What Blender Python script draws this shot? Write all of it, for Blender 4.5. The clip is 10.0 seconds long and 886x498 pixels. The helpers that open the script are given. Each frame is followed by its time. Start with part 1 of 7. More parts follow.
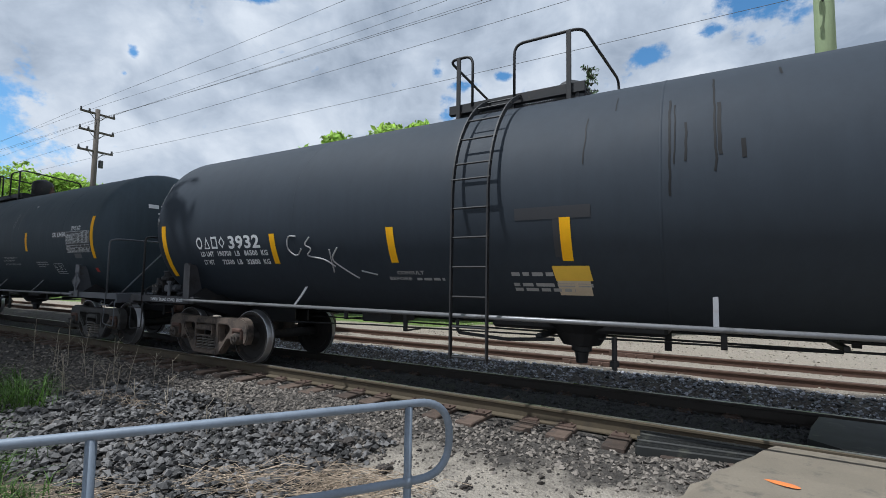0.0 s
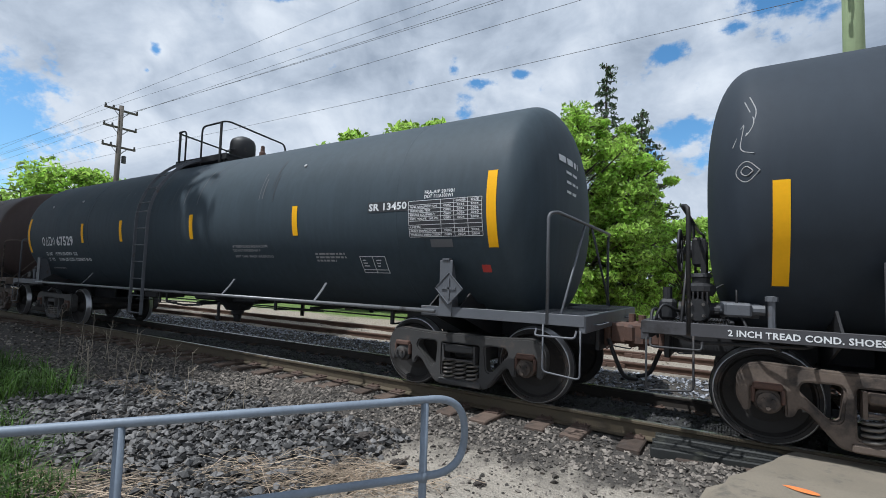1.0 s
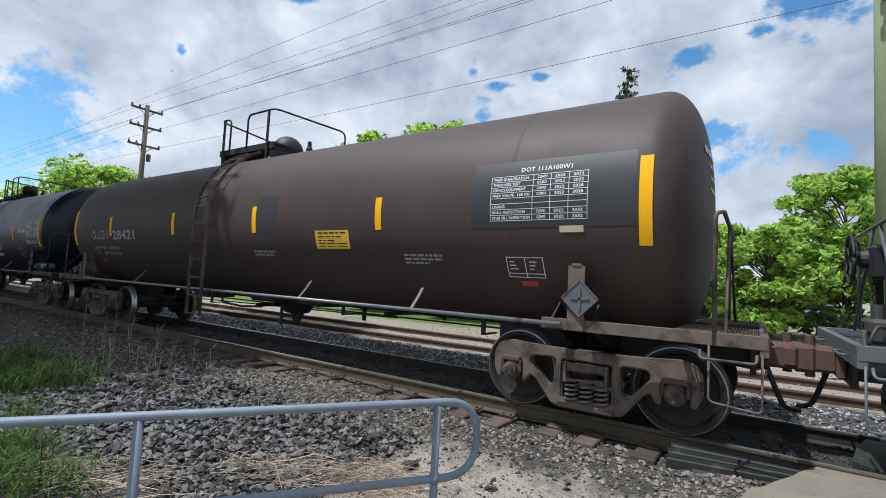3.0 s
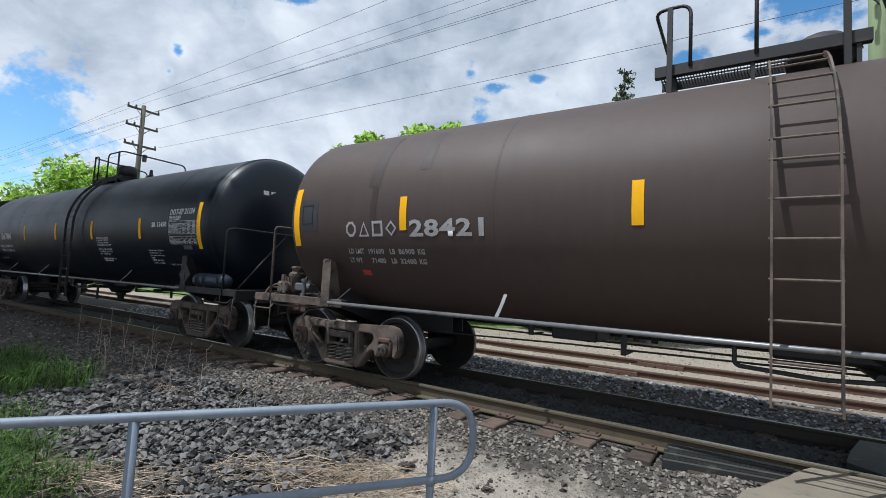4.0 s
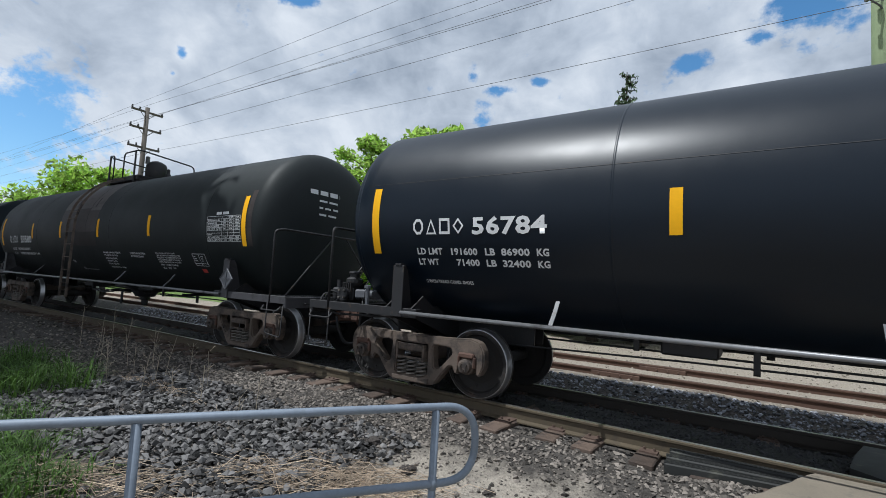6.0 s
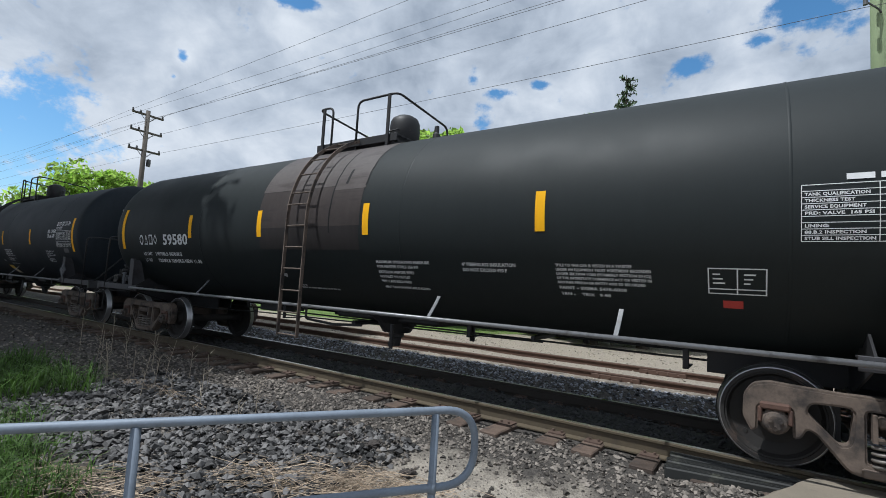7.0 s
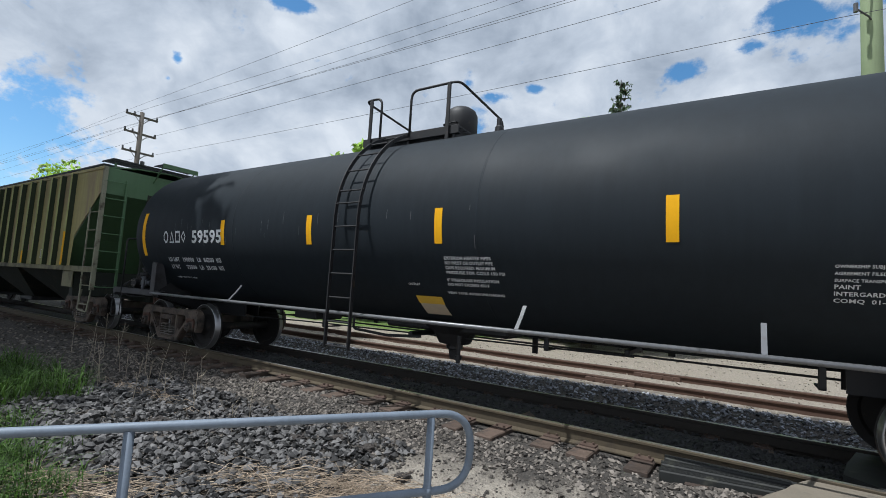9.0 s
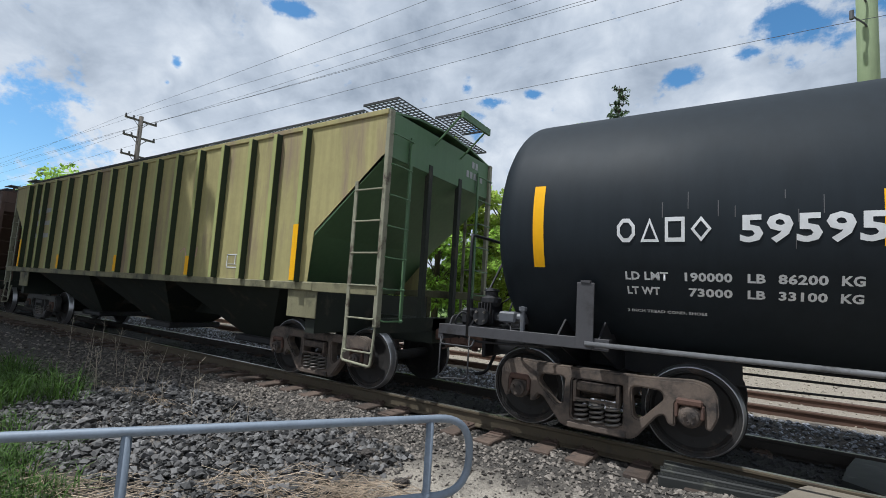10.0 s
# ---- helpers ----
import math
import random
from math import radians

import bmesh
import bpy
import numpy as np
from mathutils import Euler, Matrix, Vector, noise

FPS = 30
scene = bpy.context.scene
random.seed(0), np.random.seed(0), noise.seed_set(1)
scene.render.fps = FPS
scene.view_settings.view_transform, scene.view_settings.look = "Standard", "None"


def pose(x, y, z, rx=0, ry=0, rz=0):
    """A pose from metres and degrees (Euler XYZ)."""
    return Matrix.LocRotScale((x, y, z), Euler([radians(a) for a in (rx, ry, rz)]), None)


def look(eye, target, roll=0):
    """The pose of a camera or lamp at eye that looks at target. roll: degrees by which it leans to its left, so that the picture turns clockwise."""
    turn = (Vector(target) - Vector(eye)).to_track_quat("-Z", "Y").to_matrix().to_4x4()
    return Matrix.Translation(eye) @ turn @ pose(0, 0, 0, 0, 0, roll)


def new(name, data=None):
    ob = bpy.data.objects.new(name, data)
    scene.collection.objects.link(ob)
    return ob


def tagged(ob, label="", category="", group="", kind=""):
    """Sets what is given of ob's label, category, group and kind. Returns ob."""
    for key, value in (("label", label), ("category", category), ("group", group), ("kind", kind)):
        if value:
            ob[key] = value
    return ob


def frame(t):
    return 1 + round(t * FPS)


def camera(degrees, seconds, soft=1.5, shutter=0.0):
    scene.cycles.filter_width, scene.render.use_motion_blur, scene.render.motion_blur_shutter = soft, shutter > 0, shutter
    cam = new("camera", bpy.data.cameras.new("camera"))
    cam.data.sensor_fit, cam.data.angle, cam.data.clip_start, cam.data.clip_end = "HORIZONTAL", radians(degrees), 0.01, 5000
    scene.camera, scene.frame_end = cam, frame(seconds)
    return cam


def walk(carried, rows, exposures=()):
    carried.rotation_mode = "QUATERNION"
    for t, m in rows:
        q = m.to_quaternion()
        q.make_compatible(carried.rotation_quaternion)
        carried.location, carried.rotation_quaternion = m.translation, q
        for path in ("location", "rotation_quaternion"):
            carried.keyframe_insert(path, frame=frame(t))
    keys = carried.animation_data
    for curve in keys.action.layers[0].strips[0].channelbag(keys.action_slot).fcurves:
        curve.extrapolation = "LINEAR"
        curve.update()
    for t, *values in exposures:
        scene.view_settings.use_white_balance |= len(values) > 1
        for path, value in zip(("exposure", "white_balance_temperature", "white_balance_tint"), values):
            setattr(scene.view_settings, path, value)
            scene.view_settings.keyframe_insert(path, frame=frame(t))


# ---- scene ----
cam = camera(86.90, 10.0, soft=0.9)
PATH = [
    (0, pose(0.001, 0.035, 1.467, 94.00, -0.85, 30.11)),
    (0.5, pose(-0.001, 0.025, 1.463, 94.03, -1.26, 30.75)),
    (1, pose(-0.005, 0.001, 1.467, 93.71, -1.75, 31.81)),
    (1.5, pose(-0.004, -0.004, 1.462, 93.51, -2.24, 32.78)),
    (2, pose(-0.004, 0.000, 1.464, 93.55, -2.58, 33.44)),
    (2.5, pose(-0.006, -0.002, 1.467, 93.75, -2.86, 33.70)),
    (3, pose(-0.002, -0.000, 1.472, 93.87, -2.96, 33.68)),
    (4.5, pose(0.000, 0.000, 1.469, 94.10, -3.04, 33.22)),
    (5, pose(-0.002, -0.002, 1.471, 94.13, -3.09, 33.39)),
    (6.5, pose(-0.001, -0.008, 1.478, 94.51, -3.33, 33.53)),
    (7, pose(0.002, -0.008, 1.480, 94.68, -3.29, 33.54)),
    (7.5, pose(0.003, -0.005, 1.479, 94.82, -3.22, 33.45)),
    (8, pose(-0.004, -0.008, 1.474, 94.92, -3.23, 33.17)),
    (8.5, pose(0.002, -0.009, 1.473, 95.00, -3.31, 33.04)),
    (9, pose(-0.001, -0.013, 1.481, 95.09, -3.38, 32.92)),
    (9.5, pose(-0.006, -0.016, 1.481, 95.33, -3.51, 32.76)),
    (10, pose(-0.005, -0.018, 1.479, 95.66, -3.48, 32.72)),
]
walk(cam, PATH, exposures=[(0, -0.21, 5720, 8), (2.5, -0.06, 5750, 8), (4.5, -0.07, 5760, 8), (5, -0.16, 5765, 8), (6.5, -0.22, 5770, 8), (8, -0.22, 5780, 8), (10, -0.17, 5800, 8)])

# ---- plan, in metres: x along the rails, z = 0 at the rail tops ----
YC = 6.323              # middle of the near track
Y2 = 10.17              # middle of the far track
GAUGE = 0.7535          # half the distance between the rail heads
R, ZC = 1.48, 2.416     # tank radius and axis height
SUN_TO = Vector((-0.30, -0.40, 1.0)).normalized()


def run(t):
    """How far the train has rolled at t seconds."""
    return 9.0093 * t - 0.00707 * (t - 5) ** 2


# ---- world and sun ----
world = bpy.data.worlds.new("sky")
scene.world = world
world.use_nodes = True
W = world.node_tree
W.nodes.clear()


def wmath(op, a, b=None, c=None, clamp=False):
    n = W.nodes.new("ShaderNodeMath")
    n.operation, n.use_clamp = op, clamp
    for i, v in enumerate((a, b, c)):
        if v is None:
            continue
        if isinstance(v, (int, float)):
            n.inputs[i].default_value = v
        else:
            W.links.new(v, n.inputs[i])
    return n.outputs[0]


sky = W.nodes.new("ShaderNodeTexSky")
sky.sky_type, sky.sun_disc = "NISHITA", False
sky.sun_elevation = math.asin(SUN_TO.z)
sky.sun_rotation = math.atan2(SUN_TO.x, SUN_TO.y)
sky.altitude, sky.air_density, sky.dust_density, sky.ozone_density = 100, 1.0, 0.6, 2.0
tc = W.nodes.new("ShaderNodeTexCoord")
sep = W.nodes.new("ShaderNodeSeparateXYZ")
W.links.new(tc.outputs["Generated"], sep.inputs[0])
flat = W.nodes.new("ShaderNodeCombineXYZ")
W.links.new(sep.outputs[0], flat.inputs[0])
W.links.new(sep.outputs[1], flat.inputs[1])
W.links.new(wmath("MULTIPLY", sep.outputs[2], 1.35), flat.inputs[2])


def cloud_noise(scale, detail, rough, shift, distort=0.0):
    m = W.nodes.new("ShaderNodeMapping")
    m.inputs["Location"].default_value = (shift, shift * 0.7, shift * 0.3)
    W.links.new(flat.outputs[0], m.inputs[0])
    n = W.nodes.new("ShaderNodeTexNoise")
    n.inputs["Scale"].default_value, n.inputs["Detail"].default_value = scale, detail
    n.inputs["Roughness"].default_value, n.inputs["Distortion"].default_value = rough, distort
    W.links.new(m.outputs[0], n.inputs["Vector"])
    return n.outputs["Fac"]


edge = cloud_noise(17.0, 9, 0.62, 3.1, 0.0)
billow = cloud_noise(4.0, 7, 0.47, 7.7, 0.0)
broad = cloud_noise(2.4, 5, 0.55, 1.3)
puff = cloud_noise(7.5, 8, 0.55, 4.3, 0.5)
wisp = cloud_noise(24.0, 6, 0.6, 9.1, 0.3)
# gaps of blue sky: direction, half width, half height (as sines)
GAPS = [((-0.952, 0.228, 0.215), 0.084, 0.080), ((-0.966, 0.222, 0.125), 0.03, 0.014), ((0.07, 0.885, 0.462), 0.06, 0.04), ((0.005, 0.90, 0.438), 0.03, 0.012),
        ((-0.09, 0.906, 0.413), 0.034, 0.016), ((0.17, 0.86, 0.475), 0.10, 0.04), ((-0.471, 0.778, 0.417), 0.014, 0.018), ((-0.428, 0.811, 0.396), 0.032, 0.011),
        ((-0.465, 0.812, 0.347), 0.020, 0.024), ((-0.838, 0.394, 0.376), 0.009, 0.010), ((-0.855, 0.392, 0.343), 0.006, 0.005), ((-0.694, 0.519, 0.502), 0.05, 0.010),
        ((-0.065, 0.956, 0.280), 0.050, 0.028), ((-0.14, 0.956, 0.25), 0.03, 0.02), ((0.02, 0.967, 0.250), 0.085, 0.030), ((0.095, 0.963, 0.250), 0.06, 0.028), ((-0.35, 0.84, 0.41), 0.02, 0.008)]
gap = None
for (gx, gy, gz_), hw, hh in GAPS:
    side = Vector((gx, gy, 0)).normalized().cross(Vector((0, 0, 1)))
    across = wmath("ADD", wmath("MULTIPLY", sep.outputs[0], side.x), wmath("MULTIPLY", sep.outputs[1], side.y))
    across = wmath("DIVIDE", wmath("SUBTRACT", across, gx * side.x + gy * side.y), hw)
    rise = wmath("DIVIDE", wmath("SUBTRACT", sep.outputs[2], gz_), hh)
    front = wmath("GREATER_THAN", wmath("ADD", wmath("MULTIPLY", sep.outputs[0], gx), wmath("MULTIPLY", sep.outputs[1], gy)), 0.0)
    d = wmath("SQRT", wmath("ADD", wmath("MULTIPLY", across, across), wmath("MULTIPLY", rise, rise)))
    g = wmath("MULTIPLY", wmath("MULTIPLY", wmath("SUBTRACT", 1.9, d, clamp=False), 0.62), front)
    g = wmath("MINIMUM", wmath("MAXIMUM", g, 0.0), 1.0)
    gap = g if gap is None else wmath("MAXIMUM", gap, g)
cover = wmath("SUBTRACT", wmath("ADD", 0.80, wmath("MULTIPLY", wmath("SUBTRACT", edge, 0.5), 2.4)), wmath("MULTIPLY", gap, 0.88))
cover = wmath("ADD", cover, wmath("MULTIPLY", wmath("SUBTRACT", broad, 0.42), 0.6))
mask = W.nodes.new("ShaderNodeMapRange")
mask.interpolation_type = "SMOOTHSTEP"
mask.inputs["From Min"].default_value, mask.inputs["From Max"].default_value = 0.0, 0.52
W.links.new(cover, mask.inputs["Value"])
ramp = W.nodes.new("ShaderNodeValToRGB")
ramp.color_ramp.elements[0].position, ramp.color_ramp.elements[0].color = 0.36, (0.43, 0.475, 0.54, 1)
ramp.color_ramp.elements[1].position, ramp.color_ramp.elements[1].color = 0.62, (1.0, 1.0, 1.0, 1)
middle = ramp.color_ramp.elements.new(0.49)
middle.color = (0.70, 0.735, 0.785, 1)
tone = wmath("ADD", wmath("MULTIPLY", billow, 0.48), wmath("MULTIPLY", puff, 0.42))
tone = wmath("ADD", tone, wmath("MULTIPLY", wisp, 0.10))
tone = wmath("ADD", tone, wmath("MULTIPLY", gap, 0.05))
W.links.new(tone, ramp.inputs[0])
blue = W.nodes.new("ShaderNodeBackground")
blue.inputs[1].default_value = 0.165
deep = W.nodes.new("ShaderNodeHueSaturation")
deep.inputs["Saturation"].default_value, deep.inputs["Hue"].default_value = 1.18, 0.49
W.links.new(sky.outputs[0], deep.inputs["Color"])
W.links.new(deep.outputs[0], blue.inputs[0])
white = W.nodes.new("ShaderNodeBackground")
white.inputs[1].default_value = 0.92
W.links.new(ramp.outputs[0], white.inputs[0])
mixw = W.nodes.new("ShaderNodeMixShader")
W.links.new(mask.outputs[0], mixw.inputs[0])
W.links.new(blue.outputs[0], mixw.inputs[1])
W.links.new(white.outputs[0], mixw.inputs[2])
wout = W.nodes.new("ShaderNodeOutputWorld")
W.links.new(mixw.outputs[0], wout.inputs[0])

sun = new("sun", bpy.data.lights.new("sun", "SUN"))
sun.data.energy, sun.data.angle, sun.data.color = 5.0, radians(0.6), (1.0, 0.95, 0.87)
sun.matrix_world = look(SUN_TO * 60, (0, 0, 0))


# ---- materials ----
def material(name, color, rough=0.6, metal=0.0, vary=0.25, scale=3.0, fine=40.0, bump=0.0, bump_scale=60.0,
             second=None, second_amount=0.5, second_scale=2.0, streak=0.0, second_stretch=None, spread=0.0, piece=0.0, coat=0.0, through_light=0.0, spec=0.5):
    """A surface with a base colour, variation at two scales, optional stains of a second colour, streaks and relief."""
    m = bpy.data.materials.new(name)
    m.use_nodes = True
    nt = m.node_tree
    b = nt.nodes["Principled BSDF"]
    b.inputs["Metallic"].default_value = metal
    b.inputs["Coat Weight"].default_value = coat
    b.inputs["Specular IOR Level"].default_value = spec
    b.inputs["Coat Roughness"].default_value = 0.12
    co = nt.nodes.new("ShaderNodeTexCoord").outputs["Object"]

    def noise_fac(sc, detail=6, rg=0.6, stretch=None):
        n = nt.nodes.new("ShaderNodeTexNoise")
        n.inputs["Scale"].default_value, n.inputs["Detail"].default_value, n.inputs["Roughness"].default_value = sc, detail, rg
        src = co
        if stretch:
            mp = nt.nodes.new("ShaderNodeMapping")
            mp.inputs["Scale"].default_value = stretch
            nt.links.new(co, mp.inputs[0])
            src = mp.outputs[0]
        nt.links.new(src, n.inputs["Vector"])
        return n.outputs["Fac"]

    def mth(op, a, c, clamp=False):
        n = nt.nodes.new("ShaderNodeMath")
        n.operation, n.use_clamp = op, clamp
        for i, v in enumerate((a, c)):
            if isinstance(v, (int, float)):
                n.inputs[i].default_value = v
            else:
                nt.links.new(v, n.inputs[i])
        return n.outputs[0]

    big, small = noise_fac(scale, 5), noise_fac(fine, 4)
    f = mth("ADD", mth("MULTIPLY", mth("SUBTRACT", big, 0.5), 2.2 * vary), mth("MULTIPLY", mth("SUBTRACT", small, 0.5), 1.2 * vary))
    if streak:
        st = noise_fac(1.0, 5, 0.6, (9.0, 9.0, 0.5))
        f = mth("ADD", f, mth("MULTIPLY", mth("SUBTRACT", st, 0.5), 2.0 * streak))
    if piece:
        oi = nt.nodes.new("ShaderNodeObjectInfo")
        f = mth("ADD", f, mth("MULTIPLY", mth("SUBTRACT", oi.outputs["Random"], 0.5), 2.0 * piece))
    if spread:
        ge = nt.nodes.new("ShaderNodeNewGeometry")
        f = mth("ADD", f, mth("MULTIPLY", mth("SUBTRACT", ge.outputs["Random Per Island"], 0.5), 2.0 * spread))
    mul = mth("MAXIMUM", mth("ADD", f, 1.0), 0.08)
    mix = nt.nodes.new("ShaderNodeMix")
    mix.data_type, mix.blend_type = "RGBA", "MULTIPLY"
    mix.inputs["Factor"].default_value = 1.0
    mix.inputs["A"].default_value = (*color, 1)
    comb = nt.nodes.new("ShaderNodeCombineColor")
    for i in range(3):
        nt.links.new(mul, comb.inputs[i])
    nt.links.new(comb.outputs[0], mix.inputs["B"])
    out = mix.outputs["Result"]
    if second:
        mx = nt.nodes.new("ShaderNodeMix")
        mx.data_type = "RGBA"
        w = noise_fac(second_scale, 7, 0.65, second_stretch)
        w = mth("MULTIPLY", mth("SUBTRACT", w, 0.62 - 0.3 * second_amount), 7.0, True)
        nt.links.new(w, mx.inputs["Factor"])
        nt.links.new(out, mx.inputs["A"])
        mx.inputs["B"].default_value = (*second, 1)
        out = mx.outputs["Result"]
    nt.links.new(out, b.inputs["Base Color"])
    nt.links.new(mth("ADD", mth("MULTIPLY", mth("SUBTRACT", big, 0.5), 0.25), rough, True), b.inputs["Roughness"])
    if through_light:
        tr = nt.nodes.new("ShaderNodeBsdfTranslucent")
        nt.links.new(out, tr.inputs["Color"])
        ms = nt.nodes.new("ShaderNodeMixShader")
        ms.inputs[0].default_value = through_light
        nt.links.new(b.outputs[0], ms.inputs[1])
        nt.links.new(tr.outputs[0], ms.inputs[2])
        nt.links.new(ms.outputs[0], nt.nodes["Material Output"].inputs["Surface"])
    if bump:
        bp = nt.nodes.new("ShaderNodeBump")
        bp.inputs["Strength"].default_value, bp.inputs["Distance"].default_value = 0.6, bump
        nt.links.new(noise_fac(bump_scale, 5), bp.inputs["Height"])
        nt.links.new(bp.outputs[0], b.inputs["Normal"])
    return m


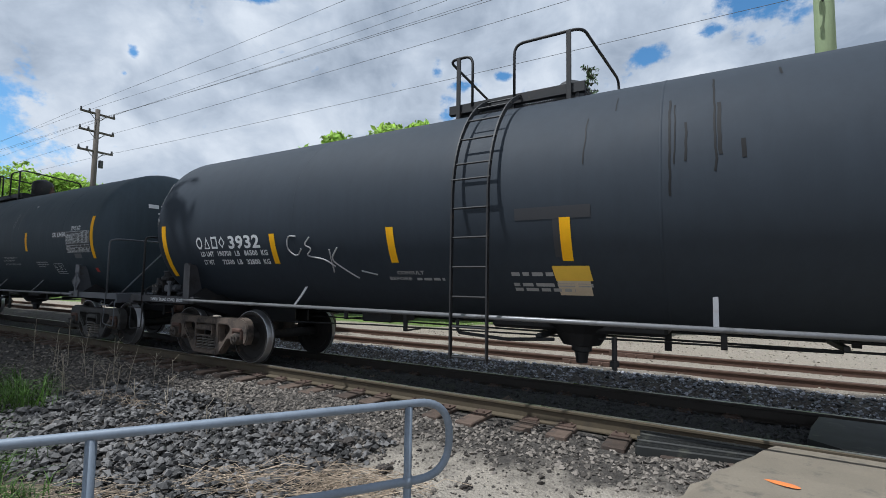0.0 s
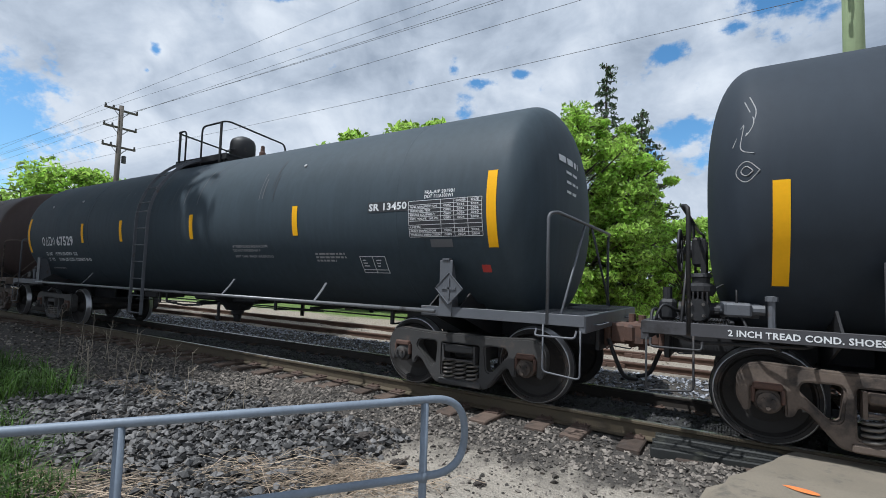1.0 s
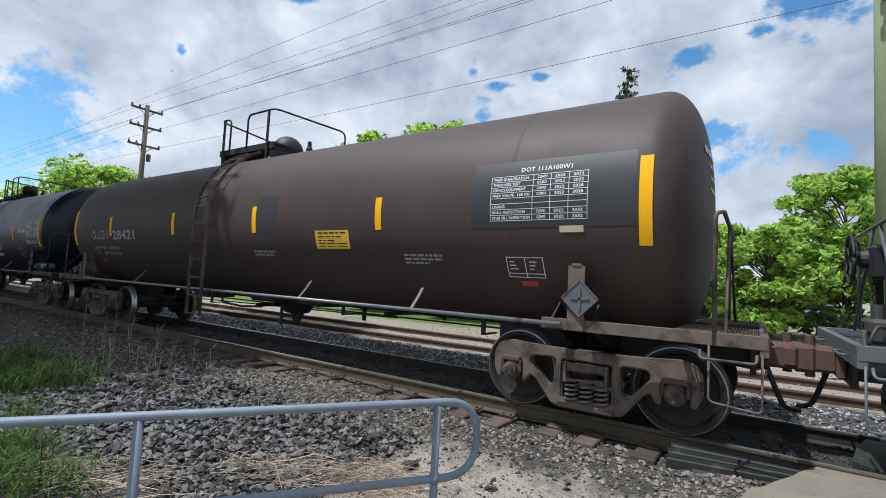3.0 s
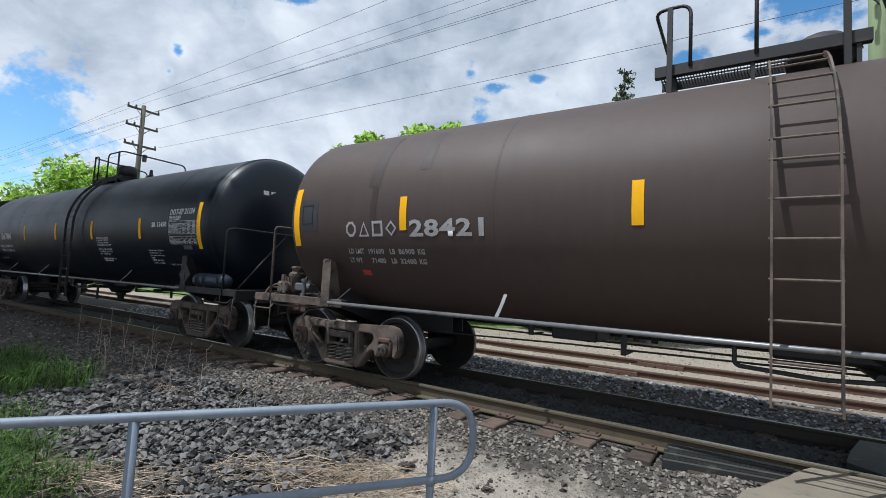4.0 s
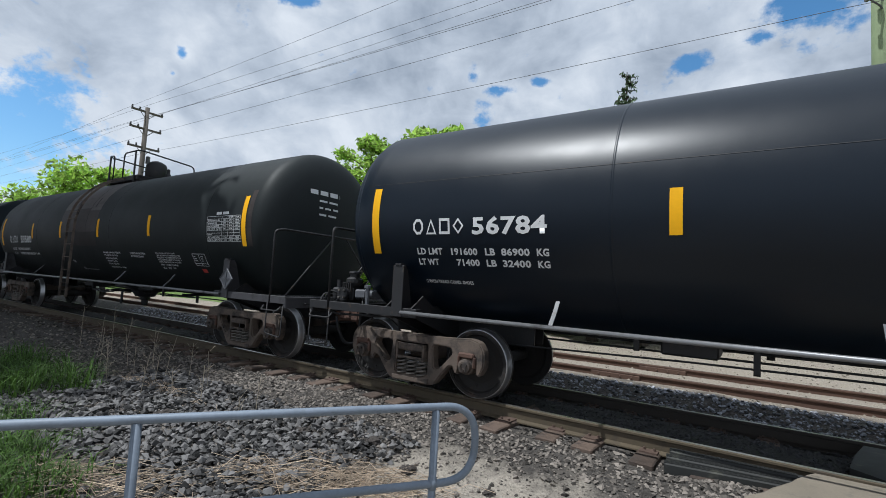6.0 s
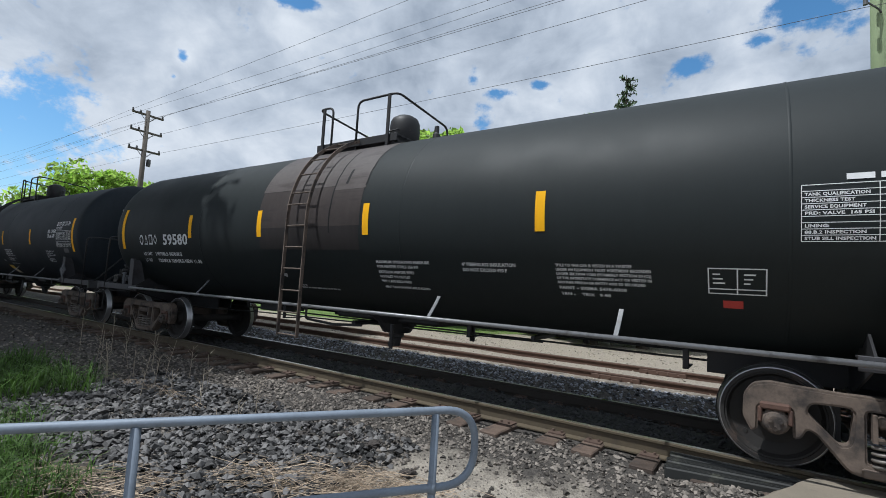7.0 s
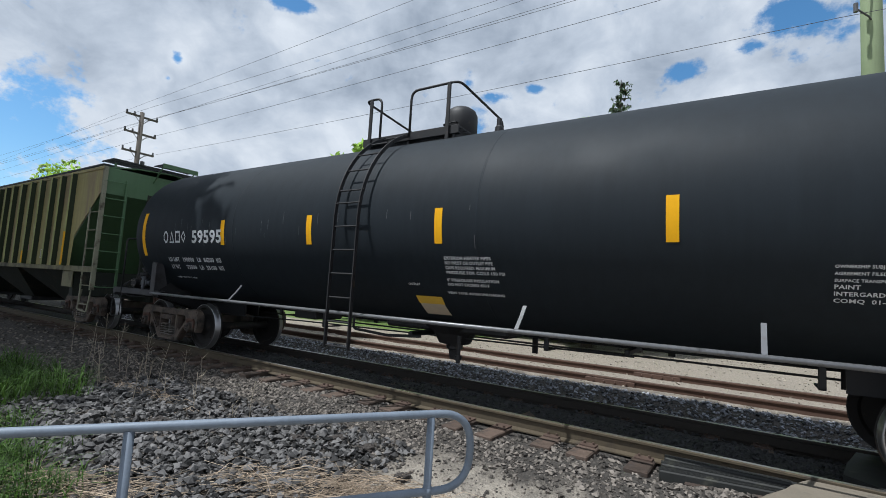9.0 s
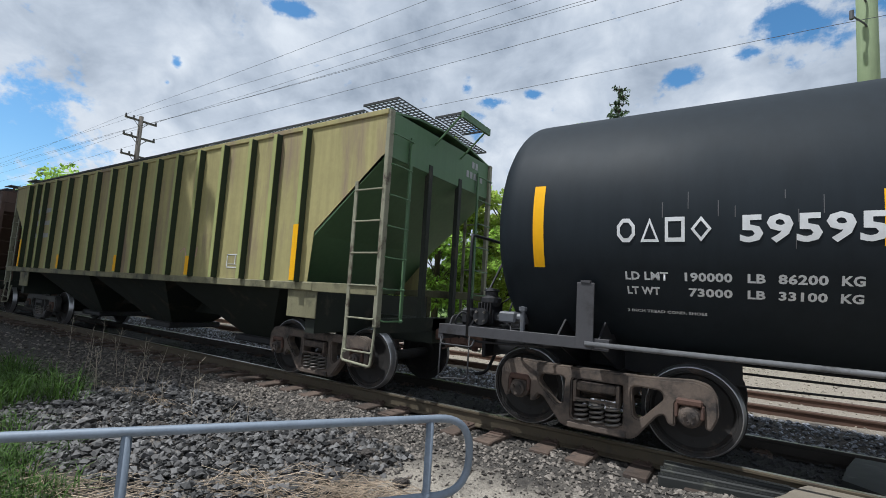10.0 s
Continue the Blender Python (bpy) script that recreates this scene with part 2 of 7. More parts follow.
M = {
    "tank_slate": material("slate tank paint", (0.029, 0.037, 0.049), 0.66, spec=0.24, vary=0.13, scale=1.1, fine=14, streak=0.16, bump=0.002, bump_scale=3),
    "tank_grey": material("grey black tank paint", (0.041, 0.056, 0.069), 0.64, spec=0.26, vary=0.15, scale=0.9, fine=14, streak=0.26, bump=0.002, bump_scale=3),
    "tank_brown": material("weathered brown black tank paint", (0.062, 0.045, 0.041), 0.58, spec=0.28, vary=0.12, scale=0.8, fine=12, streak=0.14,
                           second=(0.054, 0.042, 0.040), second_amount=0.2, second_scale=0.7, bump=0.002, bump_scale=3),
    "tank_gloss": material("fresh gloss black tank paint", (0.002, 0.0065, 0.014), 0.38, spec=0.34, vary=0.05, scale=1, coat=0.0, bump=0.002, bump_scale=1.6),
    "reservoir": material("satin blue black reservoir paint", (0.026, 0.036, 0.052), 0.32, vary=0.12, scale=3, bump=0.001, bump_scale=8),
    "tank_char": material("charcoal tank paint", (0.0115, 0.0155, 0.0165), 0.60, spec=0.28, vary=0.14, scale=0.9, fine=16, streak=0.16, bump=0.002, bump_scale=3),
    "tank_coal": material("coal grey tank paint", (0.013, 0.018, 0.0235), 0.62, spec=0.22, vary=0.15, scale=0.9, fine=16, streak=0.32, bump=0.002, bump_scale=2.5),
    "black_iron": material("black painted iron", (0.014, 0.014, 0.016), 0.6, vary=0.3, second=(0.06, 0.042, 0.03), second_amount=0.1, second_scale=6),
    "dusty_iron": material("dusty black painted iron", (0.048, 0.047, 0.052), 0.62, vary=0.3, scale=3, second=(0.025, 0.023, 0.024), second_amount=0.3, second_scale=4),
    "grey_iron": material("grey painted iron", (0.095, 0.10, 0.112), 0.5, vary=0.2, second=(0.07, 0.05, 0.04), second_amount=0.12, second_scale=7),
    "rod": material("worn grey pipe paint", (0.17, 0.172, 0.18), 0.38, metal=0.2, vary=0.3, scale=3, second=(0.04, 0.038, 0.038), second_amount=0.2, second_scale=3),
    "truck_brown": material("dusty brown cast steel", (0.115, 0.088, 0.070), 0.78, vary=0.45, scale=4, second=(0.030, 0.025, 0.023), second_amount=0.45, second_scale=3, bump=0.004, bump_scale=30),
    "truck_dark": material("dark cast steel", (0.045, 0.043, 0.042), 0.65, vary=0.3, scale=4, second=(0.10, 0.075, 0.06), second_amount=0.15, second_scale=4, bump=0.004, bump_scale=30),
    "wheel": material("oily wheel plate", (0.018, 0.016, 0.015), 0.75, vary=0.35, scale=5, second=(0.09, 0.06, 0.045), second_amount=0.15, second_scale=3),
    "tread": material("polished wheel rim steel", (0.36, 0.36, 0.37), 0.35, metal=0.9, vary=0.15),
    "spring": material("worn spring steel", (0.16, 0.145, 0.13), 0.5, metal=0.3, vary=0.25),
    "rust": material("rusty casting", (0.095, 0.053, 0.039), 0.85, vary=0.35, scale=8, second=(0.06, 0.04, 0.035), second_amount=0.3, second_scale=7, bump=0.004, bump_scale=40),
    "yellow": material("yellow reflective strip", (0.86, 0.44, 0.006), 0.6, spec=0.15, vary=0.08, scale=12),
    "lettering": material("white stencil paint", (0.66, 0.67, 0.68), 0.6, vary=0.15, scale=9, fine=60),
    "lettering_dull": material("dusty white stencil paint", (0.33, 0.33, 0.335), 0.7, vary=0.3, scale=14, fine=60),
    "red_tag": material("red square of paint", (0.45, 0.05, 0.04), 0.6, vary=0.2),
    "patch": material("dark repaint patch", (0.030, 0.031, 0.036), 0.5, vary=0.12),
    "stain_low": material("sooty stained paint", (0.024, 0.021, 0.021), 0.6, spec=0.26, vary=0.3, scale=1.5, streak=0.3),
    "stain": material("dark weather stain", (0.040, 0.030, 0.029), 0.55, spec=0.34, vary=0.3, scale=2, fine=16, streak=0.3),
    "patch_bare": material("bare weathered brown panel", (0.082, 0.071, 0.068), 0.55, spec=0.3, vary=0.25, scale=1.6, fine=18, streak=0.2, second=(0.048, 0.038, 0.037), second_amount=0.38, second_scale=1.2, second_stretch=(0.6, 2.5, 4.0)),
    "decal_yellow": material("yellow warning decal", (0.75, 0.48, 0.05), 0.5, vary=0.1),
    "decal_pale": material("pale paper decal", (0.55, 0.46, 0.34), 0.6, vary=0.2),
    "drip": material("black drip stain", (0.012, 0.012, 0.013), 0.6, spec=0.2, vary=0.2),
    "rail_side": material("rail web rust", (0.080, 0.062, 0.038), 0.8, vary=0.25, scale=5, second=(0.05, 0.038, 0.028), second_amount=0.25, second_scale=3),
    # Rail colour with the backlit shade under the train put in.
    "rail_shaded": material("rail rust darkened as shade", (0.030, 0.024, 0.019), 0.7, vary=0.25, scale=5),
    "rail_top": material("worn rail head", (0.36, 0.34, 0.31), 0.30, metal=0.8, vary=0.2),
    "rail_red": material("brown rusted rail", (0.105, 0.062, 0.045), 0.8, vary=0.3, scale=4),
    "tie": material("weathered tie timber", (0.092, 0.065, 0.050), 0.9, vary=0.45, scale=6, fine=50, piece=0.35, second=(0.05, 0.04, 0.035), second_amount=0.3, second_scale=5, bump=0.01, bump_scale=22),
    "plate": material("rusty tie plate", (0.085, 0.055, 0.042), 0.85, vary=0.3, scale=10),
    "stone": material("grey crushed stone", (0.145, 0.127, 0.110), 0.92, vary=0.4, scale=16, spread=0.75, bump=0.004, bump_scale=70),
    # Oily stone, made darker still to carry the shade below the cars.
    "stone_shaded": material("crushed stone, oil and shade in its colour", (0.045, 0.045, 0.048), 0.85, vary=0.25, scale=14, spread=0.55),
    "stone_blue": material("blue grey crushed stone", (0.20, 0.205, 0.225), 0.85, vary=0.4, scale=14, spread=0.95),
    "galv": material("galvanised steel tube", (0.172, 0.205, 0.252), 0.6, metal=0.15, vary=0.28, scale=9, fine=60),
    "rubber": material("black rubber crossing panel", (0.020, 0.021, 0.020), 0.7, vary=0.3, scale=5, second=(0.075, 0.075, 0.058), second_amount=0.12, second_scale=4),
    "stone_pale": material("pale dusty stone", (0.30, 0.265, 0.215), 0.92, vary=0.25, scale=14, spread=0.5),
    "stone_pile": material("coarse crushed stone, oil and shade in its colour", (0.098, 0.094, 0.092), 0.9, vary=0.5, scale=18, spread=1.0, bump=0.004, bump_scale=60),
    "asphalt": material("pale worn asphalt", (0.195, 0.168, 0.130), 0.92, vary=0.28, scale=2.2, fine=70, second=(0.10, 0.092, 0.08), second_amount=0.2, second_scale=5, bump=0.004, bump_scale=120),
    "orange": material("orange marking paint", (0.75, 0.22, 0.06), 0.8, vary=0.2),
    "pole": material("pale green pole paint", (0.30, 0.37, 0.21), 0.8, vary=0.16, scale=2, streak=0.15, bump=0.006, bump_scale=30),
    "siding": material("white house siding", (0.62, 0.58, 0.53), 0.8, vary=0.08, scale=1.0),
    "shingle": material("grey brown roof shingle", (0.16, 0.14, 0.13), 0.9, vary=0.25, scale=3),
    "window_dark": material("dark window pane", (0.03, 0.035, 0.04), 0.1, vary=0.05),
    "car_blue": material("pale blue car paint", (0.30, 0.40, 0.50), 0.3, vary=0.04, coat=0.5),
    "pole_old": material("old grey timber pole", (0.12, 0.105, 0.09), 0.9, vary=0.2, streak=0.25),
    "wire": material("dull aluminium wire", (0.09, 0.09, 0.095), 0.6, vary=0.05),
    "leaf": material("fresh green leaves", (0.37, 0.54, 0.105), 0.55, vary=0.3, scale=0.5, spread=0.65, through_light=0.55),
    "leaf_yellow": material("yellow green leaves", (0.42, 0.52, 0.10), 0.5, vary=0.2, scale=0.5, spread=0.35, through_light=0.45),
    "leaf_dark": material("deep green leaves", (0.075, 0.135, 0.027), 0.6, vary=0.2, scale=0.5, spread=0.45, through_light=0.2),
    "needle": material("dark spruce needles", (0.095, 0.14, 0.075), 0.7, vary=0.25, scale=1, spread=0.4),
    "bark": material("grey brown bark", (0.085, 0.068, 0.055), 0.9, vary=0.3, scale=5, bump=0.01, bump_scale=25),
    "grass": material("green grass blades", (0.058, 0.115, 0.018), 0.75, vary=0.35, scale=2.5, spread=0.7, through_light=0.3),
    "straw": material("dry straw stalks", (0.32, 0.25, 0.18), 0.85, vary=0.3, scale=4, spread=0.6),
    "weed": material("dry grey weed stalks", (0.34, 0.29, 0.22), 0.85, vary=0.2, scale=4, spread=0.3),
    "clod": material("dark earth clod", (0.055, 0.047, 0.042), 0.95, vary=0.3, scale=9, bump=0.01, bump_scale=30),
    "hopper": material("faded olive green wagon paint", (0.36, 0.315, 0.135), 0.68, vary=0.22, scale=0.7, fine=12, streak=0.32,
                       second=(0.25, 0.185, 0.125), second_amount=0.36, second_scale=0.9, second_stretch=(2.4, 2.4, 0.35), bump=0.003, bump_scale=4),
    "hopper_green": material("green wagon paint", (0.085, 0.16, 0.075), 0.55, vary=0.12, scale=1, fine=12, streak=0.15, bump=0.002, bump_scale=5),
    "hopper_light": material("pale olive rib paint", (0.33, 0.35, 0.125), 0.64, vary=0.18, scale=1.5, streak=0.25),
    # Rib sides: the shade away from the sun is put into this green.
    "rib_side_shade": material("green rib paint with side shade put in", (0.022, 0.034, 0.014), 0.75, vary=0.3, scale=2, streak=0.2),
    "hopper_worn": material("worn grey green ladder paint", (0.24, 0.235, 0.165), 0.7, vary=0.3, scale=4, second=(0.07, 0.05, 0.035), second_amount=0.3, second_scale=5),
    "hopper_sill": material("dusty olive sill paint", (0.20, 0.185, 0.105), 0.7, vary=0.3, scale=1.2, streak=0.3, second=(0.05, 0.048, 0.032), second_amount=0.45, second_scale=1.3),
    # Near-black green for sills, end posts and discharge bays.
    "hopper_dark": material("very dark green wagon paint, brown patches", (0.014, 0.018, 0.012), 0.7, vary=0.3, scale=2, second=(0.07, 0.055, 0.04), second_amount=0.2, second_scale=2),
    "grating": material("dark walkway grating", (0.05, 0.05, 0.052), 0.6, metal=0.3, vary=0.2),
    "boxcar": material("dull brown wagon paint", (0.10, 0.06, 0.045), 0.7, vary=0.2, streak=0.2),
    "white_card": material("white stencilled panel", (0.62, 0.62, 0.60), 0.6, vary=0.12),
    "band_brown": material("brown stained tank paint", (0.042, 0.034, 0.032), 0.58, spec=0.28, vary=0.3, scale=1.5, fine=16, streak=0.2, second=(0.024, 0.020, 0.020), second_amount=0.4, second_scale=1.1, second_stretch=(0.6, 2.5, 3.5)),
    "gull": material("flat grey weathered paint", (0.105, 0.105, 0.112), 0.55, vary=0.2),
    "pink": material("pale pink litter", (0.6, 0.35, 0.35), 0.6),
}


# ---- shape helpers ----
MESHES = {}


def mesh_of(key, make):
    """One mesh for all alike parts: make() gives a bmesh the first time."""
    if key not in MESHES:
        bm = make()
        me = bpy.data.meshes.new(key)
        bmesh.ops.recalc_face_normals(bm, faces=bm.faces)
        bm.to_mesh(me)
        bm.free()
        me.materials.append(None)
        MESHES[key] = me
    return MESHES[key]


def part(name, shape, mat, parent=None, label="", at=None, smooth=False):
    """Links a bmesh, or a mesh that is shared, as one object under a thing or a part."""
    if isinstance(shape, bmesh.types.BMesh):
        me = bpy.data.meshes.new(name)
        bmesh.ops.recalc_face_normals(shape, faces=shape.faces)
        shape.to_mesh(me)
        shape.free()
        me.materials.append(None)
    else:
        me = shape
    if smooth:
        me.polygons.foreach_set("use_smooth", [True] * len(me.polygons))
    ob = new(name, me)
    ob.material_slots[0].link = "OBJECT"
    ob.material_slots[0].material = M[mat]
    if parent is not None:
        ob.parent = parent
    if at is not None:
        ob.matrix_basis = at if isinstance(at, Matrix) else Matrix.Translation(at)
    if label:
        tagged(ob, label)
    return ob


def thing(name, x, y, z, label, category, group="", kind="", turn=0):
    ob = new(name)
    ob.empty_display_size = 0.2
    ob.matrix_basis = pose(x, y, z, 0, 0, turn)
    return tagged(ob, label, category, group, kind)


def box(bm, x0, x1, y0, y1, z0, z1, bevel=0.0):
    r = bmesh.ops.create_cube(bm, size=1.0)
    for v in r["verts"]:
        v.co = ((x0 + x1) / 2 + v.co.x * (x1 - x0), (y0 + y1) / 2 + v.co.y * (y1 - y0), (z0 + z1) / 2 + v.co.z * (z1 - z0))
    if bevel:
        es = list({e for v in r["verts"] for e in v.link_edges})
        bmesh.ops.bevel(bm, geom=es, offset=bevel, segments=1, affect="EDGES")
    return bm


def cyl(bm, a, b, r0, r1=None, n=12, caps=True):
    a, b = Vector(a), Vector(b)
    d = b - a
    m = Matrix.Translation((a + b) / 2) @ d.to_track_quat("Z", "Y").to_matrix().to_4x4()
    bmesh.ops.create_cone(bm, cap_ends=caps, segments=n, radius1=r0, radius2=r0 if r1 is None else r1, depth=d.length, matrix=m)
    return bm


def smooth_path(pts, radius=0.08, n=5):
    """The corners of a path rounded off."""
    pts = [Vector(p) for p in pts]
    out = [pts[0]]
    for a, b, c in zip(pts, pts[1:], pts[2:]):
        u, v = (a - b), (c - b)
        k = min(radius, u.length * 0.48, v.length * 0.48)
        p, q = b + u.normalized() * k, b + v.normalized() * k
        for i in range(n + 1):
            t = i / n
            out.append(p * (1 - t) ** 2 + b * 2 * t * (1 - t) + q * t * t)
    out.append(pts[-1])
    return out


def tube(bm, pts, r, n=8, flat=None):
    """A tube along a path; flat=(width, thickness) makes a flat bar instead, its width along x."""
    pts = [Vector(p) for p in pts]
    rings = []
    ref = None
    for i, p in enumerate(pts):
        t = (pts[min(i + 1, len(pts) - 1)] - pts[max(i - 1, 0)]).normalized()
        if ref is None:
            ref = Vector((1, 0, 0)) if abs(t.x) < 0.9 else Vector((0, 1, 0))
        u = (ref - t * ref.dot(t)).normalized()
        v = t.cross(u)
        ref = u
        if flat:
            w, h = flat[0] / 2, flat[1] / 2
            ring = [p + u * a * w + v * b * h for a, b in ((1, 1), (-1, 1), (-1, -1), (1, -1))]
        else:
            ring = [p + (u * math.cos(2 * math.pi * k / n) + v * math.sin(2 * math.pi * k / n)) * r for k in range(n)]
        rings.append([bm.verts.new(q) for q in ring])
    for a, b in zip(rings, rings[1:]):
        for k in range(len(a)):
            bm.faces.new((a[k], a[(k + 1) % len(a)], b[(k + 1) % len(a)], b[k]))
    bm.faces.new(rings[0][::-1])
    bm.faces.new(rings[-1])
    return bm


def lathe(bm, profile, n=32, axis="x", center=(0, 0, 0)):
    """Rings (along, radius) turned round an axis; a radius of 0 closes an end."""
    c = Vector(center)
    rings = []
    for s, r in profile:
        if r < 1e-6:
            rings.append([bm.verts.new(c + (Vector((s, 0, 0)) if axis == "x" else Vector((0, s, 0)) if axis == "y" else Vector((0, 0, s))))])
            continue
        ring = []
        for k in range(n):
            a = 2 * math.pi * k / n
            p, q = r * math.cos(a), r * math.sin(a)
            ring.append(bm.verts.new(c + (Vector((s, p, q)) if axis == "x" else Vector((p, s, q)) if axis == "y" else Vector((p, q, s)))))
        rings.append(ring)
    for a, b in zip(rings, rings[1:]):
        if len(a) == 1 and len(b) == 1:
            continue
        for k in range(n):
            f = [a[k % len(a)], a[(k + 1) % len(a)], b[(k + 1) % len(b)], b[k % len(b)]]
            f = list(dict.fromkeys(f))
            bm.faces.new(f)
    return bm


def prism(bm, outline, y0, y1):
    """An outline in x and z pushed through from y0 to y1."""
    a = [bm.verts.new((x, y0, z)) for x, z in outline]
    b = [bm.verts.new((x, y1, z)) for x, z in outline]
    n = len(a)
    bm.faces.new(a)
    bm.faces.new(b[::-1])
    for i in range(n):
        bm.faces.new((a[i], b[i], b[(i + 1) % n], a[(i + 1) % n]))
    return bm


# ---- ground ----
def smoothstep(a, b, x):
    t = min(1.0, max(0.0, (x - a) / (b - a)))
    return t * t * (3 - 2 * t)


def ground_z(x, y):
    """The height of the ground: ballast beds, shoulders, the bank on the near side."""
    d = abs(y - YC)
    z = -0.37 + 0.165 * (1 - smoothstep(1.3, 2.6, d))
    if abs(y - YC) < 0.9:
        z += 0.062 * (1 - smoothstep(0.60, 0.68, abs(y - YC)))
    if y > YC:
        z += 0.055 * smoothstep(0.82, 0.9, y - YC) * (1 - smoothstep(1.5, 1.9, y - YC))
        z = max(z, -0.30 + 0.06 * smoothstep(7.6, 8.6, y))
        d2 = abs(y - Y2)
        z = max(z, -0.30 + 0.20 * (1 - smoothstep(1.3, 2.2, d2)) + 0.08 * smoothstep(12, 14, y))
    z += 0.10 * math.exp(-((x + 7.0) ** 2 / 1.8 + (y - 2.9) ** 2 / 0.8)) + 0.05 * math.exp(-((x + 3.7) ** 2 / 1.2 + (y - 3.9) ** 2 / 0.25))
    z += 0.03 * noise.noise((x * 0.9, y * 0.9, 0)) + 0.012 * noise.noise((x * 3, y * 3, 4))
    z += smoothstep(-0.9, 0.1, x) * smoothstep(1.8, 2.9, y) * (1 - smoothstep(4.9, 5.3, y)) * 0.12
    return z


def axis_steps(spans):
    out = []
    for a, b, st in spans:
        k = max(1, round((b - a) / st))
        out += [a + (b - a) * i / k for i in range(k)]
    return out + [spans[-1][1]]


def ground_material():
    m = bpy.data.materials.new("ballast, dust and grass")
    m.use_nodes = True
    nt = m.node_tree
    b = nt.nodes["Principled BSDF"]
    b.inputs["Roughness"].default_value = 0.95
    co = nt.nodes.new("ShaderNodeTexCoord").outputs["Object"]
    sp = nt.nodes.new("ShaderNodeSeparateXYZ")
    nt.links.new(co, sp.inputs[0])

    def tex(scale, detail=7, rough=0.6):
        n = nt.nodes.new("ShaderNodeTexNoise")
        n.inputs["Scale"].default_value, n.inputs["Detail"].default_value, n.inputs["Roughness"].default_value = scale, detail, rough
        nt.links.new(co, n.inputs["Vector"])
        return n.outputs["Fac"]

    def mth(op, *v, clamp=False):
        n = nt.nodes.new("ShaderNodeMath")
        n.operation, n.use_clamp = op, clamp
        for i, a in enumerate(v):
            if isinstance(a, (int, float)):
                n.inputs[i].default_value = a
            else:
                nt.links.new(a, n.inputs[i])
        return n.outputs[0]

    def ramp(fac, c0, c1, p0=0.35, p1=0.65):
        r = nt.nodes.new("ShaderNodeValToRGB")
        r.color_ramp.elements[0].position, r.color_ramp.elements[0].color = p0, (*c0, 1)
        r.color_ramp.elements[1].position, r.color_ramp.elements[1].color = p1, (*c1, 1)
        nt.links.new(fac, r.inputs[0])
        return r.outputs[0]

    def blend(f, a, c):
        n = nt.nodes.new("ShaderNodeMix")
        n.data_type = "RGBA"
        nt.links.new(f, n.inputs["Factor"])
        nt.links.new(a, n.inputs["A"])
        nt.links.new(c, n.inputs["B"])
        return n.outputs["Result"]

    v = nt.nodes.new("ShaderNodeTexVoronoi")
    v.inputs["Scale"].default_value = 26
    nt.links.new(co, v.inputs["Vector"])
    wob = mth("MULTIPLY", mth("SUBTRACT", tex(1.7), 0.5), 1.6)
    x, y = mth("ADD", sp.outputs[0], wob), mth("ADD", sp.outputs[1], wob)
    gravel = blend(mth("MULTIPLY", v.outputs["Distance"], 1.8, clamp=True), ramp(tex(55), (0.045, 0.040, 0.036), (0.14, 0.124, 0.108)), ramp(tex(9), (0.036, 0.032, 0.029), (0.085, 0.076, 0.067)))
    sand = ramp(tex(60, 9, 0.75), (0.21, 0.187, 0.155), (0.44, 0.393, 0.33), 0.3, 0.7)
    pale = ramp(tex(30, 9, 0.75), (0.17, 0.145, 0.115), (0.43, 0.375, 0.305), 0.3, 0.7)
    # Oily track bed; the train's shade is painted into these dark tones.
    shaded_bed = ramp(tex(40, 9, 0.7), (0.014, 0.015, 0.015), (0.05, 0.05, 0.047), 0.3, 0.7)
    lawn = ramp(tex(2.5, 9, 0.7), (0.075, 0.13, 0.022), (0.15, 0.22, 0.05))
    earth = ramp(tex(8, 8, 0.7), (0.06, 0.05, 0.035), (0.14, 0.12, 0.09))

    def band(val, a, c, w=0.25):
        up_ = mth("MULTIPLY", mth("SUBTRACT", val, a), 1 / w, clamp=True)
        dn = mth("MULTIPLY", mth("SUBTRACT", c, val), 1 / w, clamp=True)
        return mth("MULTIPLY", up_, dn)

    col = gravel
    col = blend(mth("MULTIPLY", band(x, -3.3, 20.0, 0.5), band(y, -50.0, 4.5, 0.35)), col, sand)
    col = blend(mth("MULTIPLY", band(x, -300.0, -4.6, 0.8), band(y, -300.0, 2.3, 0.6)), col, earth)
    # Darkened strip between the near rails, oil and painted shade together.
    col = blend(band(sp.outputs[1], YC - 0.78, YC + 0.95, 0.15), col, shaded_bed)
    col = blend(band(y, 9.0, 60.0, 0.4), col, pale)
    lawn_from = mth("ADD", 14.6, mth("MULTIPLY", mth("MULTIPLY", mth("ADD", sp.outputs[0], 9.0), 0.12, clamp=True), 17.0))
    col = blend(mth("MULTIPLY", mth("SUBTRACT", y, lawn_from), 1.4, clamp=True), col, lawn)
    nt.links.new(col, b.inputs["Base Color"])
    bp = nt.nodes.new("ShaderNodeBump")
    bp.inputs["Strength"].default_value, bp.inputs["Distance"].default_value = 0.9, 0.03
    nt.links.new(mth("ADD", tex(45, 6), mth("MULTIPLY", v.outputs["Distance"], -0.8)), bp.inputs["Height"])
    nt.links.new(bp.outputs[0], b.inputs["Normal"])
    return m


M["ground"] = ground_material()
xs = axis_steps([(-1500, -200, 130), (-200, -60, 14), (-60, -16, 1.5), (-16, 4, 0.14), (4, 20, 1.6), (20, 200, 18), (200, 1500, 130)])
ys = axis_steps([(-1500, -100, 140), (-100, -10, 9), (-10, 0.6, 0.8), (0.6, 9, 0.12), (9, 15, 0.25), (15, 60, 3), (60, 1500, 120)])
verts = [(x, y, ground_z(x, y)) for y in ys for x in xs]
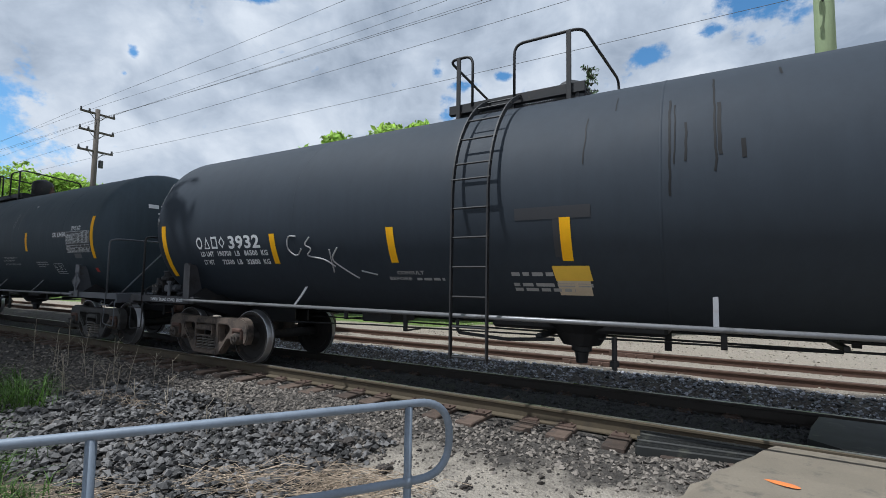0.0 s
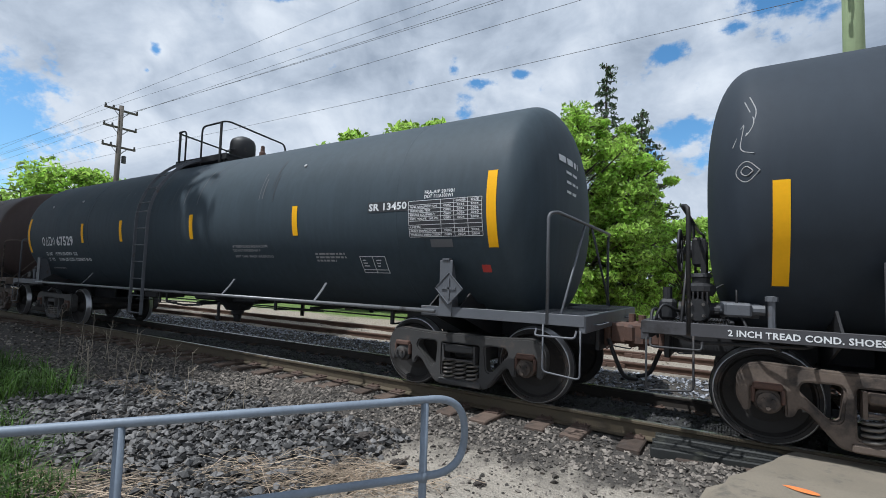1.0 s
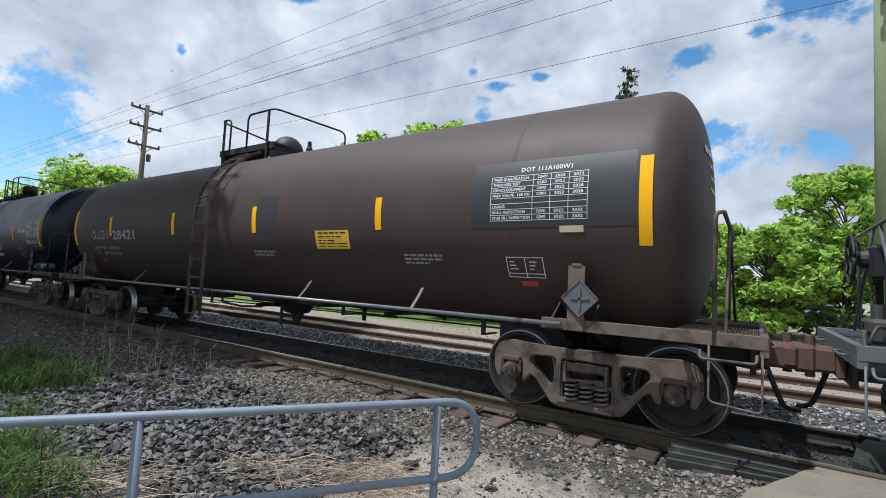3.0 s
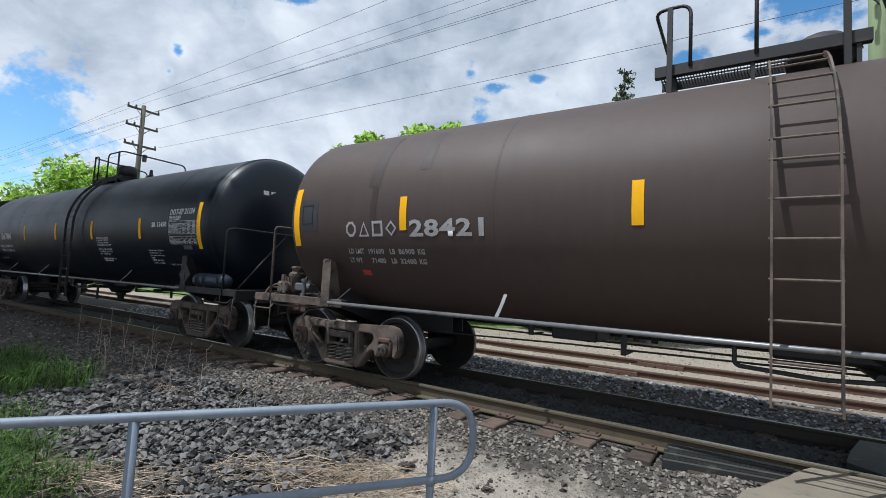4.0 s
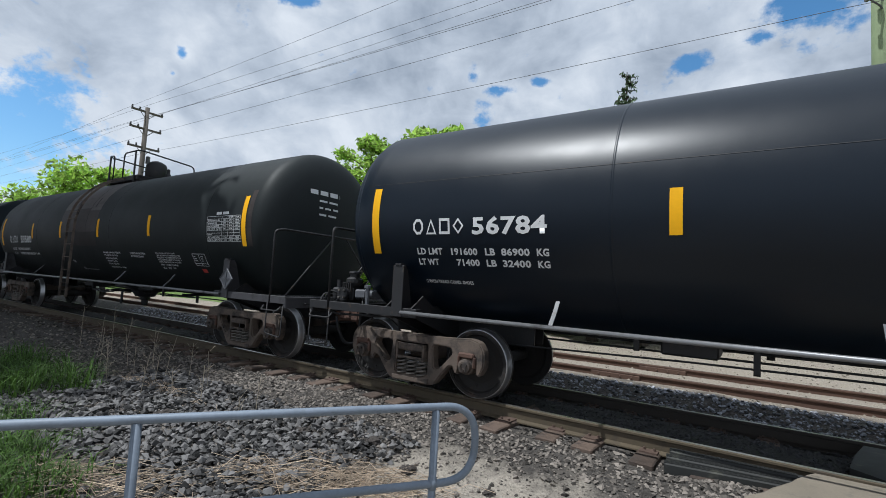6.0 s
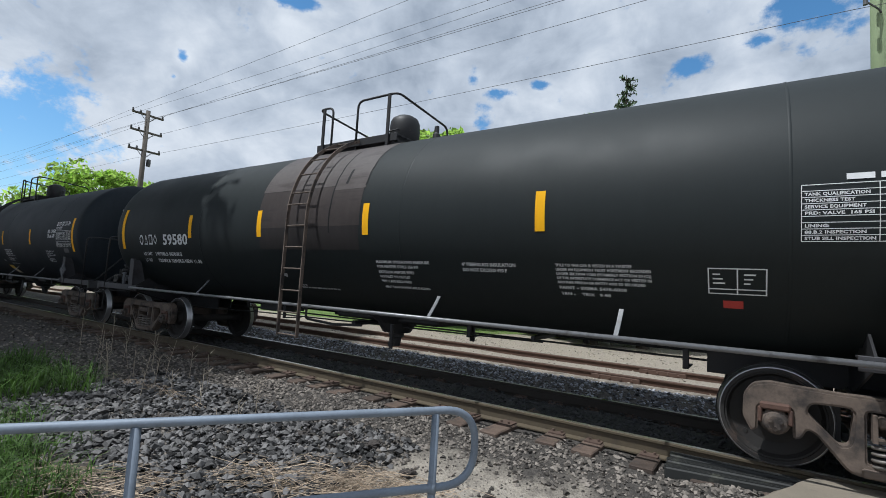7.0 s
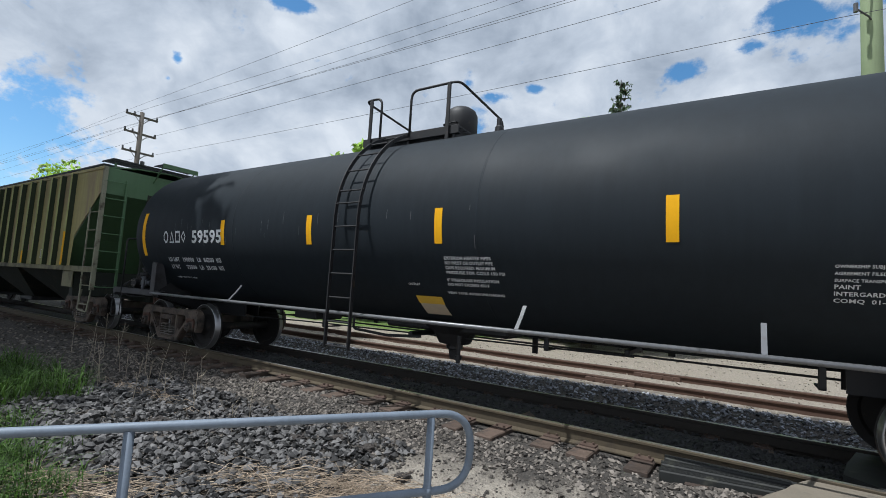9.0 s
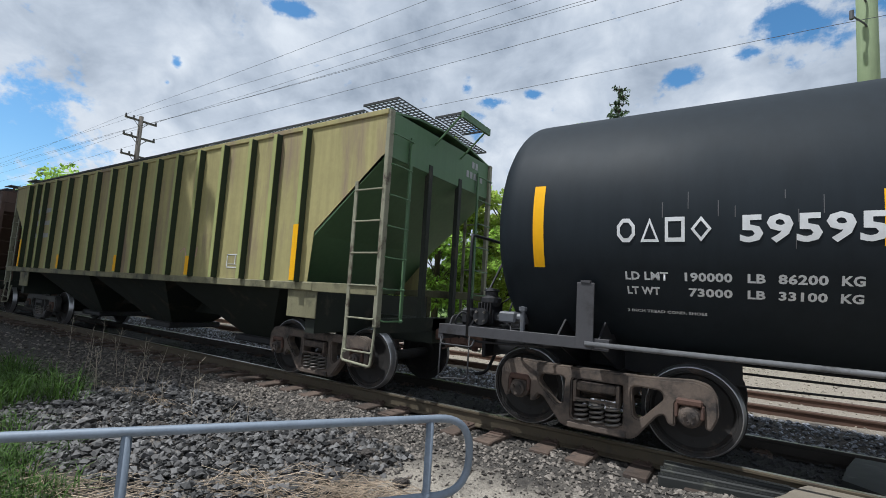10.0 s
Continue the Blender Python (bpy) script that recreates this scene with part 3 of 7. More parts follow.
nx = len(xs)
faces = [(j * nx + i, j * nx + i + 1, (j + 1) * nx + i + 1, (j + 1) * nx + i) for j in range(len(ys) - 1) for i in range(nx - 1)]
me = bpy.data.meshes.new("ground")
me.from_pydata(verts, [], faces)
me.polygons.foreach_set("use_smooth", [True] * len(me.polygons))
me.materials.append(M["ground"])
tagged(new("ground", me), "crushed stone, dusty earth and grass beside the rails", "ground", kind="structure")


def stones(name, label, mat, spots, smin, smax, seed, flat=0.7, heap=0.0):
    """Loose crushed stone: angular chips, each turned its own way, set into the ground."""
    rng = np.random.default_rng(seed)
    base = np.array([(1, 0, 0), (-1, 0, 0), (0, 1, 0), (0, -1, 0), (0, 0, 1), (0, 0, -1), (.7, .7, .35), (-.7, .6, -.4)], float)
    hull = bmesh.new()
    for p in base:
        hull.verts.new(p)
    bmesh.ops.convex_hull(hull, input=hull.verts)
    hull.verts.index_update()
    tri = np.array([[v.index for v in f.verts] for f in hull.faces if len(f.verts) == 3])
    hull.free()
    n = len(spots)
    size = smin + (smax - smin) * rng.random(n) ** 1.7
    V = base[None] * (0.65 + 0.6 * rng.random((n, len(base), 3)))
    ang = rng.random(n) * 6.283
    tilt = (rng.random(n) - 0.5) * 1.6
    V[:, :, 2] *= flat
    ct, st_ = np.cos(tilt)[:, None], np.sin(tilt)[:, None]
    yy, zz = V[:, :, 1] * ct - V[:, :, 2] * st_, V[:, :, 1] * st_ + V[:, :, 2] * ct
    ca, sa = np.cos(ang)[:, None], np.sin(ang)[:, None]
    xx = V[:, :, 0] * ca - yy * sa
    yy = V[:, :, 0] * sa + yy * ca
    P = np.stack([xx, yy, zz], 2) * size[:, None, None] * 0.5
    P += np.array([(x, y, ground_z(x, y)) for x, y in spots])[:, None, :]
    P[:, :, 2] += (size * 0.12 + heap * rng.random(n) ** 2)[:, None]
    F = (tri[None] + (np.arange(n) * len(base))[:, None, None]).reshape(-1, 3)
    me = bpy.data.meshes.new(name)
    me.from_pydata(P.reshape(-1, 3).tolist(), [], F.tolist())
    me.materials.append(M[mat])
    return tagged(new(name, me), label, "stones", kind="stuff")


def scatter(seed, n, x0, x1, y0, y1, keep=None):
    rng = random.Random(seed)
    out = []
    while len(out) < n:
        x, y = rng.uniform(x0, x1), rng.uniform(y0, y1)
        if keep is None or rng.random() < keep(x, y):
            out.append((x, y))
    return out


def on_sand(x, y):
    return smoothstep(-3.6, -2.6, x + 0.5 * noise.noise((x, y, 2))) * (1 - smoothstep(4.2, 4.6, y))


stones("ballast", "grey crushed stone ballast beside the track", "stone",
       scatter(1, 17000, -13, 0.1, 2.3, 5.42, lambda x, y: (1 - 0.93 * on_sand(x, y)) * (0.35 + 0.65 * smoothstep(-13, -5, x)) * (1 - 0.55 * smoothstep(4.95, 5.1, y))), 0.022, 0.075, 1)
stones("ballast", "coarse broken stones heaped on the bank", "stone_pile",
       scatter(2, 8200, -8.6, -2.9, 1.4, 4.3, lambda x, y: max(0.0, 1 - on_sand(x, y) * 1.3) * (1 if y > 2.0 else 0.3)), 0.03, 0.115, 2, 0.7, 0.07)
stones("gravel", "fine gravel scattered on dusty ground", "stone", scatter(3, 2600, -3.4, 0.6, 2.2, 4.7), 0.008, 0.035, 3)
stones("ballast", "oily stones between the rails, darkened for the train's shade", "stone_shaded", scatter(4, 3500, -12, 2.5, 5.65, 6.95), 0.025, 0.07, 4)
stones("ballast", "blue grey crushed stone between the two tracks", "stone_blue", scatter(5, 15000, -20, 4, 7.15, 9.0), 0.03, 0.085, 5)
stones("ballast", "pale dusty stones round the far rails", "stone_pale", scatter(6, 2500, -18, 5, 8.8, 12.6), 0.02, 0.06, 6)
stones("gravel", "pale gravel behind the far track", "stone_pale", scatter(8, 4000, -10, 9, 12, 19), 0.02, 0.07, 8)
stones("ballast", "grey stones far along the bank", "stone", scatter(7, 3000, -40, -13, 2.6, 5.4), 0.04, 0.10, 7)


# ---- tracks ----
def rail_profile():
    return [(-0.07, -0.18), (0.07, -0.18), (0.07, -0.165), (0.012, -0.145), (0.012, -0.045), (0.036, -0.03), (0.036, -0.008), (0.026, 0.0),
            (-0.026, 0.0), (-0.036, -0.008), (-0.036, -0.03), (-0.012, -0.045), (-0.012, -0.145), (-0.07, -0.165)]


def rail_mesh(x0, x1):
    bm = bmesh.new()
    a = [bm.verts.new((x0, y, z)) for y, z in rail_profile()]
    b = [bm.verts.new((x1, y, z)) for y, z in rail_profile()]
    n = len(a)
    for i in range(n):
        bm.faces.new((a[i], b[i], b[(i + 1) % n], a[(i + 1) % n]))
    bm.faces.new(a)
    bm.faces.new(b[::-1])
    return bm


def track(name, yc, z, side_mat, label, seed):
    t = thing(name, 0, yc, z, label, "railway track", kind="structure")
    for s in (-1, 1):
        # The near track's far rail gets a colour darkened to stand for shade.
        r = part("rail", mesh_of("rail", lambda: rail_mesh(-400, 120)), "rail_shaded" if yc < 8 and s > 0 else side_mat, t, at=(0, s * GAUGE, 0))
        bm = bmesh.new()
        box(bm, -400, 120, -0.024, 0.024, 0.0005, 0.003)
        part("running_band", bm, "rail_top" if yc < 8 else "plate", r, "worn top of the rail head")
    rng = random.Random(seed)

    def tie_bm():
        b = bmesh.new()
        box(b, -0.115, 0.115, -1.28, 1.28, -0.16, 0.0, 0.012)
        return b

    def plate_bm():
        b = bmesh.new()
        box(b, -0.09, 0.09, -0.18, 0.18, 0.0, 0.016)
        for px, py in ((-0.05, -0.1), (0.05, -0.1), (0.03, 0.1), (-0.05, 0.1)):
            cyl(b, (px, py, 0.0), (px, py, 0.04), 0.014, n=6)
        return b

    x = 1.7 if yc > 8 else 0.15
    while x > -62:
        tie = part("tie", mesh_of("tie", tie_bm), "tie", t, at=pose(x + rng.uniform(-0.03, 0.03), rng.uniform(-0.07, 0.07), (-0.197 if yc > 8 else -0.152) + rng.uniform(-0.012, 0.0), 0, 0, rng.uniform(-2.5, 2.5)))
        if x > -18:
            for s in (-1, 1):
                part("tie_plate", mesh_of("tie_plate", plate_bm), "plate", tie, at=(0, s * GAUGE, 0.0))
        x -= 0.53
    return t


track("railway_track", YC, 0.0, "rail_side", "brown steel rails on weathered timber ties in stone", 11)
far_track = track("railway_track", Y2, 0.03, "rail_red", "red rusted rails on buried ties in pale dust", 12)
for s in (-1, 1):
    bm = bmesh.new()
    box(bm, -0.45, 0.45, -0.05, -0.02, -0.14, -0.04, 0.008)
    for k in range(4):
        cyl(bm, (-0.3 + 0.2 * k, -0.10, -0.09), (-0.3 + 0.2 * k, -0.04, -0.09), 0.022, n=6)
    part("joint_bar", bm, "rail_red", far_track, "bolted joint bar", at=(-1.9 + 0.3 * s, s * GAUGE, 0.0))


# ---- crossing ----
def slab(name, outline, z0, z1, mat, label, category, kind="structure"):
    bm = bmesh.new()
    a = [bm.verts.new((x, y, z1 - 0.22 * (1 - smoothstep(3.3, 4.9, y)))) for x, y in outline]
    b = [bm.verts.new((x, y, z0)) for x, y in outline]
    n = len(a)
    bm.faces.new(a)
    bm.faces.new(b[::-1])
    for i in range(n):
        bm.faces.new((a[i], b[i], b[(i + 1) % n], a[(i + 1) % n]))
    return tagged(part(name, bm, mat), label, category, kind=kind)


rng = random.Random(5)
edge_pts = [(0.46, 5.46), (0.40, 5.36), (0.31, 5.17), (0.27, 5.05), (0.20, 4.92), (0.13, 4.79), (0.07, 4.66), (-0.05, 4.52), (-0.08, 4.40), (-0.20, 4.28), (-0.24, 4.12), (-0.36, 3.98), (-0.42, 3.7), (-0.5, 3.3), (-0.55, 2.4), (-0.8, 1.0), (-1.2, -2.0), (-1.5, -14.0)]
slab("road", edge_pts + [(9, -14.0), (9, 3.3), (9, 4.1), (9, 4.9), (9, 5.46)], -0.45, -0.008, "asphalt", "pale worn asphalt of a level crossing", "road")
slab("road", [(1.0, 5.68), (0.75, 5.9), (0.85, 6.4), (1.0, 6.95), (9, 6.95), (9, 5.68)], -0.45, -0.012, "rubber", "dark crossing surface between the rails", "road")
slab("road", [(2.2, 7.2), (9, 7.2), (9, 9.3), (2.4, 9.3)], -0.45, -0.01, "asphalt", "pale asphalt between the two tracks", "road")
pan = thing("crossing_panel", -0.70, 5.0, -0.2, "black ribbed rubber crossing panels beside the rail", "crossing panel")
for k, (w, tone) in enumerate(((0.11, "rubber"), (0.11, "rubber"), (0.10, "rubber"))):
    bm = bmesh.new()
    y0 = 0.06 + 0.10 * k
    box(bm, 0.0, 1.02 + 0.03 * k, y0, y0 + 0.09, -0.06, 0.10 + 0.035 * k, 0.014)
    for g in range(3):
        box(bm, 0.0, 1.02, y0 + 0.012 + 0.026 * g, y0 + 0.022 + 0.026 * g, 0.10 + 0.035 * k, 0.108 + 0.035 * k)
    part("rubber_strip", bm, tone, pan, at=pose(0.01 * k, 0, 0, 0, 0, 9.0 - 3.2 * k))
bm = bmesh.new()
lathe(bm, [(0.0, 0.0), (0.002, 0.06), (0.0, 0.11)], 14, "z")
for v in bm.verts:
    v.co.x *= 1.1
    v.co.y *= 0.45
tagged(part("paint_mark", bm, "orange", at=pose(0.41, 4.55, -0.035, 0, 0, -20)), "faded orange paint mark on the asphalt", "paint mark")

# ---- railing ----
RA, RB = Vector((-2.50, 1.14, 0)), Vector((-1.60, 2.41, 0))
RU = (RB - RA).normalized()
rl = thing("railing", RA.x, RA.y, 0.0, "blue grey galvanised tube railing with a rounded end", "railing")


def rail_pt(s, z):
    p = RU * s
    return (p.x, p.y, z)


L = (RB - RA).length
TOPZ, LOWZ = 0.735, 0.285
path = [rail_pt(-6.0, TOPZ), rail_pt(L + 0.27, TOPZ), rail_pt(L + 0.27, LOWZ), rail_pt(-6.0, LOWZ)]
bm = bmesh.new()
tube(bm, smooth_path(path, 0.215, 10), 0.0235, 14)
part("tube", bm, "galv", rl, smooth=True)
for s in (L, 0.0, -L, -2 * L, -3 * L):
    bm = bmesh.new()
    p = rail_pt(s, 0)
    cyl(bm, (p[0], p[1], -0.5), (p[0], p[1], TOPZ - 0.015), 0.0235, n=14)
    lathe(bm, [(LOWZ - 0.03, 0.0236), (LOWZ - 0.03, 0.028), (LOWZ + 0.03, 0.028), (LOWZ + 0.03, 0.0236)], 14, "z", (p[0], p[1], 0))
    part("post", bm, "galv", rl, smooth=True)

# ---- poles and wires ----
ob = thing("utility_pole", 3.78, 21.8, -0.3, "thick pale green pole with wire brackets", "utility pole")
bm = bmesh.new()
lathe(bm, [(0, 0), (0, 0.36), (12.8, 0.312), (21, 0.27), (21, 0)], 20, "z")
part("shaft", bm, "pole", ob, smooth=True)
for z, s in ((12.34, -1), (13.3, 1), (18.5, -1)):
    bm = bmesh.new()
    tube(bm, smooth_path([(0, 0, z), (-0.08, -0.4, z + 0.08), (-0.56, -0.88, z + 0.29)], 0.2), 0.032)
    cyl(bm, (-0.56, -0.88, z + 0.16), (-0.56, -0.88, z + 0.48), 0.07, n=10)
    part("bracket", bm, "wire", ob)
ob = thing("utility_pole", -33.5, 14.0, -0.3, "old timber pole with three crossarms", "utility pole")
bm = bmesh.new()
lathe(bm, [(0, 0), (0, 0.19), (12.3, 0.13), (12.3, 0)], 12, "z")
part("shaft", bm, "pole_old", ob, smooth=True)
for z in (12.0, 10.85, 9.6):
    bm = bmesh.new()
    box(bm, -0.06, 0.06, -0.95, 0.98, z - 0.06, z + 0.06, 0.01)
    cyl(bm, (0.07, -0.5, z), (0.07, 0.0, z - 0.55), 0.02, n=6)
    cyl(bm, (0.07, 0.5, z), (0.07, 0.0, z - 0.55), 0.02, n=6)
    part("crossarm", bm, "pole_old", ob)
    for y in (-0.9, -0.45, 0.92):
        bm = bmesh.new()
        lathe(bm, [(0, 0), (0, 0.05), (0.06, 0.07), (0.1, 0.05), (0.16, 0.06), (0.2, 0.0)], 8, "z", (0, y, z + 0.05))
        part("insulator", bm, "wire", ob)
bm = bmesh.new()
lathe(bm, [(0, 0), (0, 0.13), (0.45, 0.13), (0.5, 0)], 10, "z", (0.1, 0.3, 8.6))
part("transformer_can", bm, "wire", ob)


def wire(a, b, sag=0.12, r=0.007):
    """A line through a and on beyond b and a, hung from pole to pole."""
    a, b = Vector(a), Vector(b)
    d = b - a
    bm = bmesh.new()
    pts = []
    for i in range(25):
        s = -1.0 + 2.8 * i / 24
        p = a + d * s
        k = (s % 1.0)
        pts.append(p + Vector((0, 0, -sag * 4 * k * (1 - k))))
    tube(bm, pts, r, 5)
    return tagged(part("power_line", bm, "wire"), "thin overhead wire strung between timber poles", "wire", "overhead wires")


for y, z0, x1, z1 in ((13.2, 11.95, -11.8, 12.5), (14.0, 12.2, -8.6, 12.0), (14.95, 11.95, -8.5, 12.35),
                      (13.1, 10.8, -5.3, 10.5), (13.25, 10.85, -5.3, 10.7), (13.1, 9.6, -2.65, 9.75), (13.3, 8.6, 2.0, 8.25)):
    slope = (z1 - z0) / (x1 + 33.5)
    wire((-33.5, y, z0), (2.36, y, z0 + slope * 35.86))


# ---- trees ----
def leaf_cloud(bm, center, radii, n, size, rng, droop=0.3):
    """Small folded leaves on the shell of a ragged clump."""
    cx, cy, cz = center
    for _ in range(n):
        u, v = rng.uniform(-1, 1), rng.uniform(0, 2 * math.pi)
        k = rng.random() ** 0.35
        s = math.sqrt(1 - u * u)
        p = Vector((cx + radii[0] * k * s * math.cos(v), cy + radii[1] * k * s * math.sin(v), cz + radii[2] * k * u))
        l = size * rng.uniform(0.6, 1.3)
        a = Vector((rng.uniform(-1, 1), rng.uniform(-1, 1), rng.uniform(-0.7, 0.5) - droop)).normalized()
        b = a.cross(Vector((rng.uniform(-1, 1), rng.uniform(-1, 1), rng.uniform(-1, 1)))).normalized()
        w = l * 0.24
        fold = a.cross(b) * w * 0.5
        q = [bm.verts.new(p + t) for t in (-a * l * 0.5, b * w + fold, a * l * 0.5, -b * w + fold)]
        bm.faces.new((q[0], q[1], q[2]))
        bm.faces.new((q[0], q[2], q[3]))


def broad_tree(name, x, y, height, spread, leaf, seed, label, low=0.25, size=0.34, leaves=5200, clumps=46, puff_size=0.36):
    rng = random.Random(seed)
    t = thing(name, x, y, -0.25, label, "tree")
    bm = bmesh.new()
    lathe(bm, [(0, 0), (0, 0.22), (0.4, 0.17), (height * 0.45, 0.12), (height * 0.85, 0.03), (height * 0.85, 0)], 9, "z")
    ends = []
    ends.append((Vector((rng.uniform(-0.2, 0.2), rng.uniform(-0.2, 0.2), height - 0.35)), 1.0))
    for i in range(clumps):
        f = rng.random() * 0.93
        h = height * (low + (1 - low) * f)
        shape = (0.10 + 0.9 * math.sin(math.pi * min(1.0, 0.12 + 0.80 * (1 - f) ** 0.8)) ** 0.7)
        rad = spread * shape * rng.uniform(0.35, 1.0)
        a = rng.uniform(0, 2 * math.pi)
        e = Vector((rad * math.cos(a), rad * math.sin(a), h))
        ends.append((e, f))
        s = Vector((0, 0, max(height * 0.15, h - rad * 0.8)))
        tube(bm, [s, (s + e) / 2 + Vector((0, 0, 0.15)), e], 0.028, 5)
    part("trunk", bm, "bark", t)
    bm = bmesh.new()
    for e, f in ends:
        r = rng.uniform(0.45, 0.95) * spread * puff_size if f < 1 else 0.5 * min(1.0, puff_size / 0.36)
        leaf_cloud(bm, e, (r * 1.25, r * 1.25, r * 0.72), leaves // clumps, size, rng)
    part("crown", bm, leaf, t)
    return t


def spruce(x, y, height, seed):
    rng = random.Random(seed)
    t = thing("spruce_tree", x, y, -0.25, "dark spruce with sparse drooping branches", "tree")
    bm = bmesh.new()
    lathe(bm, [(0, 0), (0, 0.24), (height, 0.02), (height, 0)], 8, "z")
    crown = bmesh.new()
    z = height * 0.2
    while z < height * 0.99:
        k = 1 - z / height
        for _ in range(5):
            a, l = rng.uniform(0, 6.283), (0.35 + 3.2 * k) * rng.uniform(0.5, 1.1)
            e = Vector((l * math.cos(a), l * math.sin(a), z - 0.12 * l + 0.25 * l * l * 0.12))
            tube(bm, [(0, 0, z), e * 0.5 + Vector((0, 0, z * 0.5 - 0.08 * l)), e], 0.02, 4)
            for j in range(int(4 + 12 * l)):
                s = rng.uniform(0.2, 1.0)
                c = Vector((0, 0, z)).lerp(e, s)
                leaf_cloud(crown, c, (0.14, 0.14, 0.10), 1, 0.24, rng, 0.6)
        z += height * 0.028
    part("trunk", bm, "bark", t)
    part("crown", crown, "needle", t)
    return t


LOCUST = "tall locust tree in fresh feathery green leaf"
broad_tree("locust_tree", -4.8, 17.0, 8.2, 2.3, "leaf", 21, LOCUST, low=0.06, leaves=30000, clumps=150, size=0.20, puff_size=0.24)
broad_tree("locust_tree", -6.7, 18.0, 7.9, 2.2, "leaf", 22, LOCUST, low=0.06, leaves=22000, clumps=110, size=0.20, puff_size=0.26)
broad_tree("locust_tree", -3.2, 17.4, 6.3, 1.6, "leaf", 23, "young locust tree, bright green, beside a taller one", low=0.06, leaves=21000, clumps=110, size=0.19, puff_size=0.26)
broad_tree("locust_tree", -12.0, 18.0, 9.25, 2.3, "leaf", 24, LOCUST, low=0.12, leaves=8000, clumps=56)
broad_tree("locust_tree", -13.9, 18.2, 9.5, 2.2, "leaf", 25, LOCUST, low=0.12, leaves=6500, clumps=50)
broad_tree("locust_tree", -16.5, 17.7, 9.2, 2.2, "leaf", 26, LOCUST, low=0.12, leaves=6000, clumps=46)
broad_tree("maple_tree", -9.6, 20.5, 7.2, 2.6, "leaf_yellow", 27, "maple tree with yellow green leaves", low=0.06, leaves=8500, clumps=60)
spruce(-5.1, 22.5, 12.3, 31)
spruce(-3.6, 23.0, 9.9, 32)
SHADE = "tall leafy tree that shades the bank and the rails"
for x, y, h, w, low, seed, n, k in ((-19.6, 0.3, 20.0, 5.2, 0.58, 41, 13000, 80), (-20.6, -3.2, 17.0, 4.6, 0.5, 42, 8000, 60), (-17.8, -0.6, 17.5, 4.4, 0.54, 48, 13000, 84), (-27.0, 0.2, 20.0, 4.8, 0.58, 47, 10000, 70),
                                    (-36.0, -0.5, 20.0, 4.4, 0.6, 43, 6000, 48), (-30.5, -5.6, 17.0, 4.6, 0.5, 44, 6000, 48), (-16.8, -2.5, 18.0, 4.9, 0.46, 46, 12000, 76)):
    broad_tree("shade_tree", x, y, h, w, "leaf_dark", seed, SHADE, low=low, size=0.55, leaves=n, clumps=k)
broad_tree("maple_tree", -51, 19.0, 10.9, 5.0, "leaf", 28, "broad green tree behind the old pole", low=0.12, size=0.55, leaves=13000, clumps=90)
broad_tree("maple_tree", -57, 17.5, 9.3, 4.5, "leaf", 29, "broad green tree behind the old pole", low=0.12, size=0.55, leaves=11000, clumps=80)
broad_tree("maple_tree", -45, 21.0, 9.2, 4.2, "leaf", 30, "broad green tree behind the old pole", low=0.12, size=0.55, leaves=11000, clumps=80)
broad_tree("locust_tree", 0.4, 24.0, 4.9, 2.2, "leaf", 33, LOCUST, low=0.1, leaves=8000, clumps=80, puff_size=0.28)
broad_tree("locust_tree", -1.6, 20.0, 4.3, 1.5, "leaf", 34, "low bushy locust beside the path", low=0.05, leaves=5500, clumps=44, size=0.26)
broad_tree("maple_tree", 3.3, 27.0, 7.6, 2.6, "leaf", 35, "spreading tree with layered green leaves", low=0.25, leaves=9000, clumps=90, puff_size=0.27)
rng = random.Random(77)
bm = bmesh.new()
for i in range(170):
    x = -75 + 100 * i / 170
    y = 27 + rng.uniform(-2, 4)
    h = rng.uniform(1.5, 3.0) if x < 1.5 else rng.uniform(0.9, 1.5)
    leaf_cloud(bm, (x, y, h * 0.5), (1.2, 1.2, h * 0.55), 90, 0.5, rng)
tagged(part("far_shrubs", bm, "leaf_dark"), "dense green shrubs far behind the tracks", "shrubs", kind="stuff")

# ---- a house and a parked car beyond the hedge ----
house = thing("house", 8.2, 48.0, -0.3, "white sided house with a grey shingle roof behind the hedge", "house")
bm = bmesh.new()
box(bm, -4.2, 4.2, -2.6, 2.6, 0, 3.3)
prism(bm, [(-4.2, 3.3), (4.2, 3.3), (0, 6.0)], -2.6, 2.6)
part("wall", bm, "siding", house)
for k in range(10):
    bm = bmesh.new()
    box(bm, -4.22, 4.22, -2.635, -2.60, 0.33 * k, 0.33 * k + 0.30, 0.008)
    part("siding_board", bm, "siding", house)
for s in (-1, 1):
    bm = bmesh.new()
    prism(bm, [(s * 4.6, 3.08), (0, 6.08), (0, 6.24), (s * 4.75, 3.16)], -3.0, 3.0)
    part("roof", bm, "shingle", house)
for x in (-2.3, 1.9):
    bm = bmesh.new()
    box(bm, x - 0.62, x + 0.62, -2.69, -2.635, 1.15, 2.55, 0.01)
    w = part("window", bm, "white_card", house)
    for q in (-1, 1):
        bm = bmesh.new()
        box(bm, x + 0.29 * q - 0.25, x + 0.29 * q + 0.25, -2.70, -2.692, 1.25, 2.45)
        part("pane", bm, "window_dark", w)
auto = thing("parked_car", 4.2, 40.5, -0.25, "pale blue car parked behind the hedge", "car")
bm = bmesh.new()
prism(bm, [(-2.15, 0.3), (2.15, 0.3), (2.2, 0.62), (2.05, 0.86), (1.1, 0.98), (-1.7, 1.0), (-2.2, 0.9), (-2.22, 0.5)], -0.86, 0.86)
part("body", bm, "car_blue", auto)
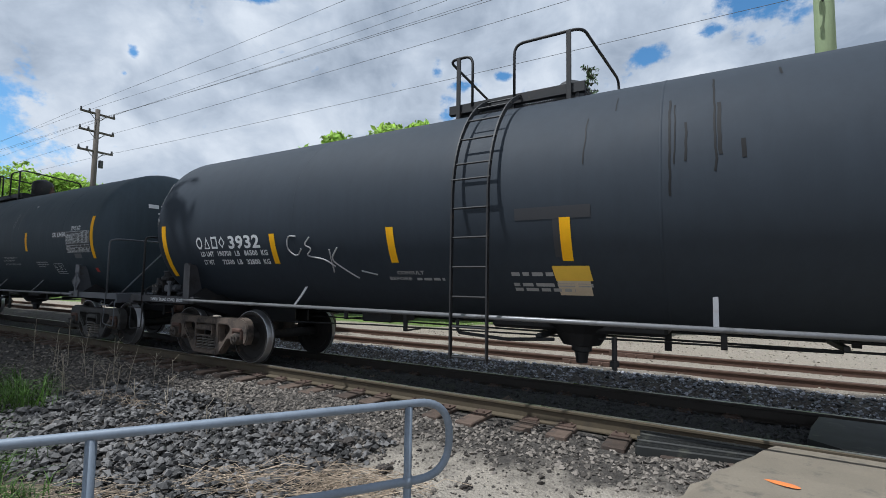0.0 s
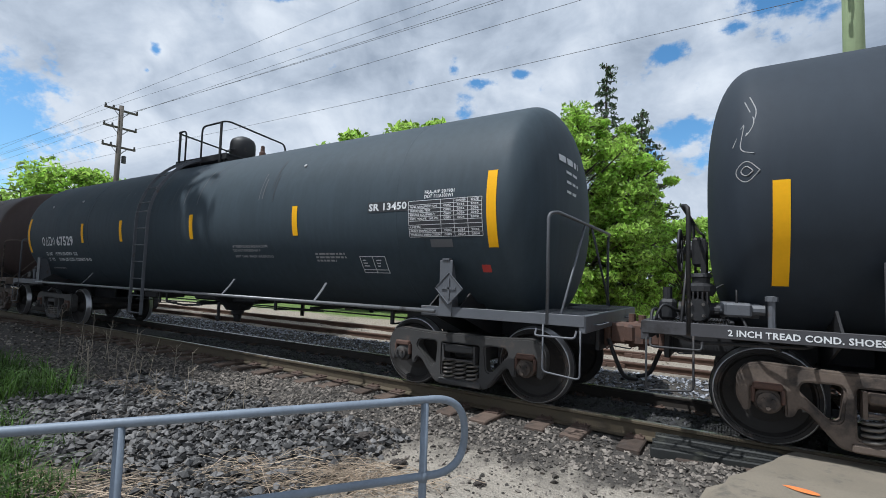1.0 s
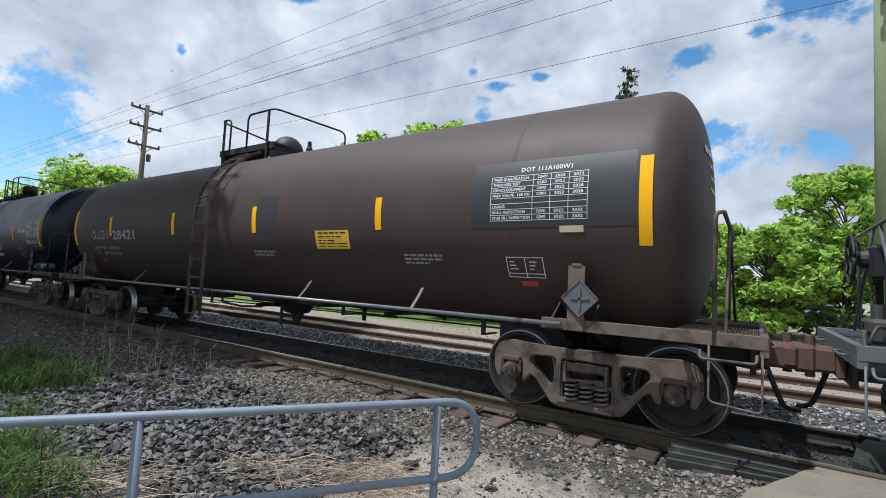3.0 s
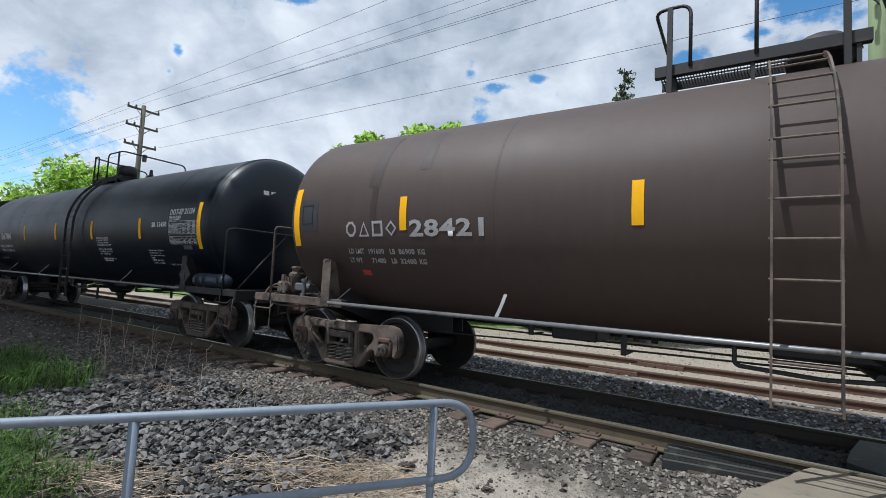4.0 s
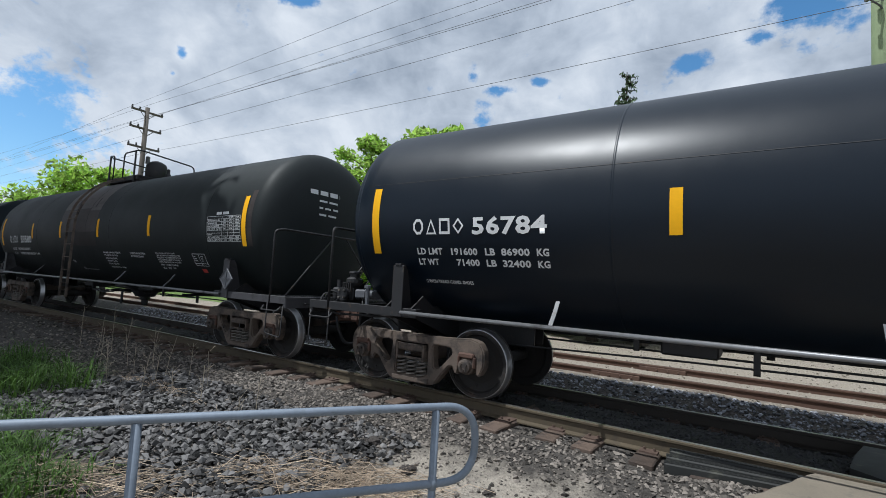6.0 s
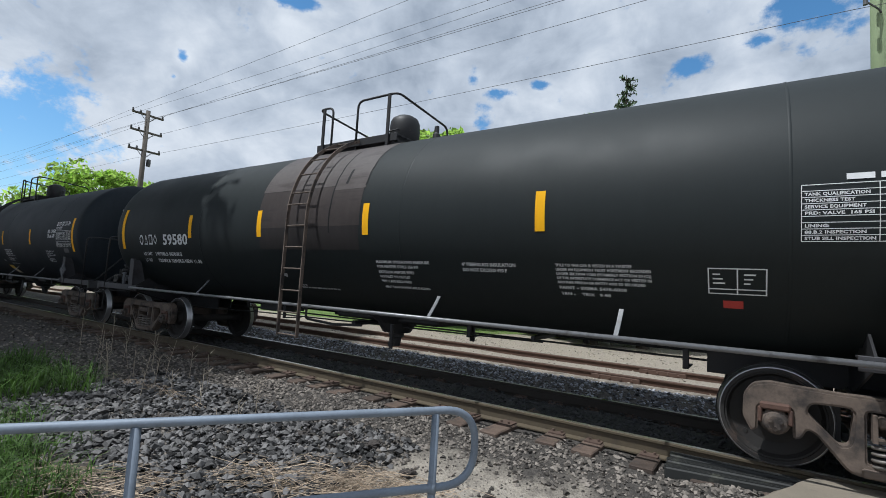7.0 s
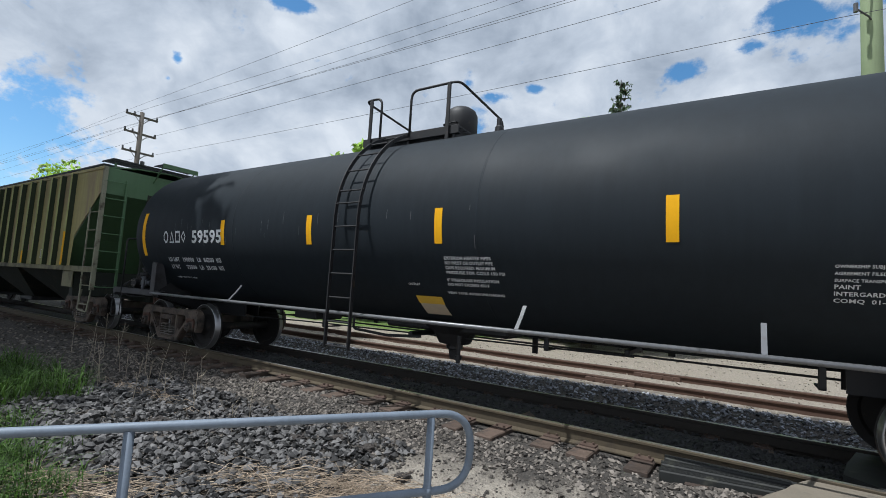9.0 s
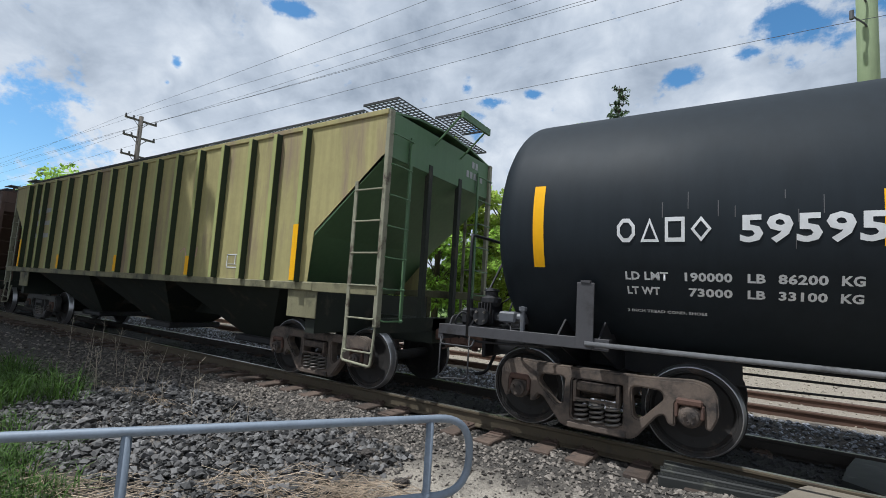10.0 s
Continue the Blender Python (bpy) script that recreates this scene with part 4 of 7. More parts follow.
bm = bmesh.new()
prism(bm, [(-1.75, 0.99), (1.05, 0.97), (0.35, 1.40), (-1.2, 1.42)], -0.74, 0.74)
part("windows", bm, "window_dark", auto)
bm = bmesh.new()
prism(bm, [(0.36, 1.39), (0.1, 1.47), (-1.0, 1.49), (-1.22, 1.41)], -0.74, 0.74)
part("roof", bm, "car_blue", auto)
for x in (-1.35, 1.35):
    for s in (-1, 1):
        bm = bmesh.new()
        cyl(bm, (x, s * 0.70, 0.32), (x, s * 0.885, 0.32), 0.32, n=18)
        part("wheel", bm, "rubber", auto)

# ---- weeds on the bank ----
def blades(name, label, mat, spots, hmin, hmax, lean, width, seed, category="grass"):
    rng = random.Random(seed)
    bm = bmesh.new()
    for x, y in spots:
        h, a = rng.uniform(hmin, hmax), rng.uniform(0, 6.283)
        l = lean * rng.uniform(0.2, 1.0) * h
        z = ground_z(x, y) - 0.01
        u = Vector((-math.sin(a), math.cos(a), 0)) * width * rng.uniform(0.6, 1.2)
        p0, p1 = Vector((x, y, z)), Vector((x + l * 0.35 * math.cos(a), y + l * 0.35 * math.sin(a), z + h * 0.6))
        p2 = Vector((x + l * math.cos(a), y + l * math.sin(a), z + h * (1.0 - 0.35 * (l / max(h, 1e-3)))))
        q = [bm.verts.new(v) for v in (p0 - u, p0 + u, p1 + u * 0.8, p1 - u * 0.8, p2)]
        bm.faces.new(q[:4])
        bm.faces.new((q[3], q[2], q[4]))
    return tagged(part(name, bm, mat), label, category, kind="stuff")


def clump(seed, n, cx, cy, rx, ry):
    r = random.Random(seed)
    return [(cx + rx * r.gauss(0, 0.5), cy + ry * r.gauss(0, 0.5)) for _ in range(n)]


def tufts(seed, n, cx, cy, rx, ry, per=16, tight=0.07):
    """Many small tussocks spread over a patch."""
    r = random.Random(seed)
    out = []
    for _ in range(n):
        x, y = cx + rx * r.gauss(0, 0.5), cy + ry * r.gauss(0, 0.5)
        out += [(x + r.gauss(0, tight), y + r.gauss(0, tight)) for _ in range(r.randint(per // 2, per * 3 // 2))]
    return out


blades("grass", "lush green grass tuft on the bank", "grass", tufts(1, 62, -8.7, 2.35, 0.8, 0.55) + tufts(7, 60, -10.2, 2.6, 1.1, 0.7) + tufts(17, 10, -7.8, 2.75, 0.4, 0.25), 0.10, 0.62, 1.5, 0.007, 1)
blades("grass", "green grass and weeds beside the railing", "grass", tufts(2, 30, -5.1, 1.35, 0.5, 0.35) + tufts(3, 26, -5.8, 1.55, 0.6, 0.3) + tufts(8, 20, -6.8, 1.75, 0.7, 0.3) + tufts(18, 12, -4.75, 1.55, 0.3, 0.15), 0.06, 0.36, 1.5, 0.0055, 2)


def stalks(label, spots, lmin, lmax, aim, seed):
    """Dry stems that lie flat, a little arched, mostly one way."""
    rng = random.Random(seed)
    bm = bmesh.new()
    for x, y in spots:
        l, a = rng.uniform(lmin, lmax), aim + rng.gauss(0, 0.6) + (math.pi if rng.random() < 0.4 else 0)
        d = Vector((math.cos(a), math.sin(a), 0))
        z = ground_z(x, y) + rng.uniform(0.01, 0.07)
        up_ = rng.uniform(0.0, 0.09)
        bend = Vector((-d.y, d.x, 0)) * rng.uniform(-0.08, 0.08)
        p = Vector((x, y, z))
        tube(bm, [p - d * l / 2 - Vector((0, 0, 0.02)), p + bend + Vector((0, 0, up_)), p + d * l / 2 + Vector((0, 0, rng.uniform(-0.02, 0.06)))], rng.uniform(0.0012, 0.0034), 3)
    return tagged(part("straw", bm, "straw"), label, "straw", kind="stuff")


stalks("flattened dry straw on the stones", clump(4, 170, -3.1, 3.15, 0.6, 0.24) + clump(5, 85, -3.6, 2.75, 0.5, 0.16) + clump(6, 80, -2.65, 3.42, 0.4, 0.18)
       + clump(11, 80, -4.35, 2.0, 0.6, 0.2) + clump(13, 90, -4.9, 1.62, 0.6, 0.16), 0.25, 0.8, 0.75, 3)
stalks("dry straw fringe among the stones", clump(9, 60, -6.8, 3.5, 1.2, 0.10) + clump(10, 60, -7.8, 3.6, 1.0, 0.14), 0.1, 0.35, 0.2, 4)
for k, (x, y, h) in enumerate(((-7.0, 3.2, 0.62), (-6.2, 3.6, 0.5), (-8.0, 4.0, 0.7), (-8.8, 4.2, 0.75), (-9.5, 4.1, 0.7), (-7.5, 3.6, 0.5), (-10.2, 4.3, 0.8), (-9.0, 3.6, 0.6), (-5.4, 3.9, 0.5), (-8.3, 3.3, 0.65), (-11.0, 4.4, 0.9), (-6.6, 3.4, 0.45), (-7.8, 4.3, 0.55), (-9.9, 3.8, 0.7), (-8.6, 3.8, 0.5), (-6.9, 4.1, 0.6), (-5.0, 3.4, 0.4), (-10.6, 4.0, 0.8), (-12.0, 4.2, 0.9), (-9.3, 4.4, 0.6))):
    r = random.Random(k)
    bm = bmesh.new()
    top = Vector((r.uniform(-0.12, 0.12), r.uniform(-0.1, 0.1), h))
    tube(bm, [(0, 0, -0.05), top * 0.5 + Vector((r.uniform(-0.03, 0.03), 0, 0)), top], 0.0045, 4)
    for j in range(7):
        s = r.uniform(0.3, 0.95)
        a = r.uniform(0, 6.283)
        p = top * s
        tube(bm, [p, p + Vector((0.09 * math.cos(a), 0.09 * math.sin(a), 0.10))], 0.002, 3)
    t = part("dry_weed", bm, "weed", at=(x, y, ground_z(x, y)))
    tagged(t, "dead grey weed stalk standing in the stones", "weed", "dead weeds")
for k, (x, y, s) in enumerate(((-2.79, 3.78, 0.075), (-3.88, 3.98, 0.10), (-3.45, 4.0, 0.09), (-1.95, 3.86, 0.05), (-4.3, 3.75, 0.10), (-5.9, 3.0, 0.12))):
    bm = bmesh.new()
    bmesh.ops.create_icosphere(bm, subdivisions=4, radius=s)
    for v in bm.verts:
        u = v.co / s
        n = noise.noise(u * 1.6 + Vector((k * 3.1, 0, 0))) + 0.7 * noise.noise(u * 4.0 + Vector((0, k, 0))) + 0.4 * noise.noise(u * 9.0)
        v.co *= 1 + 0.42 * n
        v.co.z *= 0.55
    tagged(part("earth_clod", bm, "clod", at=(x, y, ground_z(x, y) + s * 0.25)), "dark crumbly clod of earth on the gravel", "clod", "clods")


# ---- running gear ----
AXLE, WHEEL_R, BASE = 0.457, 0.457, 0.889


def fill_plate(loops, y0, y1):
    """A plate in x and z with holes, pushed through from y0 to y1."""
    bm = bmesh.new()
    es = []
    for lp in loops:
        vs = [bm.verts.new((x, y0, z)) for x, z in lp]
        es += [bm.edges.new((vs[i], vs[(i + 1) % len(vs)])) for i in range(len(vs))]
    bmesh.ops.triangle_fill(bm, use_beauty=True, edges=es)
    r = bmesh.ops.extrude_face_region(bm, geom=list(bm.faces))
    bmesh.ops.translate(bm, verts=[g for g in r["geom"] if isinstance(g, bmesh.types.BMVert)], vec=(0, y1 - y0, 0))
    return bm


def round_loop(pts, r, n=3):
    out = []
    k = len(pts)
    for i in range(k):
        a, b, c = (Vector((*pts[j % k], 0)) for j in (i - 1, i, i + 1))
        u, v = (a - b), (c - b)
        q = min(r, u.length * 0.45, v.length * 0.45)
        p0, p1 = b + u.normalized() * q, b + v.normalized() * q
        for j in range(n + 1):
            t = j / n
            p = p0 * (1 - t) ** 2 + b * 2 * t * (1 - t) + p1 * t * t
            out.append((p.x, p.y))
    return out


def side_frame_bm():
    half = [(0.0, 0.775), (0.42, 0.770), (0.74, 0.785), (0.93, 0.80), (1.06, 0.765), (1.13, 0.655), (1.135, 0.47), (1.07, 0.34), (1.02, 0.36), (1.015, 0.585),
            (0.765, 0.585), (0.76, 0.33), (0.70, 0.34), (0.66, 0.43), (0.60, 0.40), (0.40, 0.15), (0.34, 0.125), (0.0, 0.125)]
    outer = half[:-1] + [(-x, z) for x, z in half[::-1][:-1]]
    outer = round_loop(outer, 0.04)
    spring = round_loop([(-0.27, 0.235), (0.27, 0.235), (0.27, 0.655), (-0.27, 0.655)], 0.03)
    tri = round_loop([(0.345, 0.665), (0.63, 0.655), (0.665, 0.58), (0.44, 0.34), (0.375, 0.36)], 0.07)
    bm = fill_plate([outer, spring, tri, [(-x, z) for x, z in tri]], -0.075, 0.075)
    es = [e for e in bm.edges if len(e.link_faces) == 2 and e.calc_face_angle(0) > 0.9]
    bmesh.ops.bevel(bm, geom=es, offset=0.018, segments=2, affect="EDGES")
    box(bm, -0.31, 0.31, -0.10, 0.10, 0.125, 0.20, 0.015)
    return bm


def bolster_bm():
    bm = bmesh.new()
    box(bm, -0.21, 0.21, -1.13, 1.13, 0.54, 0.635, 0.02)
    for s in (-1, 1):
        box(bm, -0.21, 0.21, s * 1.13 - 0.012, s * 1.13 + 0.012, 0.45, 0.47)
        box(bm, -0.24, -0.21, s * 1.04 - 0.08, s * 1.04 + 0.08, 0.42, 0.64)
        box(bm, 0.21, 0.24, s * 1.04 - 0.08, s * 1.04 + 0.08, 0.42, 0.64)
    box(bm, -0.25, 0.25, -0.8, 0.8, 0.42, 0.68, 0.03)
    return bm


def coil_bm():
    bm = bmesh.new()
    pts = [(0.068 * math.cos(a), 0.068 * math.sin(a), 0.195 + 0.255 * a / (2 * math.pi * 5)) for a in [2 * math.pi * 5 * i / 60 for i in range(61)]]
    return tube(bm, pts, 0.0145, 6)


def adapter_bm():
    bm = bmesh.new()
    box(bm, -0.115, 0.115, -0.10, 0.10, 0.10, 0.165, 0.015)
    box(bm, -0.13, -0.095, -0.09, 0.09, -0.02, 0.12, 0.012)
    box(bm, 0.095, 0.13, -0.09, 0.09, -0.02, 0.12, 0.012)
    return bm


def bearing_bm(s):
    bm = bmesh.new()
    lathe(bm, [(-0.08 * s, 0.0), (-0.08 * s, 0.112), (0.06 * s, 0.112), (0.085 * s, 0.09), (0.135 * s, 0.085), (0.145 * s, 0.06), (0.145 * s, 0.0)], 20, "y")
    for k in range(3):
        a = 2 * math.pi * k / 3 + 0.5
        cyl(bm, (0.045 * math.cos(a), 0.14 * s, 0.045 * math.sin(a)), (0.045 * math.cos(a), 0.168 * s, 0.045 * math.sin(a)), 0.019, n=6)
    return bm


def wheelset_bm():
    bm = bmesh.new()
    for s in (-1, 1):
        f, b = 0.82 * s, 0.68 * s
        prof = [(0.86 * s, 0.0), (0.86 * s, 0.095), (0.83 * s, 0.13), (0.755 * s, 0.16), (0.742 * s, 0.26), (0.76 * s, 0.36), (f - 0.012 * s, 0.385), (f - 0.012 * s, 0.40), (f, 0.405), (f, 0.44)]
        prof += [(f - 0.006 * s, 0.4495), (0.735 * s, 0.4545), (0.716 * s, 0.468), (0.70 * s, 0.482), (b, 0.474), (b, 0.39), (0.72 * s, 0.355), (0.71 * s, 0.2), (b, 0.15), (b, 0.0)]
        lathe(bm, prof, 40, "y")
        for k in range(2):
            a = math.pi * k + 0.4
            cyl(bm, (0.3 * math.cos(a), 0.735 * s, 0.3 * math.sin(a)), (0.3 * math.cos(a), 0.756 * s, 0.3 * math.sin(a)), 0.022, n=8)
    cyl(bm, (0, -0.98, 0), (0, 0.98, 0), 0.085, n=16)
    return bm


def rim_bm(s):
    bm = bmesh.new()
    f = 0.82 * s
    lathe(bm, [(f + 0.002 * s, 0.437), (f + 0.002 * s, 0.443), (f - 0.005 * s, 0.452), (0.735 * s, 0.4570), (0.716 * s, 0.470)], 48, "y")
    return bm


WHEELS = []


def truck(car, x, mat, hub_rust, far=True):
    t = part("truck", mesh_of("bolster", bolster_bm), mat, car, "", (x, 0, 0))
    for s in (-1, 1):
        part("side_frame", mesh_of("side_frame", side_frame_bm), mat, t, at=(0, s * 1.0, 0))
        for k in (-1, 0, 1):
            part("spring", mesh_of("coil", coil_bm), "spring", t, at=(k * 0.165, s * 1.04, 0), smooth=True)
        for e in (-1, 1):
            part("bearing_adapter", mesh_of("adapter", adapter_bm), hub_rust, t, "rusty bearing adapter", (e * BASE, s * 1.02, AXLE))
            part("bearing_cap", mesh_of("bearing%d" % s, lambda: bearing_bm(s)), "truck_brown" if e > 0 else mat, t, at=(e * BASE, s * 1.02, AXLE), smooth=False)
    bm_key = "brake_beam"

    def beam():
        b = bmesh.new()
        for e in (-1, 1):
            box(b, e * 0.36 - 0.03, e * 0.36 + 0.03, -0.75, 0.75, 0.32, 0.40)
            box(b, e * 0.43 - 0.025, e * 0.43 + 0.025, -0.80, -0.70, 0.30, 0.62)
            box(b, e * 0.43 - 0.025, e * 0.43 + 0.025, 0.70, 0.80, 0.30, 0.62)
        return b
    part("brake_beam", mesh_of(bm_key, beam), "black_iron", t)
    for e in (-1, 1):
        w = part("wheelset", mesh_of("wheelset", wheelset_bm), "wheel", car, "dark oily steel wheels on an axle", (x + e * BASE, 0, AXLE), smooth=False)
        for s in (-1, 1):
            part("rim", mesh_of("rim%d" % s, lambda: rim_bm(s)), "tread", w, "bright worn wheel rim", smooth=True)
        WHEELS.append((w, x + e * BASE))
    return t


# ---- tank cars ----
def tank_bm():
    bm = bmesh.new()
    cap = []
    n = 14
    K, DEPTH = 7.08, 0.47
    for i in range(n + 1):
        a = math.pi / 2 * i / n
        cap.append((K + DEPTH * math.cos(a) ** 0.9, R * math.sin(a) ** 0.72))
    cap[0] = (K + DEPTH, 0.0)
    mid = [(x, R) for x in (6.9, 4.0, 0.0, -4.0, -6.9)]
    prof = cap + mid + [(-x, r) for x, r in cap[::-1]]
    lathe(bm, prof, 72, "x", (0, 0, ZC))
    return bm


def dished_tank_bm():
    """The newer tank: a jacket with a crisp rim, its heads dished beyond it."""
    bm = bmesh.new()
    rim, depth, n = 7.13, 0.46, 16
    cap = [(rim + depth, 0.0)] + [(rim + depth * math.cos(math.pi / 2 * i / n), (R - 0.03) * math.sin(math.pi / 2 * i / n) ** 0.93) for i in range(1, n + 1)]
    cap += [(rim - 0.01, R - 0.012), (rim - 0.03, R)]
    prof = cap + [(x, R) for x in (6.9, 4.0, 0.0, -4.0, -6.9)] + [(-x, r) for x, r in cap[::-1]]
    lathe(bm, prof, 72, "x", (0, 0, ZC))
    return bm


def on_tank(x, z, lift=0.004, side=-1):
    """The point of the tank's flank or head at height z."""
    k = min(1.0, max(0.0, (abs(x) - 7.08) / 0.47)) ** (1 / 0.9)
    r = R * math.sqrt(max(0.0, 1 - k * k)) ** 0.72 + lift
    return Vector((x, side * math.sqrt(max(1e-6, r * r - (z - ZC) ** 2)), z))


def wrap_arc(bm, lift=0.004):
    """Bends a flat drawing (x, z as arc length above the axis) round the near flank."""
    for v in bm.verts:
        a = v.co.z / R
        r = R + lift + v.co.y
        v.co = Vector((v.co.x, -r * math.cos(a), ZC + r * math.sin(a)))
    return bm


def arc_of(z):
    return R * math.asin(max(-1, min(1, (z - ZC) / R)))


def quad(bm, x0, x1, s0, s1, n=None, skew=0.0):
    """A flat strip from arc heights s0 to s1, cut into rows so that it can bend."""
    n = n or max(1, int(abs(s1 - s0) / 0.06) + 1)
    rows = []
    for i in range(n + 1):
        s = s0 + (s1 - s0) * i / n
        k = skew * i / n
        rows.append((bm.verts.new((x0 + k, 0, s)), bm.verts.new((x1 + k, 0, s))))
    for a, b in zip(rows, rows[1:]):
        bm.faces.new((a[0], a[1], b[1], b[0]))
    return bm


def strip_bm(w, z0, z1):
    bm = bmesh.new()
    quad(bm, -w / 2, w / 2, arc_of(z0), arc_of(z1))
    return wrap_arc(bm, 0.005)


def text_bm(s, size, spacing=1.0, bold=0.0):
    """Letters of the built-in font as flat faces in x and z, starting at 0."""
    cu = bpy.data.curves.new("letters", "FONT")
    cu.body, cu.size, cu.space_character, cu.offset = s, size * 1.38, spacing, bold
    cu.resolution_u = 2
    ob = bpy.data.objects.new("letters", cu)
    me = bpy.data.meshes.new_from_object(ob)
    bm = bmesh.new()
    bm.from_mesh(me)
    bpy.data.objects.remove(ob)
    bpy.data.curves.remove(cu)
    bpy.data.meshes.remove(me)
    for v in bm.verts:
        v.co = Vector((v.co.x, 0, v.co.y))
    return bm


def fit_width(bm, width):
    w = max(v.co.x for v in bm.verts)
    for v in bm.verts:
        v.co.x *= width / w
    return bm


def letter_on(car, s, x, z, size, mat="lettering", width=None, bold=0.004, name="lettering"):
    """Stencilled words on the near flank: left end, base line height, letter height."""
    bm = text_bm(s, size, 1.05, bold * size * 8)
    if width:
        fit_width(bm, width)
    step = 0.07
    if size > 0.12:
        for k in range(1, int(size * 1.3 / step) + 1):
            bmesh.ops.bisect_plane(bm, geom=list(bm.verts) + list(bm.edges) + list(bm.faces), plane_co=(0, 0, k * step), plane_no=(0, 0, 1))
    a0 = arc_of(z)
    for v in bm.verts:
        v.co = Vector((x + v.co.x, 0, a0 + v.co.z))
    return part(name, wrap_arc(bm, 0.006), mat, car)


def blocks_on(car, x, z, size, widths, gap, mat="lettering"):
    """A mark in plain blocks, one for each character."""
    bm = bmesh.new()
    a0 = arc_of(z)
    for k, w in enumerate(widths):
        th = 0.17
        outer = [[(0.3, 0), (0.7, 0), (1, 0.3), (1, 0.7), (0.7, 1), (0.3, 1), (0, 0.7), (0, 0.3)], [(0, 0), (0.5, 0), (1, 0), (0.5, 1)],
                 [(0, 0), (1, 0), (1, 1), (0, 1)], [(0.5, 0), (1, 0.5), (0.5, 1), (0, 0.5)]][k % 4]
        cx, cz = 0.5, (0.5, 0.33, 0.5, 0.5)[k % 4]
        inner = [(cx + (p - cx) * (1 - 2 * th), cz + (q - cz) * (1 - 2 * th)) for p, q in outer]
        o = [bm.verts.new((x + p * w, 0, a0 + q * size)) for p, q in outer]
        i_ = [bm.verts.new((x + p * w, 0, a0 + q * size)) for p, q in inner]
        for j in range(len(o)):
            j2 = (j + 1) % len(o)
            bm.faces.new((o[j], o[j2], i_[j2], i_[j]))
        x += w + gap
    return part("mark", wrap_arc(bm, 0.006), mat, car)


def bars_on(car, x, z, rows, size, pitch, mat="lettering_dull", seed=0, name="small_print"):
    """Unreadable small print as rows of short bars; rows gives the length of each."""
    rng = random.Random(seed)
    bm = bmesh.new()
    for i, w in enumerate(rows):
        a = arc_of(z) - i * pitch
        c = 0.0
        while c < w:
            l = min(rng.uniform(1.2, 4.5) * size, w - c)
            quad(bm, x + c, x + c + l, a, a + size, 1)
            c += l + size * 0.7
    return tagged(part(name, wrap_arc(bm, 0.006), mat, car), kind="stuff")


TABLE_ROWS = [("", "", "QUALIFIED", "DUE"), ("TANK QUALIFICATION", "CGMO", "Q", "D"), ("THICKNESS TEST", "CGMO", "Q", "D"), ("SERVICE EQUIPMENT", "CGMO", "Q", "S"),
              ("PRD: VALVE  165 PSI", "CGMO", "Q", "S"), ("", "", "", ""), ("LINING:", "", "", ""), ("88.B.2 INSPECTION", "CGMO", "Q", "D"), ("STUB SILL INSPECTION", "CGMO", "Q", "D")]


def table_on(car, x, z, w, h, rows, cols, mat="lettering", years=("2023", "2033")):
    """A stencilled table: its ruled lines and its small entries."""
    bm = bmesh.new()
    a0 = arc_of(z)
    t = 0.006
    for i in range(rows + 1):
        s = a0 + h * i / rows
        quad(bm, x, x + w, s - t / 2, s + t / 2, 1)
    cuts = [0, 0.46] + [0.46 + 0.54 * k / cols for k in range(1, cols + 1)]
    for c in cuts:
        quad(bm, x + w * c - t / 2, x + w * c + t / 2, a0, a0 + h)
    rows_of = TABLE_ROWS[-rows:]
    for i, cells in enumerate(reversed(rows_of)):
        e = h / rows * 0.5
        s = a0 + h * (i + 0.26) / rows
        for k, txt in enumerate(cells):
            txt = {"Q": years[0], "D": years[1], "S": str(int(years[1]) - 4)}.get(txt, txt)
            if not txt:
                continue
            lo, hi = (0.02, 0.44) if k == 0 else (0.46 + 0.54 * (k - 0.86) / cols, 0.46 + 0.54 * (k - 0.14) / cols)
            if k == 0:
                hi = min(hi, lo + 0.0215 * len(txt))
            elif len(txt) <= 4:
                lo, hi = lo + 0.015, hi - 0.015
            word = fit_width(text_bm(txt, e, 1.05, 0.0012), w * (hi - lo))
            for v in word.verts:
                v.co = Vector((x + w * lo + v.co.x, 0, s + v.co.z))
            part("lettering", wrap_arc(word, 0.006), mat, car)
    return tagged(part("data_table", wrap_arc(bm, 0.006), mat, car, "white ruled data table"), kind="stuff")


def patch_on(car, x0, x1, z0, z1, mat, name="paint_patch", label="", lift=0.003, skew=0.0):
    bm = bmesh.new()
    quad(bm, x0, x1, arc_of(z0), arc_of(z1), skew=skew)
    return part(name, wrap_arc(bm, lift), mat, car, label, smooth=True)


def ladder_path(x):
    pts = [(x, -1.615, 0.60), (x, -1.615, 1.4), (x, -1.61, 2.1)]
    for i in range(13):
        a = math.radians(2 + 66 * i / 12)
        pts.append((x, -(R + 0.13) * math.cos(a), ZC + (R + 0.13) * math.sin(a)))
    return pts


